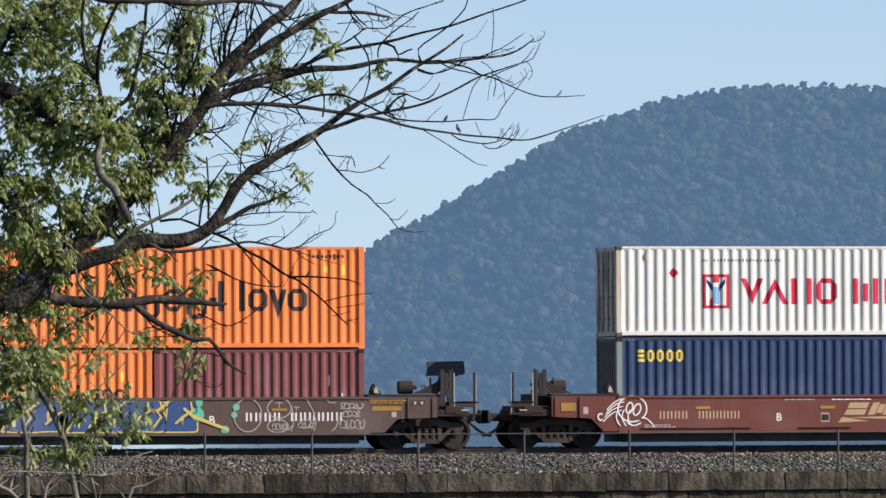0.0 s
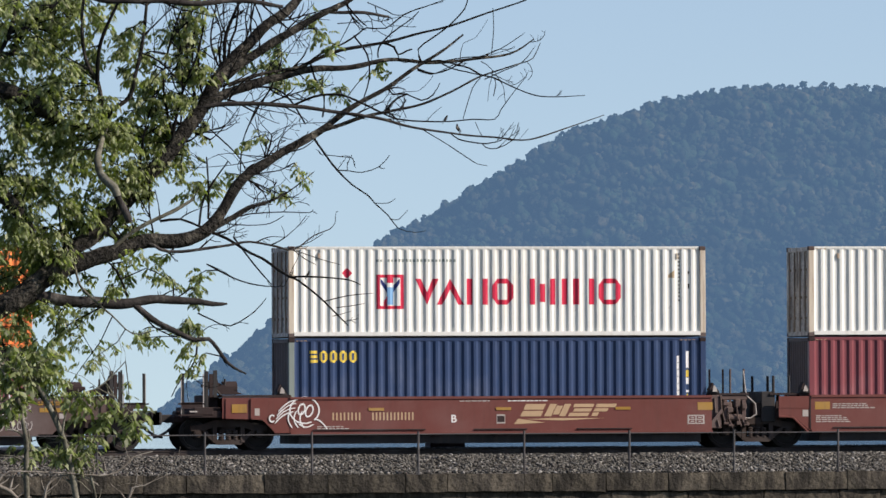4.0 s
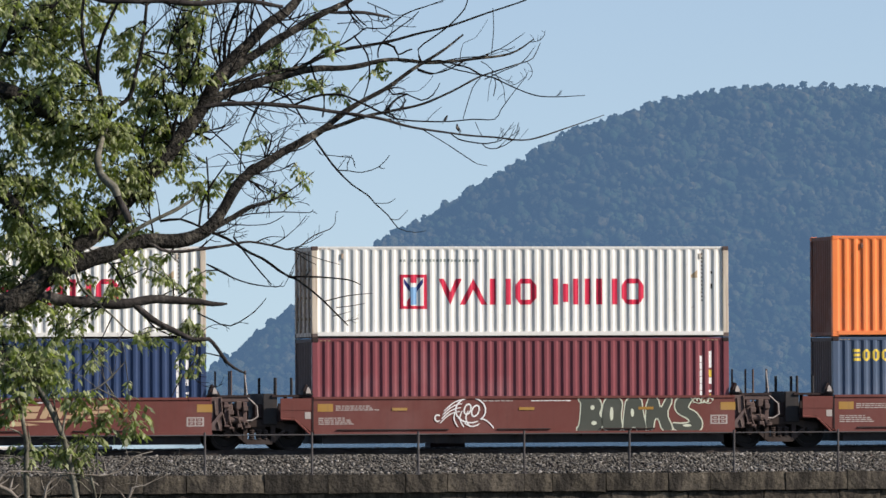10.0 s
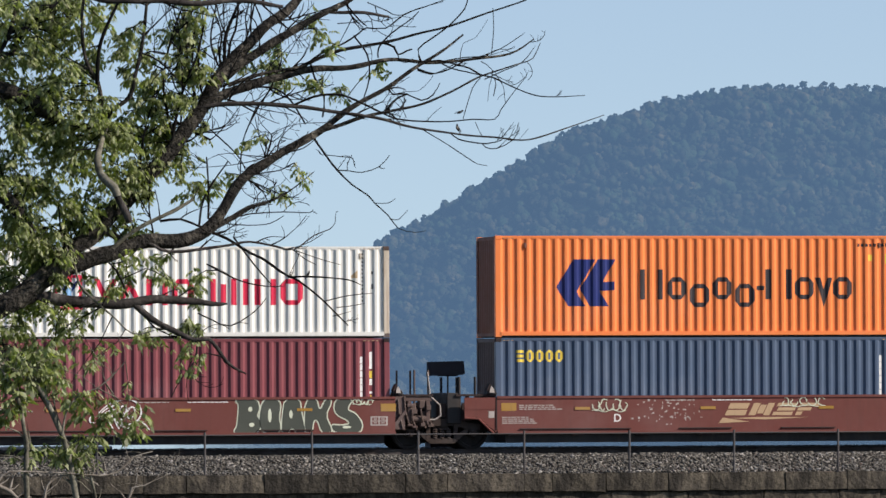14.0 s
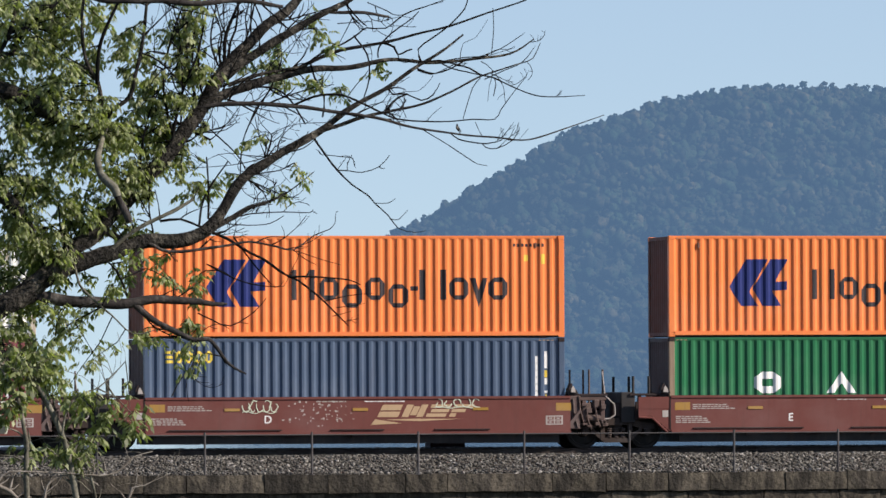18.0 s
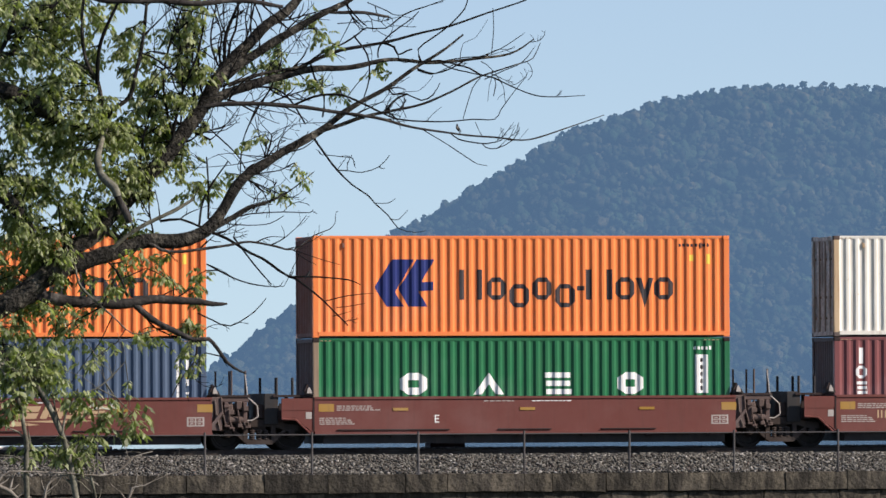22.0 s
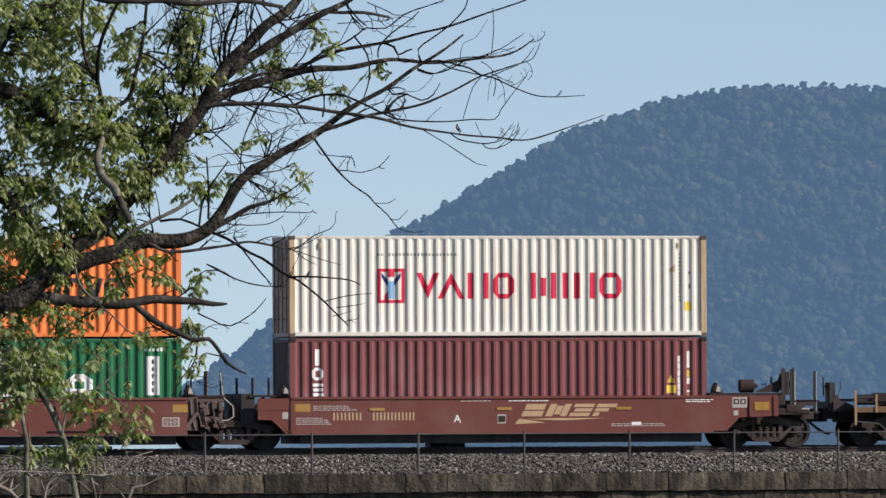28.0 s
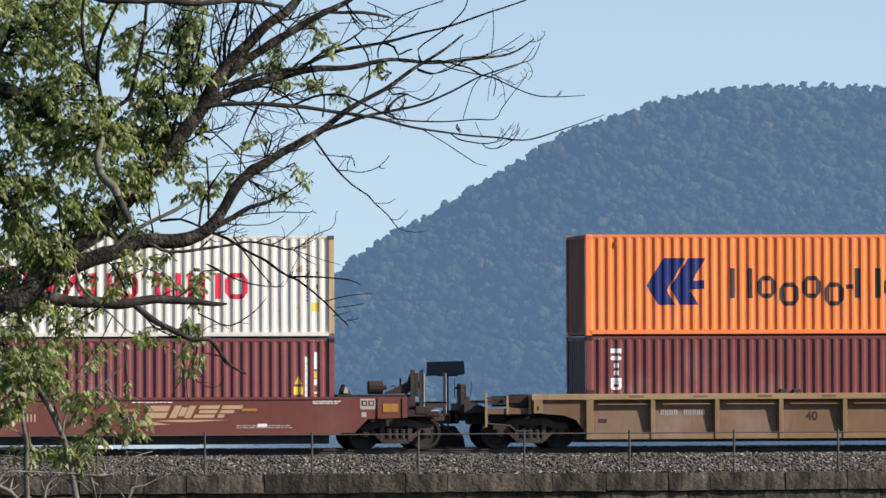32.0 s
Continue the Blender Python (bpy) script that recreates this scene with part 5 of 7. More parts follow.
    (joint_end if right == "joint" else lambda c, q, o: free_end(c, q, o, body, True, body is not M_CAR))(car, L + 0.1, 1)
    if truck_right:
        truck(car, L + 1.54)
    return car


first = brown_unit(UNIT_X["A0"], "grimy red-brown well car with blue and yellow sprayed graffiti", "joint", "free", False, "B", 7.72, False, False, M_CAR_GRIMY)
sprayed_blocks(first, 1.6, 0.50, 1.44, 6, 0.95, M_SPRAY_BLUE, M_SPRAY_YELLOW, 11, "blue sprayed block", 0.3)
def colour_stroke(name, pts, w, y, t, material, label):
    bm = bmesh.new()
    ribbon(bm, pts, w, y, t)
    part(name, bm, material, first, label)


for q in range(9):
    u = 1.7 + 0.62 * q
    colour_stroke("sprayed_stroke", [(u, 0.55 + 0.1 * (q % 3)), (u + 0.22, 0.95), (u + (0.1 if q % 2 else 0.5), 1.12), (u + 0.45, 1.38)], 0.07, SIDE - 0.014, 0.006, M_SPRAY_YELLOW, "yellow sprayed stroke")
    colour_stroke("sprayed_outline", [(u + 0.12, 0.52 + 0.1 * (q % 3)), (u + 0.35, 0.93), (u + (0.23 if q % 2 else 0.63), 1.10), (u + 0.58, 1.36)], 0.035, SIDE - 0.012, 0.004, M_SPRAY_BLACK, "black sprayed outline")
colour_stroke("sprayed_stroke", [(6.9, 1.2), (7.2, 0.95), (8.2, 0.58)], 0.1, SIDE - 0.014, 0.006, M_SPRAY_YELLOW, "yellow sprayed stroke")
for u, z, r in ((7.35, 1.34, 0.11), (7.30, 1.02, 0.2), (8.42, 1.22, 0.1), (8.36, 1.0, 0.09), (8.1, 0.58, 0.12)):
    bm = bmesh.new()
    prism(bm, [(u + r * math.cos(q * 0.5236), z + r * math.sin(q * 0.5236)) for q in range(12)], SIDE - 0.016, SIDE - 0.004)
    part("sprayed_dot", bm, M_SPRAY_TEAL, first, "teal sprayed dot")
def outline_stroke(pts, w=0.03):
    bm = bmesh.new()
    ribbon(bm, pts, w, SIDE - 0.006, 0.004)
    part("sprayed_line", bm, M_STENCIL, first, "thin pale sprayed outline")


for u, rx, lo, hi in ((8.75, 0.40, 0.52, 1.46), (9.66, 0.34, 0.90, 1.46), (9.62, 0.30, 0.50, 0.86)):
    outline_stroke([(u + rx * math.cos(q * 0.3307), (lo + hi) / 2 + (hi - lo) / 2 * math.sin(q * 0.3307)) for q in range(20)])
for pts in ([(9.87, 1.46), (10.0, 1.25), (10.08, 0.98), (10.06, 0.7), (10.0, 0.53)], [(10.43, 1.46), (10.54, 1.28), (10.65, 1.08), (10.73, 0.80), (10.66, 0.53)], [(10.43, 1.45), (10.75, 1.44)],
            [(11.0, 1.46), (11.1, 1.34), (11.3, 1.33)], [(11.35, 1.0), (11.36, 0.8), (11.28, 0.62), (11.16, 0.53)], [(9.55, 1.34), (9.78, 1.33)], [(9.66, 1.33), (9.66, 1.2)], [(10.05, 1.22), (10.25, 1.21)], [(10.15, 1.21), (10.15, 1.1)],
            [(10.2, 0.72), (10.35, 0.86), (10.55, 0.86), (10.66, 0.7)]):
    outline_stroke(pts)
for u, z, w, h, k in ((11.42, 1.16, 0.62, 0.17, 31), (11.38, 0.94, 0.62, 0.16, 32), (11.40, 0.60, 0.70, 0.26, 33), (9.45, 0.58, 0.5, 0.18, 34), (10.2, 0.62, 0.5, 0.16, 35)):
    spray_tag(first, M_STENCIL, u, z, w, h, k, "pale sprayed squiggle")
flat_bars("number_strip", first, M_TXT_WHITE, 8.70, 0.82, 0.24, (0.17,) * 4, 0.10, 0.05)
flat_bars("number_strip", first, M_TXT_WHITE, 10.0, 0.82, 0.24, (0.17,) * 6, 0.09, 0.05)

boxes("reflector", M_REFLECT, first, [(12.35, 13.2, SIDE + 0.004, SIDE + 0.011, 1.10, 1.22)])
stencil_block(first, 12.3, 1.36, 1.4, 2, 31, M_REFLECT, 0.04, 0.06)

unit_b = brown_unit(UNIT_X["B"], "red-brown well car with tan emblem and white sprayed loops", "free", "joint", True, "B", 4.72)
scribble(unit_b, M_TXT_WHITE, -0.66, 0.55, 4, 1.7, 0.95)
truck(unit_b, FORTY + 1.54)
unit_c = brown_unit(UNIT_X["C"], "red-brown well car with grey-green sprayed blocks and white loops", "joint", "joint", False, "", 0, False, True)
scribble(unit_c, M_TXT_WHITE, 3.45, 0.55, 6, 1.75, 0.92)
sprayed_word(unit_c, "BOAKS", (7.64, 8.36, 9.0, 9.66, 10.42), 0.46, 1.0, M_SPRAY_GREEN, M_SPRAY_PALE, "grey-green sprayed letter")
spray_tag(unit_c, M_SPRAY_PALE, 11.05, 1.28, 0.55, 0.15, 19)
unit_d = brown_unit(UNIT_X["D"], "red-brown well car with worn paint and tan emblem", "joint", "joint", False, "D", 3.50, True, True)
spray_tag(unit_d, M_SPRAY_PALE, 2.75, 1.06, 1.0, 0.36, 12)
spray_tag(unit_d, M_SPRAY_PALE, 8.3, 1.18, 1.35, 0.26, 13)
r = random.Random(6)
boxes("paint_chips", M_STENCIL, unit_d, [(a, a + r.uniform(0.015, 0.07), SIDE - 0.004, SIDE, b, b + r.uniform(0.015, 0.06)) for a, b in [(r.gauss(5.0, 0.5), r.uniform(0.65, 1.35)) for _ in range(60)]])["kind"] = "stuff"
brown_unit(UNIT_X["E"], "plain red-brown well car with white stencilled letter", "joint", "joint", False, "E", 3.52, False, True)
unit_a = brown_unit(UNIT_X["A"], "red-brown well car with tan emblem and numbers", "joint", "free", True, "A", 4.80)
stencil_block(unit_a, 9.3, 0.68, 2.2, 2, 14)
boxes("small_plate", M_TXT_WHITE, unit_a, [(9.9, 10.18, SIDE - 0.012, SIDE - 0.007, 0.66, 0.75)])
stencil_block(unit_a, 11.5, 1.36, 0.9, 2, 15, M_TXT_WHITE)


def ochre_car(x):
    """A well car with ribbed outer sides."""
    car = on_train("well_car", x, 0.0, "faded ochre well car with ribbed sides and grime", "rail car", "well cars of the train")
    L = FORTY
    for y, k in ((-1.28, 1), (1.25, -1)):
        lean = -0.25 if k > 0 else 0.0
        bm = bmesh.new()
        lo, hi = y - 0.13 * (k > 0), y
        v = [bm.verts.new((q, a, z)) for q in (-0.05, L + 0.05) for a, z in ((lo, 0.36), (lo + 0.03, 0.36), (hi + 0.03, 1.42), (hi, 1.42))]
        for f in ((0, 1, 2, 3), (7, 6, 5, 4), (0, 3, 7, 4), (1, 5, 6, 2), (3, 2, 6, 7), (0, 4, 5, 1)):
            bm.faces.new([v[i] for i in f])
        part("side_sill", bm, M_OCHRE_BROWN, car)
        boxes("top_chord", M_OCHRE_PALE, car, [(-1.68, L + 1.68, y + lean, y + lean + 0.28, 1.38, 1.55)], 0.01)
        boxes("bottom_flange", M_YELLOW_CAR, car, [(-0.08, L + 0.08, y + lean + 0.03, y + lean + 0.28, 0.25, 0.40)], 0.008)
        for s in (0, 1):
            bm = bmesh.new()
            outline = [(-1.65, 1.40), (-1.65, 1.02), (-1.2, 0.98), (-0.7, 0.94), (-0.35, 0.80), (-0.14, 0.52), (-0.08, 0.25), (0.0, 0.25), (0.0, 1.40)]
            prism(bm, [(q if s == 0 else L - q, z) for q, z in outline], y + lean * 0.6, y + lean * 0.6 + 0.04)
            part("end_side_plate", bm, M_OCHRE_BROWN, car)
            boxes("end_stake", M_YELLOW_CAR, car, [(*sorted((q if s == 0 else L - q) for q in (-1.62, -1.36)), y + lean, y + lean * 0.6, 1.0, 1.40)], 0.008)
            boxes("stake_slot", M_CAR_DARK, car, [(*sorted((q if s == 0 else L - q) for q in (-1.53, -1.46)), y + lean - 0.003, y + lean, 1.08, 1.20)])
    for i in range(7):
        u = -0.08 + i * 1.895
        w = 0.21 if i == 0 else 0.13
        bm = bmesh.new()
        box(bm, u, u + w, -1.53, -1.28, 0.25, 1.38, 0.006)
        part("side_rib", bm, M_YELLOW_CAR, car)
    for i in range(6):
        u = 0.28 + i * 1.895
        bm = bmesh.new()
        pipe(bm, [(u, -1.44, 1.25), (u + 1.48, -1.44, 1.25)], 0.016)
        part("side_rod", bm, M_YELLOW_CAR, car)
        boxes("chord_marks", M_OCHRE_BROWN, car, [(u + 0.9, u + 1.32, -1.534, -1.531, 1.44, 1.50)])
    boxes("small_plate", M_CAR_DARK, car, [(0.32, 0.56, -1.37, -1.35, 0.72, 0.84)])
    boxes("floor_pan", M_STEEL, car, [(0.1, L - 0.1, -1.3, 1.3, 0.17, 0.55)])
    boxes("number_strip", M_STENCIL, car, [(a, a + 0.035, -1.348, -1.325, 0.93, 1.09) for q in range(9) for a in (2.15 + q * 0.13 + (0.16 if q > 3 else 0), 2.21 + q * 0.13 + (0.16 if q > 3 else 0))])["kind"] = "stuff"
    lettered("40", 0.36, M_CAR_DARK, car, 6.62, -1.366, 0.78, 83)
    for u in (0.0, 5.7, 6.1, 12.0):
        boxes("locking_foot", M_STEEL, car, [(u, u + 0.22, -1.30, -1.15, 1.55, 1.67)], 0.01)
    for u, out in ((0.0, -1), (L, 1)):
        def X(*q):
            return sorted(u + out * k for k in q)
        boxes("end_deck", M_CAR_DARK, car, [(*X(1.0, 3.0), -1.30, 1.30, 1.30, 1.38)])
        boxes("end_box", M_OCHRE_BROWN, car, [(*X(2.35, 2.93), -1.38, -1.30, 0.98, 1.14), (*X(1.68, 2.33), -1.33, -1.28, 0.98, 1.16)], 0.006)
        boxes("deck_housing", M_CAR_DARK, car, [(*X(1.72, 2.30), -1.25, 0.9, 1.20, 1.50)], 0.01)
        boxes("cross_bar", M_STEEL, car, [(*X(2.40, 2.92), -1.30, -1.20, 1.40, 1.47)])
        boxes("draft_sill", M_CAR_DARK, car, [(*X(-0.1, 3.2), -0.36, 0.36, 0.70, 1.12)], 0.03)
        for q, z1 in ((1.70, 1.45), (2.36, 1.50), (2.98, 1.62)):
            boxes("ladder_post", M_OCHRE_PALE, car, [(*X(q - 0.03, q + 0.03), -1.42, -1.37, 0.62 if q > 2.9 else 0.98, z1)])
        boxes("ladder_rung", M_STEEL, car, [(*X(2.36, 2.95), -1.41, -1.38, 1.26, 1.29)])
        bm = bmesh.new()
        pipe(bm, [(u + out * 2.95, -1.40, 1.1), (u + out * 2.95, -1.40, 0.72), (u + out * 2.3, -1.40, 0.66), (u + out * 2.1, -1.40, 0.5), (u + out * 1.7, -1.40, 0.5)], 0.02)
        part("grab_iron", bm, M_FENCE, car)
        bm = bmesh.new()
        box(bm, *X(3.42, 3.62), -0.82, -0.4, 1.1, 1.86, 0.03)
        box(bm, *X(3.30, 3.46), -0.80, -0.45, 1.1, 1.5, 0.03)
        prism(bm, [(u + out * a, b) for a, b in ((2.9, 1.05), (3.5, 1.0), (3.5, 1.3), (3.2, 1.32), (2.9, 1.18))], -0.9, 0.9)
        pipe(bm, [(u + out * 3.34, -0.9, 1.5), (u + out * 3.28, -0.9, 1.72), (u + out * 3.30, -0.9, 1.92)], 0.012)
        part("brake_stand", bm, M_STEEL, car)
        bm = bmesh.new()
        for c in range(14):
            a, b = c * 0.4488, (c + 1) * 0.4488
            rod(bm, (u + out * 3.74 + 0.05 * math.cos(a), -0.7 + 0.22 * math.cos(a), 1.74 + 0.27 * math.sin(a)), (u + out * 3.74 + 0.05 * math.cos(b), -0.7 + 0.22 * math.cos(b), 1.74 + 0.27 * math.sin(b)), 0.018, 5)
        rod(bm, (u + out * 3.60, -0.7, 1.74), (u + out * 3.74, -0.7, 1.74), 0.03, 6)
        for c in range(4):
            a = c * 1.5708
            rod(bm, (u + out * 3.74, -0.7, 1.74), (u + out * 3.74 + 0.05 * math.cos(a), -0.7 + 0.22 * math.cos(a), 1.74 + 0.27 * math.sin(a)), 0.012, 5)
        part("brake_wheel", bm, M_STEEL, car)
        bm = bmesh.new()
        box(bm, *X(3.1, 3.75), -0.15, 0.15, 0.80, 1.04, 0.03)
        box(bm, *X(3.6, 3.95), -0.22, 0.22, 0.72, 1.10, 0.04)
        part("coupler", bm, M_STEEL, car)
        truck(car, u + out * 1.62, 1.78)
    return car


ochre_car(UNIT_X["Y"])


# ---- foreground tree ----
TREE_X, TREE_Y, TREE_Z = 15.3, -124.0, -2.1
trng = random.Random(17)


INTO = Vector((0.20, 1.0, 0.035))      # close to the camera's line of sight, so depth hardly shifts limbs in view

skeleton = []       # points of the tree's wood: place and radius


def tube(verts, faces, pts, n=7):
    """A tapered round limb through points with radii, its rings turned along it."""
    base = len(verts)
    for i, (p, r) in enumerate(pts):
        d = (pts[min(i + 1, len(pts) - 1)][0] - pts[max(i - 1, 0)][0]).normalized()
        q = d.to_track_quat("Z", "Y")
        for k in range(n):
            a = 6.2832 * k / n
            verts.append(p + q @ Vector((r * math.cos(a), r * math.sin(a), 0)))
    for i in range(len(pts) - 1):
        for k in range(n):
            a, b = base + i * n + k, base + i * n + (k + 1) % n
            faces.append((a, b, b + n))
            faces.append((a, b + n, a + n))


def smooth_path(rows, depth, wob):
    """Rows of u, w, radius run through a soft curve, with small knots and drift in depth."""
    P = [Vector((u, 0, w)) for u, w, _ in rows]
    R = [r for _, _, r in rows]
    out, run = [], 0.0
    for i in range(len(P) - 1):
        a, b, c, d = P[max(i - 1, 0)], P[i], P[i + 1], P[min(i + 2, len(P) - 1)]
        steps = max(2, int((c - b).length / 0.09))
        for s in range(steps):
            t = s / steps
            q = 0.5 * (2 * b + (c - a) * t + (2 * a - 5 * b + 4 * c - d) * t * t + (3 * b - a - 3 * c + d) * t ** 3)
            run += (c - b).length / steps
            r = R[i] + (R[i + 1] - R[i]) * t
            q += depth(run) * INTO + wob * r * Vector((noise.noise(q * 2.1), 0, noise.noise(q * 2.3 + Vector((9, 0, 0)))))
            out.append((q, r * (1 + 0.16 * noise.noise(q * 5))))
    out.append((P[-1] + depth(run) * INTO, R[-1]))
    return out


tree = tagged(new("tree"), "half-bare leafy tree with dark limbs and dead twigs", "tree")
tree.location = (TREE_X, TREE_Y, TREE_Z)


def limb(name, rows, front=0.0, bark=None):
    verts, faces = [], []
    rows = [(u, w, max(0.0035, r * (1 - 0.24 * min(1, max(0, (u - 4.8) / 1.6))))) for u, w, r in rows]
    start = Vector((rows[0][0], 0, rows[0][1]))
    lead = min((s for s in skeleton), key=lambda s: (s[0].x - 0.2 * s[0].y - start.x) ** 2 + (s[0].z - start.z) ** 2, default=(start, 0))[0].y if skeleton else 0.0
    swing = trng.uniform(-0.11, 0.11)
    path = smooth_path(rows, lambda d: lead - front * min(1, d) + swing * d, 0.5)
    tube(verts, faces, path, 9 if rows[0][2] > 0.06 else 6)
    skeleton.extend(path[::2])
    return hang(name, mesh_of(name, verts, faces), bark or (M_BARK if rows[0][2] > 0.032 else M_TWIG), tree, "pale weathered bare limb" if bark else "", smooth=True)


def grow_tree():
    limb("trunk", [(-0.04, 0.12, 0.436), (0.11, 2.02, 0.378), (0.33, 3.85, 0.349), (0.48, 5.54, 0.305), (0.63, 7.31, 0.247), (0.85, 9.43, 0.189), (0.93, 11.35, 0.087)])
    limb("limb", [(0.33, 3.71, 0.230), (0.90, 4.20, 0.185), (1.41, 4.55, 0.150), (1.84, 4.84, 0.128), (2.41, 5.09, 0.108), (2.99, 5.29, 0.098), (3.50, 5.37, 0.095), (3.94, 5.46, 0.087), (4.18, 5.72, 0.065), (4.43, 6.13, 0.065), (4.88, 6.44, 0.058), (5.39, 6.72, 0.051), (5.75, 6.98, 0.044), (6.27, 7.28, 0.036), (6.74, 7.59, 0.029), (7.08, 7.80, 0.022), (7.31, 7.98, 0.015)])
    limb("limb", [(1.77, 4.80, 0.125), (2.27, 5.25, 0.104), (2.70, 5.64, 0.100), (3.10, 6.06, 0.096), (3.46, 6.43, 0.095), (3.79, 6.86, 0.091), (4.02, 7.24, 0.091), (4.32, 7.63, 0.080), (4.68, 8.01, 0.073), (5.07, 8.34, 0.065), (5.40, 8.69, 0.051)])
    limb("limb", [(4.19, 7.40, 0.065), (4.63, 7.74, 0.058), (5.18, 8.08, 0.051), (5.80, 8.39, 0.036), (6.13, 8.62, 0.029)])
    limb("limb", [(3.83, 6.97, 0.065), (4.23, 7.21, 0.062), (4.66, 7.36, 0.055), (5.25, 7.52, 0.047), (5.83, 7.55, 0.040), (6.34, 7.66, 0.033), (6.85, 7.62, 0.029), (7.44, 7.67, 0.023), (7.92, 7.74, 0.018), (8.24, 7.93, 0.011)])
    limb("limb", [(3.83, 7.03, 0.036), (4.23, 7.08, 0.033), (4.95, 7.07, 0.031), (5.68, 6.98, 0.029), (6.19, 6.91, 0.028), (6.56, 6.81, 0.023), (7.14, 6.72, 0.019), (7.73, 6.67, 0.016), (8.14, 6.64, 0.015), (8.62, 6.78, 0.012), (9.15, 6.96, 0.007)], 0.2, M_LIMB)
    limb("limb", [(1.33, 4.55, 0.080), (1.76, 4.65, 0.080), (2.20, 4.62, 0.076), (2.77, 4.55, 0.073), (3.24, 4.62, 0.058), (3.71, 4.59, 0.047), (4.05, 4.55, 0.034), (4.23, 4.56, 0.012)], 0.0, M_LIMB)
    limb("limb", [(3.06, 4.55, 0.051), (3.36, 4.32, 0.044), (3.82, 4.11, 0.036), (4.00, 4.12, 0.033), (4.23, 3.82, 0.022), (4.47, 3.68, 0.011)], 0.0, M_LIMB)
    limb("limb", [(0.48, 6.04, 0.116), (1.34, 5.97, 0.095), (1.63, 5.65, 0.080), (1.77, 5.47, 0.051)], 0.3)
    limb("limb", [(0.56, 7.52, 0.116), (1.42, 7.24, 0.095), (1.77, 7.12, 0.109), (2.10, 6.88, 0.065)], 0.3)
    limb("limb", [(2.69, 6.77, 0.036), (2.63, 6.52, 0.040), (2.61, 6.36, 0.046), (2.66, 6.18, 0.051), (2.81, 6.04, 0.055), (2.86, 5.93, 0.051)], 1.2, M_SAPLING)
    limb("limb", [(2.83, 5.97, 0.051), (2.93, 5.78, 0.049), (3.01, 5.60, 0.044)], 0.0, M_LIMB)
    limb("limb", [(2.69, 6.74, 0.033), (2.64, 7.11, 0.029), (2.59, 7.35, 0.029), (2.46, 7.59, 0.025), (2.40, 8.01, 0.022), (2.44, 8.42, 0.019), (2.50, 8.67, 0.015)], 0.3)
    limb("limb", [(2.59, 7.33, 0.025), (2.61, 7.68, 0.023), (2.68, 7.94, 0.022), (2.86, 8.33, 0.019), (2.95, 8.56, 0.015)], 0.2)
    limb("limb", [(2.66, 6.78, 0.033), (2.76, 6.99, 0.031), (3.01, 7.16, 0.029), (3.07, 7.41, 0.026), (3.17, 7.84, 0.023), (3.23, 8.39, 0.019), (3.26, 8.67, 0.015)], 0.3)
    limb("limb", [(2.14, 8.59, 0.036), (2.64, 8.38, 0.040), (3.00, 8.36, 0.044), (3.33, 8.37, 0.044), (3.82, 8.33, 0.040), (4.44, 8.37, 0.036), (4.96, 8.30, 0.025)], 0.3, M_LIMB)
    limb("limb", [(1.13, 7.38, 0.036), (1.35, 7.71, 0.029), (1.48, 7.98, 0.029), (1.56, 8.38, 0.025), (1.59, 8.59, 0.022)])
    limb("limb", [(1.48, 7.97, 0.025), (1.68, 8.03, 0.023), (1.87, 8.20, 0.022), (2.15, 8.38, 0.019), (2.35, 8.56, 0.015)])
    limb("limb", [(3.28, 5.46, 0.012), (3.23, 5.76, 0.010), (3.25, 6.08, 0.007)])
    limb("limb", [(3.99, 5.63, 0.015), (4.00, 5.97, 0.012), (3.97, 6.41, 0.010)])
    limb("limb", [(3.87, 5.54, 0.016), (3.92, 5.83, 0.014), (4.06, 6.10, 0.012), (4.25, 6.36, 0.009)])
    limb("limb", [(3.37, 5.60, 0.020), (3.63, 5.63, 0.017), (3.87, 5.54, 0.015)])
    limb("limb", [(2.65, 5.52, 0.036), (2.81, 5.42, 0.035), (2.95, 5.35, 0.029)])
    limb("limb", [(4.31, 5.40, 0.013), (4.58, 5.05, 0.011), (4.80, 4.80, 0.007)])
    limb("limb", [(3.85, 4.12, 0.013), (3.81, 3.84, 0.012), (3.63, 3.61, 0.010), (3.51, 3.39, 0.007)], 0.0, M_LIMB)
    limb("limb", [(3.97, 5.06, 0.012), (4.40, 4.85, 0.010), (4.72, 4.78, 0.009), (4.96, 4.78, 0.006)])
    limb("limb", [(3.85, 4.44, 0.012), (4.03, 4.36, 0.010), (4.27, 4.28, 0.009), (4.58, 4.46, 0.008), (4.73, 4.63, 0.005)])
    limb("limb", [(2.95, 4.66, 0.017), (2.81, 4.98, 0.015), (2.56, 5.19, 0.012), (2.27, 5.37, 0.009)])
    limb("limb", [(4.74, 7.38, 0.029), (5.32, 7.62, 0.029), (5.70, 7.77, 0.029), (6.26, 7.87, 0.028), (6.76, 8.00, 0.023), (7.11, 8.08, 0.020), (7.64, 8.26, 0.017), (8.14, 8.43, 0.013)])
    limb("limb", [(5.21, 6.65, 0.036), (5.45, 6.75, 0.036), (5.69, 6.82, 0.033), (6.02, 6.93, 0.031), (6.40, 7.01, 0.026), (6.76, 7.09, 0.023), (7.07, 7.22, 0.021), (7.35, 7.36, 0.019), (7.53, 7.45, 0.017), (7.78, 7.53, 0.014), (8.03, 7.61, 0.012), (8.21, 7.68, 0.009), (8.31, 7.88, 0.006)])
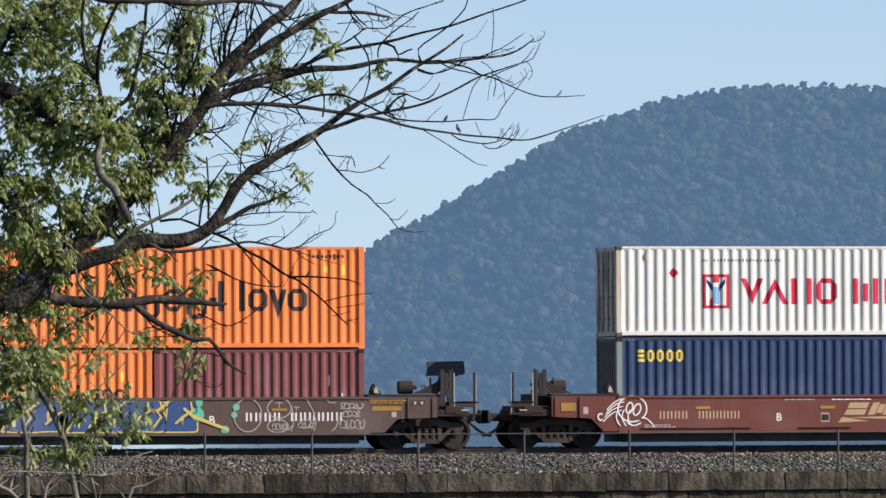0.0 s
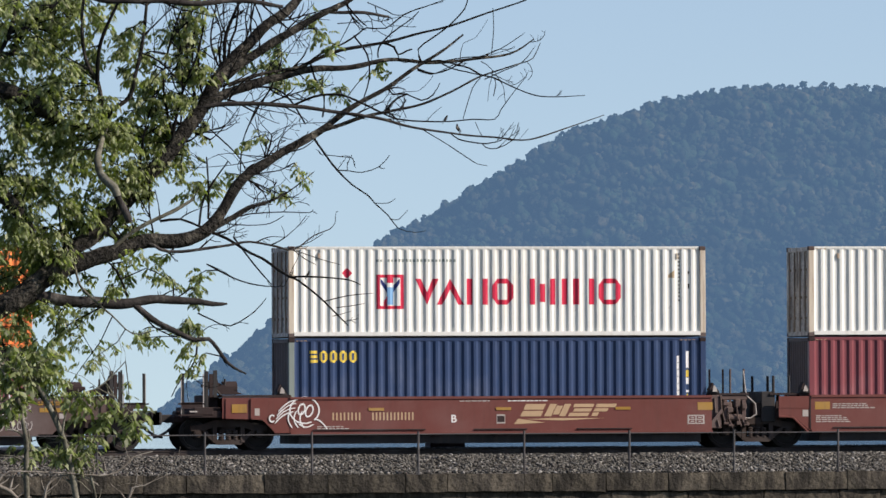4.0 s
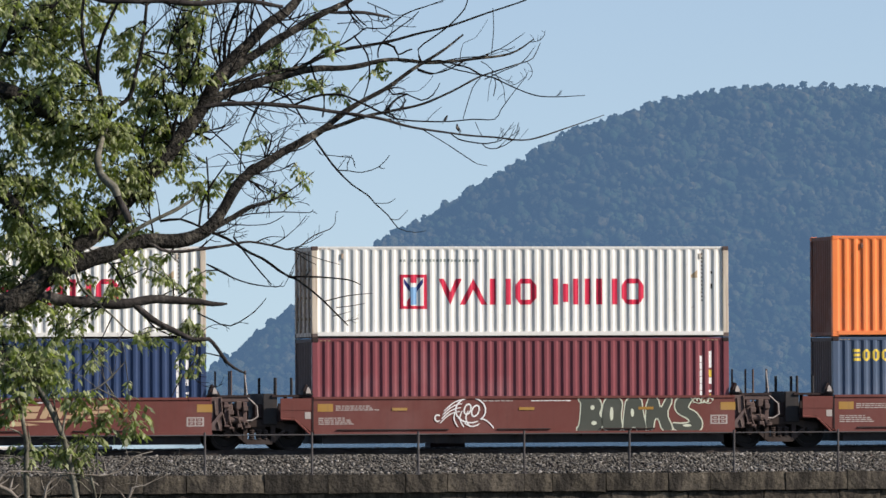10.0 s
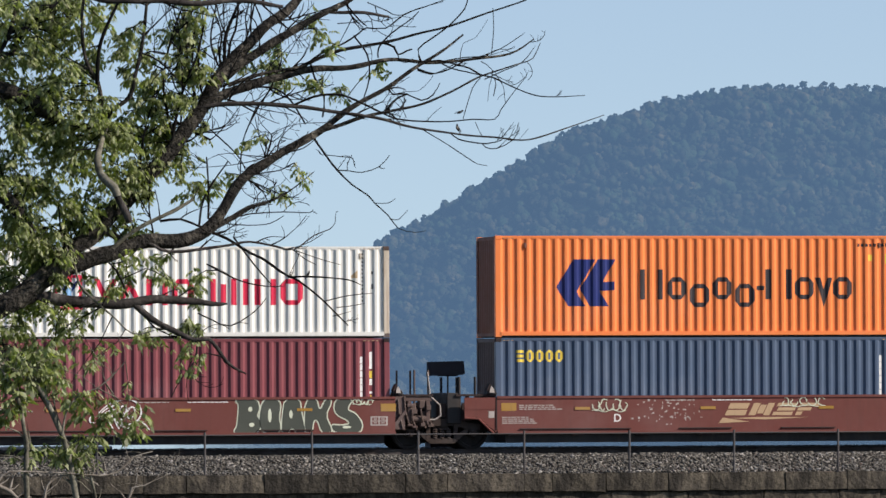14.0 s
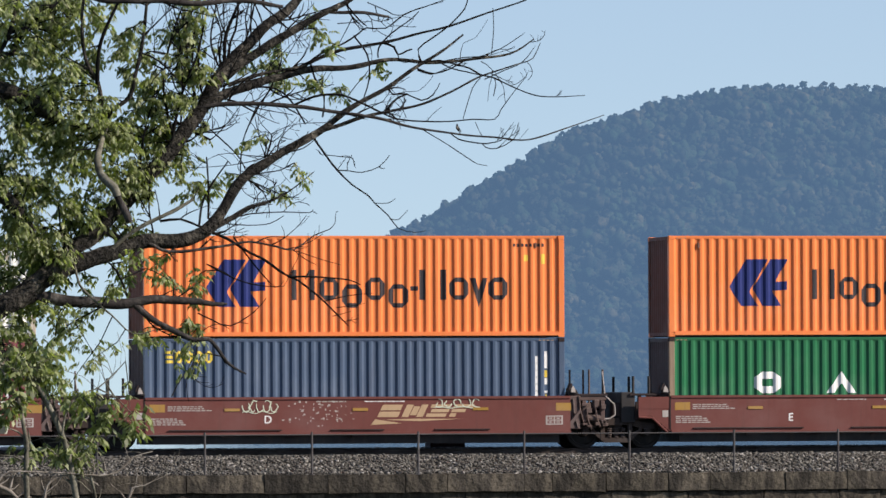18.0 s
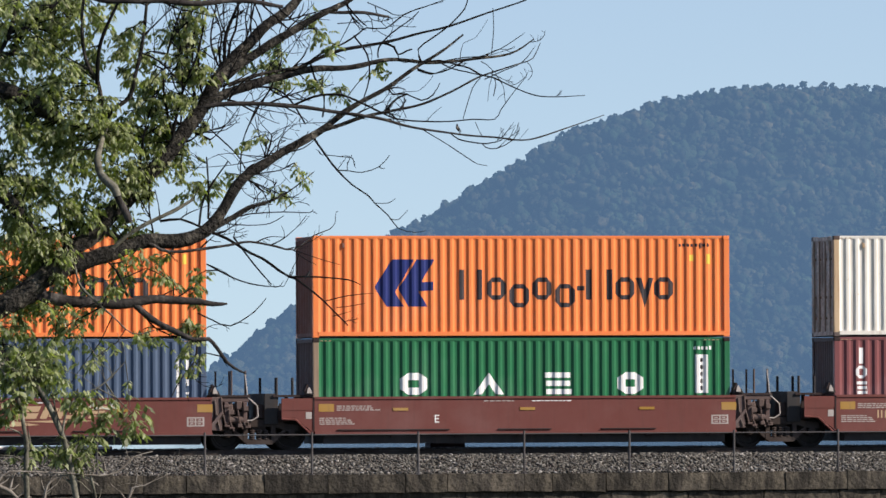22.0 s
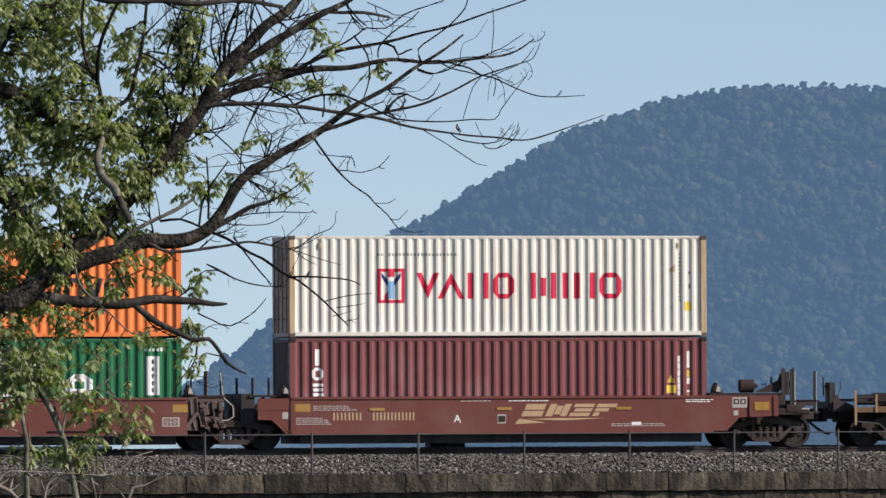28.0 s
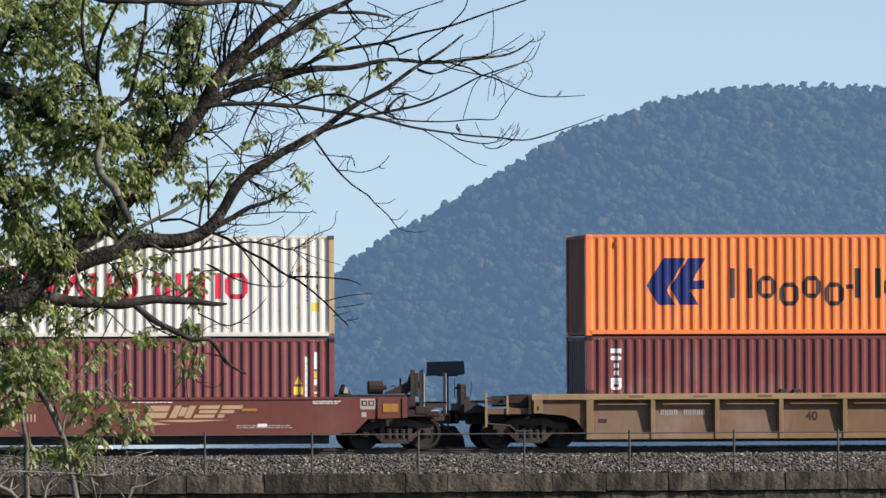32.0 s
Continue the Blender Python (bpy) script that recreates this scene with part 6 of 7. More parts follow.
    limb("limb", [(5.10, 7.07, 0.019), (5.24, 7.13, 0.019), (5.46, 7.20, 0.019), (5.73, 7.20, 0.019), (6.02, 7.08, 0.017), (6.23, 6.98, 0.016), (6.43, 6.90, 0.015), (6.78, 6.87, 0.014), (7.11, 6.87, 0.013), (7.42, 6.90, 0.012), (7.70, 6.90, 0.010), (7.78, 7.02, 0.009), (7.92, 7.21, 0.007), (8.12, 7.45, 0.005)])
    limb("limb", [(6.26, 7.87, 0.019), (6.41, 7.82, 0.019), (6.46, 7.72, 0.017), (6.58, 7.77, 0.017), (6.64, 7.79, 0.015)])
    limb("limb", [(6.76, 7.62, 0.016), (6.72, 7.79, 0.015), (6.90, 7.93, 0.014), (7.11, 8.08, 0.013), (7.33, 8.31, 0.012), (7.37, 8.46, 0.009)])
    limb("limb", [(5.32, 7.63, 0.017), (5.49, 7.75, 0.016), (5.77, 7.87, 0.015), (5.95, 7.99, 0.014), (6.05, 8.06, 0.013), (6.30, 8.06, 0.012), (6.55, 8.24, 0.011), (6.83, 8.34, 0.009), (7.08, 8.43, 0.007)])
    limb("limb", [(6.20, 7.68, 0.015), (6.21, 7.81, 0.015), (6.37, 7.99, 0.013), (6.62, 8.17, 0.011), (6.73, 8.27, 0.007)])
    limb("limb", [(5.50, 8.26, 0.029), (5.64, 8.25, 0.029), (6.02, 8.25, 0.028), (6.34, 8.20, 0.022)], 0.0, M_LIMB)
    limb("limb", [(5.78, 8.44, 0.012), (5.81, 8.33, 0.012), (5.95, 8.16, 0.011), (6.05, 8.08, 0.009)])
    limb("limb", [(5.88, 7.96, 0.013), (6.06, 7.72, 0.013), (6.08, 7.41, 0.012), (6.00, 7.13, 0.010)])
    limb("limb", [(5.32, 7.60, 0.015), (5.37, 7.42, 0.015), (5.49, 7.17, 0.015), (5.47, 6.92, 0.013)])
    limb("limb", [(7.14, 6.72, 0.013), (7.25, 6.64, 0.012), (7.60, 6.59, 0.012), (7.81, 6.64, 0.009)])
    limb("limb", [(7.55, 6.59, 0.009), (7.60, 6.54, 0.009), (7.74, 6.53, 0.009), (7.95, 6.64, 0.008), (8.04, 6.80, 0.006)])
    limb("limb", [(6.78, 6.76, 0.009), (7.07, 6.59, 0.009), (7.35, 6.41, 0.008), (7.49, 6.33, 0.007), (7.61, 6.31, 0.005)])
    limb("limb", [(6.76, 7.62, 0.017), (6.99, 7.65, 0.016), (7.21, 7.60, 0.016), (7.39, 7.55, 0.015), (7.53, 7.47, 0.015), (7.71, 7.43, 0.014), (7.92, 7.33, 0.012), (8.24, 7.21, 0.011), (8.52, 7.19, 0.009), (8.90, 7.21, 0.007)])
    limb("limb", [(6.67, 7.56, 0.015), (6.76, 7.52, 0.015), (6.93, 7.48, 0.014), (7.15, 7.55, 0.013), (7.37, 7.67, 0.012), (7.53, 7.70, 0.011), (7.81, 7.81, 0.009), (8.12, 8.01, 0.006)])
    limb("limb", [(6.97, 7.64, 0.012), (7.15, 7.55, 0.012), (7.37, 7.50, 0.011), (7.59, 7.45, 0.009)])
    limb("limb", [(7.53, 7.43, 0.009), (7.43, 7.31, 0.009), (7.35, 7.07, 0.008), (7.30, 6.90, 0.007)])
    limb("limb", [(7.70, 8.32, 0.007), (7.71, 8.07, 0.007), (7.68, 7.73, 0.007)])
    limb("limb", [(7.71, 7.43, 0.009), (7.73, 7.35, 0.009), (7.70, 7.20, 0.007)])
    limb("limb", [(6.32, 7.31, 0.014), (6.38, 7.22, 0.014), (6.56, 7.22, 0.013), (6.76, 7.14, 0.012), (6.91, 7.21, 0.011), (7.00, 7.36, 0.007)])
    limb("limb", [(6.26, 6.98, 0.022), (6.43, 7.16, 0.020), (6.58, 7.22, 0.016)])
    limb("limb", [(5.36, 6.69, 0.019), (5.37, 6.63, 0.017), (5.53, 6.41, 0.015), (5.66, 6.25, 0.015), (5.84, 6.07, 0.012), (6.05, 5.93, 0.012), (6.15, 5.82, 0.011), (6.32, 5.67, 0.010), (6.45, 5.51, 0.009), (6.66, 5.46, 0.007), (6.81, 5.48, 0.005)])
    limb("limb", [(5.66, 6.25, 0.010), (5.81, 6.24, 0.009), (5.98, 6.22, 0.009), (6.20, 6.29, 0.008), (6.34, 6.44, 0.006)])
    limb("limb", [(5.79, 6.25, 0.007), (5.79, 6.33, 0.007), (5.85, 6.44, 0.006)])
    limb("limb", [(5.52, 6.44, 0.007), (5.71, 6.42, 0.007), (5.87, 6.40, 0.005)])
    limb("limb", [(6.15, 5.83, 0.007), (6.32, 5.83, 0.007), (6.41, 5.89, 0.005)])
    limb("limb", [(6.35, 5.63, 0.007), (6.45, 5.62, 0.007), (6.57, 5.74, 0.005)])
    limb("limb", [(4.02, 5.49, 0.044), (4.31, 5.65, 0.040), (4.51, 5.77, 0.036), (4.72, 5.83, 0.026), (4.93, 5.92, 0.012), (5.12, 6.04, 0.009), (5.36, 6.23, 0.006)])
    limb("limb", [(4.40, 6.17, 0.011), (4.51, 6.12, 0.010), (4.69, 6.04, 0.009), (4.90, 5.95, 0.007)])
    limb("limb", [(4.33, 5.65, 0.010), (4.51, 5.69, 0.009), (4.60, 5.70, 0.009), (4.96, 5.72, 0.008), (5.29, 5.71, 0.007), (5.34, 5.75, 0.005)])
    limb("limb", [(4.18, 5.57, 0.009), (4.51, 5.55, 0.007), (4.78, 5.57, 0.007), (4.96, 5.67, 0.005)])
    limb("limb", [(2.56, 5.55, 0.025), (2.85, 5.37, 0.029), (3.22, 5.32, 0.025), (3.49, 5.22, 0.022), (4.15, 5.28, 0.020), (4.51, 5.34, 0.017), (4.87, 5.28, 0.015), (5.09, 5.24, 0.012), (5.35, 5.42, 0.009), (5.56, 5.50, 0.007), (5.63, 5.59, 0.005)], 0.2, M_LIMB)
    limb("limb", [(2.10, 5.46, 0.018), (2.19, 5.23, 0.019), (2.30, 5.00, 0.018), (2.35, 4.81, 0.017), (2.56, 4.59, 0.015), (2.77, 4.42, 0.012), (3.02, 4.20, 0.009), (3.30, 4.24, 0.006)], 0.5, M_SAPLING)
    limb("limb", [(4.51, 6.17, 0.010), (4.60, 6.20, 0.009), (4.93, 6.25, 0.008), (5.01, 6.31, 0.006)])
    limb("limb", [(4.74, 6.42, 0.012), (4.80, 6.60, 0.010), (4.81, 6.70, 0.008)])
    limb("limb", [(4.99, 6.47, 0.011), (5.21, 6.52, 0.009), (5.36, 6.63, 0.007)])
    limb("limb", [(3.99, 5.47, 0.022), (4.22, 5.38, 0.020), (4.51, 5.21, 0.020), (4.69, 5.13, 0.019), (4.90, 4.98, 0.018), (5.04, 4.90, 0.017), (5.15, 4.85, 0.016), (5.41, 4.65, 0.015), (5.65, 4.42, 0.012), (5.79, 4.28, 0.009)])
    limb("limb", [(5.04, 4.90, 0.015), (5.41, 4.90, 0.014), (5.80, 4.86, 0.012), (5.95, 4.80, 0.007)])
    limb("limb", [(5.48, 4.59, 0.009), (5.80, 4.66, 0.008), (6.11, 4.69, 0.005)])
    limb("limb", [(5.64, 4.51, 0.008), (5.83, 4.53, 0.007), (6.00, 4.56, 0.005)])
    limb("limb", [(5.59, 4.40, 0.007), (5.71, 4.43, 0.006), (5.82, 4.46, 0.004)])
    limb("limb", [(5.08, 5.24, 0.008), (5.24, 5.12, 0.007), (5.38, 5.05, 0.005)])
    limb("limb", [(5.12, 5.23, 0.007), (5.40, 5.13, 0.006), (5.69, 5.05, 0.004)])
    limb("limb", [(4.02, 7.22, 0.029), (4.19, 7.54, 0.025), (4.23, 7.97, 0.022), (4.45, 8.47, 0.015)])
    limb("limb", [(3.50, 6.43, 0.022), (3.65, 7.18, 0.019), (3.87, 7.75, 0.016), (4.02, 8.46, 0.011)])
    limb("limb", [(4.36, 7.65, 0.015), (4.51, 7.97, 0.012), (4.60, 8.36, 0.010), (4.65, 8.61, 0.007)])
    limb("limb", [(3.86, 7.04, 0.016), (3.72, 7.75, 0.014), (3.81, 8.39, 0.011)])
    limb("limb", [(4.17, 7.47, 0.015), (4.03, 7.88, 0.012), (4.13, 8.47, 0.009)])
    limb("limb", [(3.56, 6.61, 0.017), (3.42, 7.32, 0.015), (3.54, 7.96, 0.012), (3.74, 8.46, 0.009)])
    limb("limb", [(3.10, 6.11, 0.016), (3.18, 6.75, 0.013), (3.40, 7.32, 0.011), (3.72, 7.68, 0.007)])
    limb("limb", [(4.82, 7.31, 0.012), (4.60, 6.97, 0.011), (4.44, 6.61, 0.009), (4.40, 6.17, 0.007)])
    limb("limb", [(3.86, 6.88, 0.013), (4.12, 6.67, 0.011), (4.40, 6.39, 0.009), (4.55, 6.04, 0.006)])
    limb("limb", [(3.72, 6.79, 0.022), (3.86, 6.70, 0.019), (4.02, 6.63, 0.013)])
    limb("limb", [(2.70, 5.22, 0.036), (2.95, 5.42, 0.030), (3.22, 5.58, 0.028), (3.57, 5.74, 0.026), (3.80, 5.88, 0.020)], 0.3, M_SAPLING)
    limb("limb", [(0.85, 8.02, 0.058), (1.42, 7.67, 0.036), (1.63, 7.99, 0.029), (2.14, 8.31, 0.022), (2.43, 8.53, 0.015)])
    limb("limb", [(0.41, 4.42, 0.087), (1.05, 4.06, 0.065), (1.48, 3.85, 0.051), (1.83, 3.49, 0.044), (2.05, 3.10, 0.036), (2.19, 2.71, 0.022)])
    limb("limb", [(3.63, 6.67, 0.014), (3.66, 7.12, 0.012), (3.66, 7.56, 0.010), (3.62, 8.01, 0.008), (3.51, 8.46, 0.007)])
    limb("limb", [(3.94, 7.11, 0.014), (3.88, 7.41, 0.012), (3.88, 7.71, 0.010), (3.92, 8.01, 0.008), (3.93, 8.30, 0.007)])
    limb("limb", [(4.16, 7.44, 0.014), (4.14, 7.70, 0.012), (4.17, 7.97, 0.010), (4.08, 8.24, 0.008), (3.93, 8.50, 0.007)])
    limb("limb", [(4.49, 7.82, 0.014), (4.50, 8.00, 0.012), (4.48, 8.18, 0.010), (4.53, 8.36, 0.008), (4.57, 8.55, 0.007)])
    limb("limb", [(5.67, 8.11, 0.008), (5.95, 8.13, 0.007), (6.11, 8.14, 0.005)])
    limb("limb", [(5.78, 8.36, 0.009), (5.87, 8.17, 0.008), (5.95, 8.06, 0.008), (6.04, 8.03, 0.007)])
    limb("limb", [(5.86, 8.18, 0.008), (5.80, 8.06, 0.007), (5.70, 7.87, 0.005)])
    limb("limb", [(6.04, 8.24, 0.008), (6.11, 8.17, 0.007), (6.13, 8.01, 0.006)])
    limb("limb", [(6.06, 8.38, 0.010), (6.31, 8.28, 0.009), (6.40, 8.23, 0.008), (6.55, 8.23, 0.008), (6.69, 8.30, 0.007), (7.05, 8.40, 0.006)])
    limb("limb", [(6.16, 8.33, 0.008), (6.21, 8.17, 0.007), (6.31, 8.07, 0.005)])
    limb("limb", [(6.31, 8.16, 0.007), (6.52, 8.21, 0.005), (6.66, 8.17, 0.004)])
    limb("limb", [(7.04, 7.64, 0.010), (7.32, 7.69, 0.009), (7.61, 7.71, 0.007), (7.83, 7.77, 0.005), (7.99, 7.82, 0.004)])
    limb("limb", [(7.27, 7.67, 0.006), (7.31, 7.87, 0.005), (7.47, 7.94, 0.005), (7.63, 8.17, 0.004)])
    limb("limb", [(7.54, 7.64, 0.008), (7.69, 7.53, 0.007), (7.65, 7.32, 0.005), (7.63, 7.13, 0.004)])
    limb("limb", [(7.58, 7.41, 0.011), (7.83, 7.52, 0.009), (8.08, 7.63, 0.007), (8.25, 7.84, 0.005)])
    limb("limb", [(6.71, 7.52, 0.012), (6.89, 7.47, 0.011), (7.07, 7.54, 0.009), (7.22, 7.62, 0.008)])
    limb("limb", [(6.39, 7.20, 0.007), (6.55, 7.25, 0.006), (6.72, 7.26, 0.005), (6.86, 7.38, 0.005), (6.91, 7.46, 0.004)])
    limb("limb", [(5.80, 7.19, 0.008), (5.90, 7.32, 0.007), (5.99, 7.42, 0.007), (6.07, 7.52, 0.006)])
    limb("limb", [(6.82, 6.86, 0.006), (6.89, 6.96, 0.005), (7.01, 7.05, 0.004)])
    limb("limb", [(7.45, 6.86, 0.006), (7.51, 6.73, 0.005), (7.56, 6.66, 0.004)])
    limb("limb", [(7.74, 6.63, 0.006), (7.78, 6.71, 0.005), (7.83, 6.78, 0.004)])
    limb("limb", [(7.89, 6.63, 0.006), (7.93, 6.71, 0.005), (7.97, 6.79, 0.004)])
    limb("limb", [(8.03, 6.64, 0.006), (8.09, 6.71, 0.005), (8.15, 6.78, 0.004)])
    limb("limb", [(6.03, 7.06, 0.007), (6.24, 7.11, 0.006), (6.40, 7.13, 0.005)])
    limb("limb", [(4.24, 7.59, 0.020), (4.29, 7.89, 0.017), (4.35, 8.03, 0.015), (4.40, 8.41, 0.012)])
    limb("limb", [(3.59, 7.53, 0.014), (3.65, 7.91, 0.011), (3.72, 8.41, 0.009)])
    limb("limb", [(3.79, 7.60, 0.014), (3.83, 8.07, 0.011), (3.88, 8.41, 0.009)])
    limb("limb", [(4.55, 7.94, 0.014), (4.55, 8.17, 0.012), (4.57, 8.41, 0.010)])
    limb("limb", [(4.73, 8.01, 0.014), (4.67, 8.20, 0.011), (4.60, 8.36, 0.009)])
    limb("limb", [(4.25, 7.32, 0.034), (4.51, 7.41, 0.029), (4.74, 7.48, 0.025), (5.27, 7.58, 0.020)])
    limb("limb", [(4.60, 7.30, 0.015), (4.87, 7.28, 0.014), (5.06, 7.13, 0.012), (5.25, 6.83, 0.011)])
    limb("limb", [(4.53, 6.83, 0.010), (4.61, 7.03, 0.009), (4.77, 7.22, 0.007)])
    limb("limb", [(5.38, 7.32, 0.006), (5.52, 7.30, 0.005), (5.61, 7.37, 0.005), (5.59, 7.45, 0.004)])
    # side twigs along the bare limbs
    tv, tf = [], []
    bare = [s for s in skeleton if s[0].x > 3.0 and s[1] < 0.1]
    for _ in range(420):
        k = trng.randrange(1, len(bare))
        (p, r), (o, _) = bare[k], bare[k - 1]
        if (p.x > 5.2 and trng.random() < (0.9 if p.x > 6.6 else 0.7)) or (p.x > 4.0 and p.z < 5.4 and trng.random() < 0.6):
            continue
        lean = math.degrees(math.atan2(p.z - o.z, p.x - o.x)) if (p - o).length < 0.4 else 30.0
        ang = lean + trng.choice((-1, 1, 1)) * trng.uniform(18, 62)
        length = trng.uniform(0.15, 1.1) * (0.36 if p.x > 5.2 else 1.0) * (1.0 if p.z > 6.4 else 0.6)
        q, rows, a, bend = p.copy(), [], ang, trng.gauss(0, 3.5)
        n = 9
        for i in range(n + 1):
            rows.append((q.copy(), max(0.0042, min(r * 0.6, 0.013) * (1 - i / (n + 2)))))
            bend += trng.gauss(0, 3)
            a += bend + 0.05 * (35 - a)
            q += Vector((math.cos(radians(a)), trng.gauss(0, 0.2), math.sin(radians(a)))) * length / n
        tube(tv, tf, rows, 4)
        for i in range(2, n):
            if trng.random() < 0.45:
                b, w = rows[i]
                e = a + trng.choice((-1, 1)) * trng.uniform(20, 55)
                l2 = length * trng.uniform(0.12, 0.42)
                m = b + Vector((math.cos(radians(e)), trng.gauss(0, 0.3), math.sin(radians(e)))) * l2 * 0.5
                tube(tv, tf, [(b, w * 0.8), (m, w * 0.7), (m + Vector((math.cos(radians(e + 18)), 0, math.sin(radians(e + 18)))) * l2 * 0.5, 0.0032)], 4)
    # leafy shoots fill the clumps from the nearest wood
    lv, lf = [], []
    for u, w, ru, rw, n in ((1.52, 5.05, 0.33, 0.22, 7), (1.48, 4.63, 0.29, 0.25, 7), (1.98, 5.19, 0.29, 0.18, 5), (1.64, 8.27, 0.44, 0.22, 8), (2.28, 8.24, 0.36, 0.22, 6), (2.82, 8.07, 0.29, 0.29, 4), (2.17, 7.60, 0.44, 0.29, 4), (2.89, 6.89, 0.36, 0.29, 4), (3.50, 6.75, 0.22, 0.36, 3), (1.77, 6.01, 0.51, 0.29, 16), (2.49, 6.04, 0.44, 0.29, 10), (3.07, 6.18, 0.29, 0.22, 4), (1.77, 5.47, 0.51, 0.22, 8), (1.78, 7.95, 0.58, 0.44, 26), (2.50, 7.89, 0.51, 0.44, 18), (1.77, 7.17, 0.51, 0.36, 16), (2.42, 7.11, 0.51, 0.44, 22), (3.14, 7.11, 0.44, 0.51, 20), (3.43, 7.75, 0.29, 0.36, 10), (3.62, 8.15, 0.30, 0.22, 6), (1.77, 6.47, 0.51, 0.29, 20), (2.42, 6.47, 0.44, 0.36, 18), (3.07, 6.54, 0.36, 0.29, 12), (3.43, 6.26, 0.33, 0.25, 7), (1.55, 5.54, 0.36, 0.29, 14), (2.13, 5.69, 0.44, 0.25, 10), (1.77, 5.12, 0.44, 0.22, 8), (1.48, 4.27, 0.29, 0.29, 10), (2.12, 4.41, 0.36, 0.18, 6), (1.76, 3.85, 0.44, 0.25, 12), (2.63, 5.05, 0.44, 0.22, 6), (3.49, 4.20, 0.36, 0.16, 4), (3.71, 3.84, 0.18, 0.15, 2), (3.28, 4.98, 0.44, 0.18, 4), (3.71, 4.83, 0.29, 0.15, 3), (4.08, 6.19, 0.29, 0.18, 2), (4.44, 6.70, 0.22, 0.10, 1), (4.95, 5.97, 0.07, 0.05, 1), (5.26, 6.12, 0.05, 0.05, 1), (5.73, 7.33, 0.07, 0.04, 1), (6.21, 7.56, 0.09, 0.04, 1), (4.81, 7.79, 0.29, 0.25, 2), (5.25, 7.47, 0.29, 0.22, 1), (4.52, 7.33, 0.29, 0.18, 1), (3.87, 7.47, 0.22, 0.36, 5), (2.48, 3.99, 0.22, 0.15, 2), (2.99, 6.04, 0.29, 0.18, 4), (1.55, 8.24, 0.28, 0.21, 6), (2.13, 8.10, 0.28, 0.28, 3), (1.77, 7.53, 0.42, 0.21, 4), (4.01, 7.78, 0.28, 0.28, 3), (3.72, 7.18, 0.21, 0.35, 5), (4.76, 7.67, 0.21, 0.10, 3), (5.43, 8.03, 0.15, 0.17, 3), (5.09, 7.42, 0.13, 0.06, 1), (2.20, 6.04, 0.56, 0.28, 5), (1.77, 6.75, 0.49, 0.35, 5), (2.78, 6.82, 0.42, 0.35, 5), (1.62, 6.04, 0.35, 0.42, 4), (2.42, 5.83, 0.42, 0.28, 4), (3.07, 6.04, 0.28, 0.35, 5), (1.77, 6.96, 0.42, 0.28, 5), (2.35, 6.68, 0.42, 0.28, 4), (1.62, 6.25, 0.28, 0.21, 2), (1.48, 6.25, 0.21, 0.28, 2), (3.14, 5.61, 0.28, 0.21, 3)):
        for _ in range(int(n * 0.94 + 0.5)):
            goal = Vector((u + ru * trng.uniform(-1.15, 1.15), 0, w + rw * trng.uniform(-1.15, 1.15)))
            p, r = min(trng.sample(skeleton, 160), key=lambda s: (s[0] - goal).length + 0.4 * abs(s[0].z - goal.z))
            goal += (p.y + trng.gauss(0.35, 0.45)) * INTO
            mid = (p + goal) / 2 + Vector((trng.gauss(0, 0.08), trng.gauss(0, 0.1), trng.uniform(0.0, 0.14)))
            shoot = [p + (mid - p) * (i / 4) for i in range(4)] + [mid + (goal - mid) * (i / 5) + Vector((0, 0, -0.05 * (i / 5) ** 2)) for i in range(6)]
            tube(tv, tf, [(q, 0.010 - 0.0007 * i) for i, q in enumerate(shoot)], 4)
            for q in shoot[4:] + [goal + Vector((trng.gauss(0, 0.08), trng.gauss(0, 0.08), trng.gauss(0, 0.06))) for _ in range(2)]:
                for _ in range(trng.choice((1, 2, 2, 3))):
                    compound_leaf(lv, lf, q + Vector((trng.gauss(0, 0.035), trng.gauss(0, 0.06), trng.gauss(0, 0.035))), trng.uniform(0.48, 0.8))
    hang("brushwood", mesh_of("brushwood", tv, tf), M_TWIG, tree, "fine dark bare twig growth")["kind"] = "stuff"
    hang("foliage", mesh_of("foliage", lv, lf), M_LEAF, tree, "drooping green compound leaves")["kind"] = "stuff"


def compound_leaf(lv, lf, q, size=1.0):
    """A drooping stalk with three to five pointed leaflets, each folded along its rib."""
    a, drop = trng.uniform(0, 6.2832), trng.uniform(-1.7, 0.1)
    d = Vector((math.cos(a), math.sin(a) * 0.8, drop)).normalized()
    side = d.cross(Vector((0, 0, 1))).normalized()
    for k, (along, off) in enumerate(((0.24, 0.0), (0.18, 1.0), (0.18, -1.0), (0.11, 1.0), (0.11, -1.0), (0.04, 1.0), (0.04, -1.0))):
        if k > 2 and trng.random() < 0.3:
            continue
        b = q + d * along * 0.7 * size
        w = (d * (1.0 if off == 0 else 0.55) + side * off + Vector((0, 0, trng.uniform(-1.1, 0.0)))).normalized()
        l = size * trng.uniform(0.07, 0.14)
        s = w.cross(Vector((trng.gauss(0, 0.5), trng.gauss(0, 0.5), 1))).normalized() * l * trng.uniform(0.20, 0.31)
        fold = Vector((0, 0, -0.012))
        i = len(lv)
        lv.extend((b, b + w * l * 0.45 + s + fold, b + w * l + fold * 1.5, b + w * l * 0.45 - s + fold, b + w * l * 0.45))
        lf.extend(((i, i + 1, i + 4), (i + 1, i + 2, i + 4), (i + 2, i + 3, i + 4), (i + 3, i, i + 4)))


grow_tree()

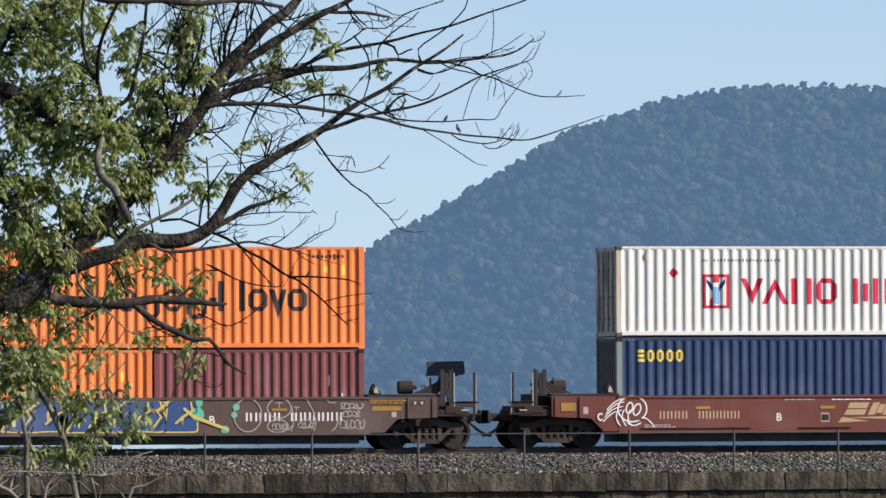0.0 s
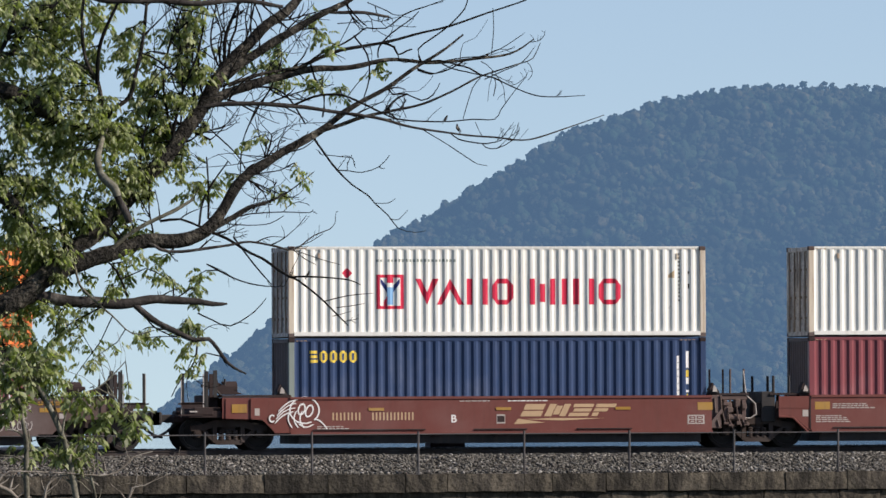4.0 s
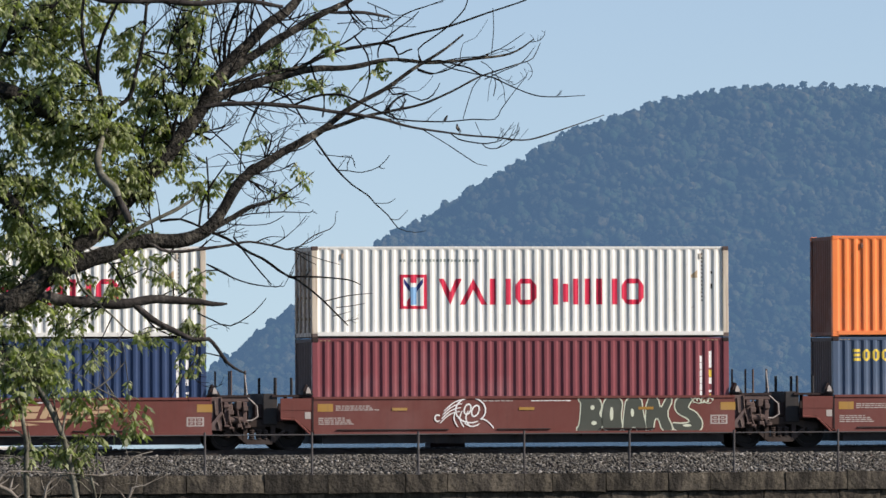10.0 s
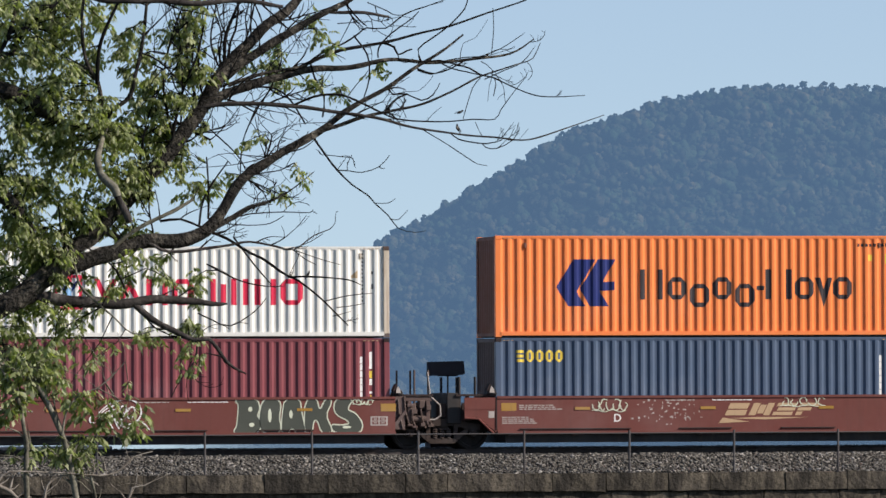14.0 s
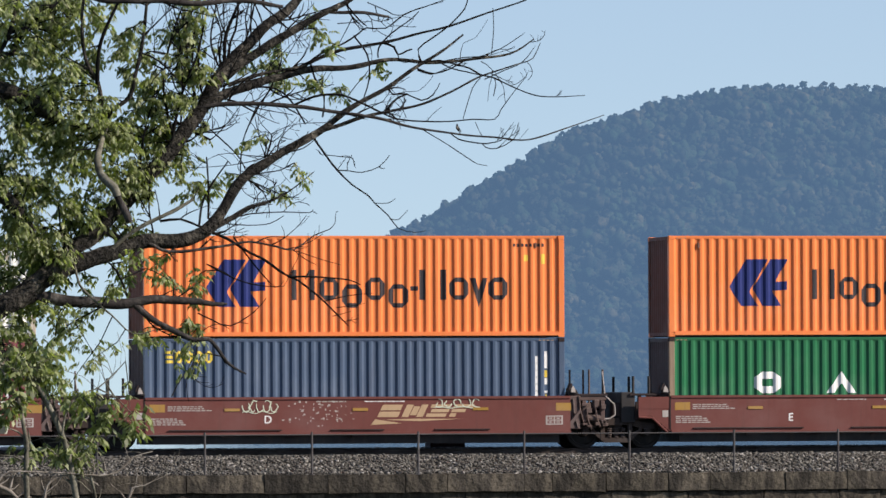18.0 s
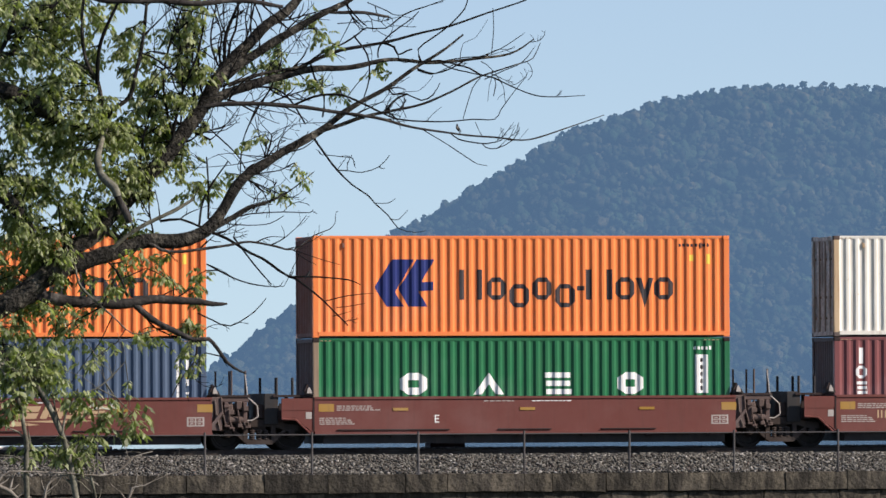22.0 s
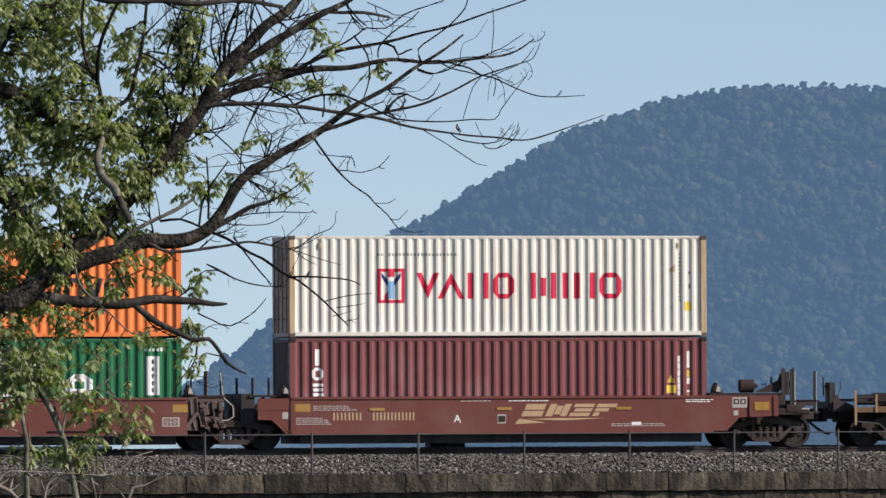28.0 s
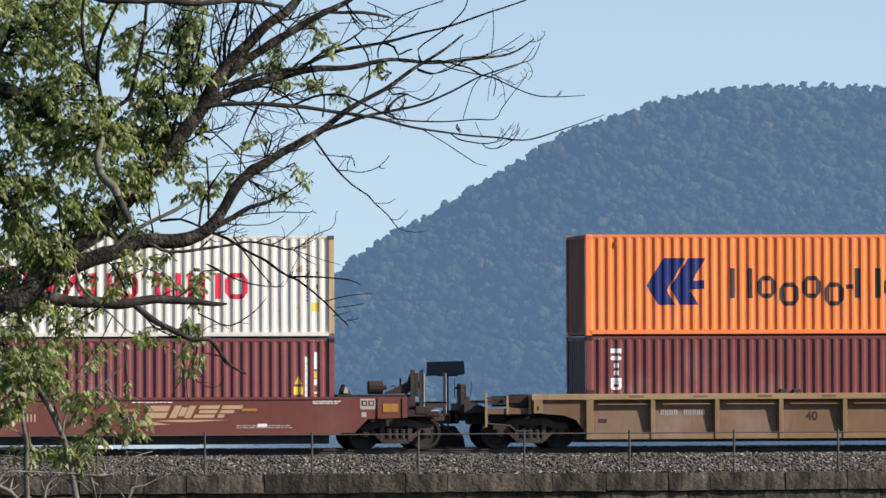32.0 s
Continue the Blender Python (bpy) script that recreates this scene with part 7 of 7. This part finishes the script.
# ---- saplings and dead brush below the tree ----
def sapling(label, x, y, z, stems, clumps, dead=False):
    ob = tagged(new("sapling" if not dead else "dead_brush"), label, "sapling" if not dead else "brush")
    ob.location = (x, y, z)
    lv, lf, wood, sv, sf = [], [], [], [], []
    for rows in stems:
        verts, faces = [], []
        path = smooth_path(rows, lambda d: 0.03 * d, 0.6)
        tube(verts, faces, path, 6)
        for _ in range(10):
            p, r = trng.choice(path[len(path) // 2:])
            a = trng.uniform(10, 170)
            l = trng.uniform(0.15, 0.5)
            m = p + Vector((math.cos(radians(a)), 0.1, math.sin(radians(a)))) * l * 0.5
            e = m + Vector((math.cos(radians(a + 20)), 0.0, math.sin(radians(a + 20)))) * l * 0.5
            tube(sv, sf, [(p, r * 0.5), (m, r * 0.35), (e, 0.003)], 4)
        wood.extend(path)
        hang("stem", mesh_of("stem", verts, faces), M_DEADWOOD if dead else M_SAPLING, ob, smooth=True)
    for u, w, ru, rw, n in clumps:
        for _ in range(n):
            goal = Vector((u + ru * trng.uniform(-1, 1), abs(trng.gauss(0, 0.2)) + 0.08, w + rw * trng.uniform(-1, 1)))
            p, r = min(trng.sample(wood, min(40, len(wood))), key=lambda s: (s[0] - goal).length)
            mid = (p + goal) / 2 + Vector((0, 0, 0.06))
            tube(sv, sf, [(p, 0.009), (mid, 0.007), (goal, 0.004)], 4)
            for q in (mid, goal, goal, goal):
                for _ in range(2):
                    compound_leaf(lv, lf, q + Vector((trng.gauss(0, 0.07), trng.gauss(0, 0.08), trng.gauss(0, 0.06))), trng.uniform(0.7, 1.1))
    hang("twig_growth", mesh_of("twig_growth", sv, sf), M_DEADWOOD if dead else M_SAPLING, ob)["kind"] = "stuff"
    if lv:
        hang("foliage", mesh_of("foliage", lv, lf), M_LEAF, ob)["kind"] = "stuff"


sapling("thin grey sapling with a few green leaves", TREE_X, -126.0, TREE_Z, [[(1.39, 0.16, 0.036), (1.34, 1.62, 0.036), (1.32, 2.18, 0.035), (1.32, 2.77, 0.033), (1.28, 3.04, 0.029), (1.22, 3.34, 0.025), (1.06, 3.67, 0.018), (0.93, 3.84, 0.012)]], [(1.14, 3.83, 0.29, 0.22, 6), (1.10, 3.32, 0.18, 0.15, 4)])
sapling("leaning grey sapling with tufts of green leaves", TREE_X, -126.0, TREE_Z, [[(2.04, 0.15, 0.047), (1.96, 1.68, 0.044), (1.93, 2.17, 0.042), (1.86, 2.56, 0.041), (1.80, 2.86, 0.039), (1.72, 3.04, 0.038), (1.60, 3.28, 0.036), (1.45, 3.51, 0.033), (1.18, 3.72, 0.026), (0.93, 3.84, 0.015)], [(2.29, 0.29, 0.022), (2.20, 1.82, 0.020), (2.17, 2.17, 0.019), (2.08, 2.50, 0.017), (1.90, 2.67, 0.011)], [(1.77, 2.93, 0.015), (1.82, 3.21, 0.012), (1.98, 3.42, 0.010), (2.21, 3.50, 0.009), (2.40, 3.66, 0.008), (2.56, 3.83, 0.006)]], [(1.45, 3.80, 0.40, 0.22, 9), (1.69, 3.78, 0.18, 0.17, 4), (2.05, 3.35, 0.10, 0.12, 3), (2.44, 3.19, 0.23, 0.07, 4), (2.68, 3.05, 0.07, 0.13, 3), (1.56, 2.78, 0.29, 0.12, 4), (2.01, 2.76, 0.23, 0.12, 7)])
sapling("pale dead brush with thin tangled stems", TREE_X, -126.0, TREE_Z, [[(0.57, 0.66, 0.033), (0.78, 2.04, 0.029), (0.99, 2.31, 0.025), (1.20, 2.16, 0.022)], [(0.85, 2.30, 0.014), (0.99, 2.39, 0.013), (1.11, 2.48, 0.012), (1.60, 2.47, 0.012), (2.32, 2.43, 0.011), (2.56, 2.56, 0.010), (2.65, 2.65, 0.010), (2.90, 2.72, 0.007)], [(2.39, 0.36, 0.022), (2.58, 2.09, 0.015), (2.79, 2.30, 0.007), (3.11, 2.44, 0.005)], [(1.41, 0.37, 0.015), (1.52, 2.03, 0.015), (1.66, 2.38, 0.013), (1.98, 2.43, 0.012), (2.22, 2.30, 0.007)]], [], True)


# ---- birds ----
def bird(name, label, perched, pale=False):
    """A small dark bird: body, head, tail and two wings, the wings folded when it is perched."""
    ob = tagged(new(name), label, "bird", "small dark birds")
    body = lumps(3, 2, 0.1)
    hang("body", mesh_of("body", body[0] * np.array((0.075, 0.032, 0.034)), body[1]), M_HOSE, ob, smooth=True)
    hang("head", mesh_of("head", body[0] * 0.026 + np.array((0.08, 0, 0.014)), body[1]), M_HOSE, ob, smooth=True)
    if pale:
        hang("breast", mesh_of("breast", body[0] * np.array((0.052, 0.033, 0.026)) + np.array((0.022, 0, -0.015)), body[1]), M_DEADWOOD, ob, "pale breast", smooth=True)
    bm = bmesh.new()
    rod(bm, (0.10, 0, 0.012), (0.125, 0, 0.008), 0.008, 6, 0.001)
    part("beak", bm, M_HOSE, ob)
    bm = bmesh.new()
    box(bm, -0.15, -0.05, -0.015, 0.015, -0.004, 0.006)
    part("tail", bm, M_HOSE, ob)
    wings = []
    for s in (-1, 1):
        bm = bmesh.new()
        out = [(0.05, 0.0), (0.06, 0.09), (0.01, 0.17), (-0.035, 0.20), (-0.03, 0.10), (-0.045, 0.02)] if not perched else [(0.05, 0.0), (0.04, 0.02), (-0.09, 0.03), (-0.11, 0.01)]
        lo = [bm.verts.new((x, s * y, 0.0)) for x, y in out]
        hi = [bm.verts.new((x, s * y, 0.006)) for x, y in out]
        bm.faces.new(lo)
        bm.faces.new(hi[::-1])
        for i in range(len(out)):
            j = (i + 1) % len(out)
            bm.faces.new((lo[j], lo[i], hi[i], hi[j]))
        wings.append(part("wing", bm, M_HOSE, ob, "", pose(0, s * 0.012, 0.02)))
    return ob, wings


perch, _ = bird("perched_bird", "small dark bird on a bare tree limb", True)
perch.matrix_basis = pose(22.36, -124.0, 4.80, 0, -50, 20) @ Matrix.Scale(0.5, 4)
for x, z, turn in ((20.57, 2.83, 30), (21.80, 4.95, 40)):
    copy_thing(perch, pose(x, -124.0, z, 0, -50, turn))
pale_bird, _ = bird("perched_bird", "small pale-breasted dark bird on a bare limb", True, True)
pale_bird.matrix_basis = pose(22.52, -124.0, 4.68, 0, -64, 200) @ Matrix.Scale(0.55, 4)
flyer_one, wings_one = bird("flying_bird", "dark bird in flight over the train", False)
flyer_two, wings_two = bird("flying_bird", "dark bird in flight over the train", False)


# ---- what moves ----
def motions():
    for ob, x, z in rolling:
        walk(ob, [(t, pose(x - d, TRACK_Y, z)) for t, d in TRAIN_ROWS])
    ts, ds = [t for t, _ in TRAIN_ROWS], [d for _, d in TRAIN_ROWS]
    steps = [32 * i / 144 for i in range(145)]
    for ws, s in wheelsets:
        walk(ws, [(t, pose(s, 0, WHEEL_R, 0, -math.degrees(float(np.interp(t, ts, ds)) / WHEEL_R), 0)) for t in steps])
    walk(flyer_one, [(0, pose(47.47, -20.0, 24.98, 0, -10, 150)),
                     (12.0, pose(48.93, -20.0, 16.17, 0, -10, 150)),
                     (12.6, pose(49.51, -20.0, 11.65, 0, -10, 40)),
                     (12.7, pose(50.80, -20.0, 11.35, 0, -10, 30)),
                     (13.0, pose(55.72, -20.0, 10.86, 0, -10, 20)),
                     (13.3, pose(60.36, -20.0, 10.20, 0, -10, 20)),
                     (14.2, pose(74.0, -20.0, 9.20, 0, -10, 20)),
                     (32, pose(96.0, -20.0, 12.0, 0, -10, 20))])
    # one perched bird drops off its limb and leaves over the train
    walk(perch, [(0, pose(22.36, -124.0, 4.80, 0, -50, 20)), (13.7, pose(22.36, -124.0, 4.80, 0, -50, 20)), (13.9, pose(22.44, -124.0, 4.93, 0, -30, 10)), (14.1, pose(22.74, -124.0, 4.79, 0, -5, 5)),
                 (14.3, pose(23.59, -124.0, 4.40, 0, 10, 0)), (14.4, pose(24.25, -124.0, 4.03, 0, 15, 0)), (14.5, pose(25.01, -124.0, 3.82, 0, 10, 0)), (14.9, pose(28.38, -124.0, 2.94, 0, 5, 0)),
                 (15.4, pose(32.17, -124.0, 2.60, 0, 0, 0)), (32, pose(60.0, -124.0, 8.0, 0, 0, 0))])
    walk(flyer_two, [(0, pose(73.65, -20.0, 4.38, 0, -10, 180)),
                     (26.5, pose(67.34, -20.0, 4.99, 0, -10, 180)),
                     (27.5, pose(55.53, -20.0, 5.26, 0, -10, 180)),
                     (27.6, pose(57.10, -20.0, 5.71, 0, -10, 10)),
                     (28.0, pose(64.23, -20.0, 8.13, 0, -10, 20)),
                     (30, pose(67.45, -20.0, 20.88, 0, -10, 120)),
                     (31.0, pose(53.47, -20.0, 13.27, 0, -10, 170)),
                     (31.2, pose(48.53, -20.0, 11.55, 0, -10, 180)),
                     (31.3, pose(49.66, -20.0, 11.59, 0, -10, 20)),
                     (31.5, pose(51.48, -20.0, 11.72, 0, -10, 20)),
                     (31.8, pose(52.70, -20.0, 12.67, 0, -10, 20)),
                     (32, pose(53.47, -20.0, 13.56, 0, -10, 20))])
    for wings in (wings_one, wings_two):
        for wing, s in zip(wings, (-1, 1)):
            walk(wing, [(t, pose(0, s * 0.012, 0.02, s * 35 * math.sin(t * 31.0))) for t in [32 * i / 480 for i in range(481)]])


motions()
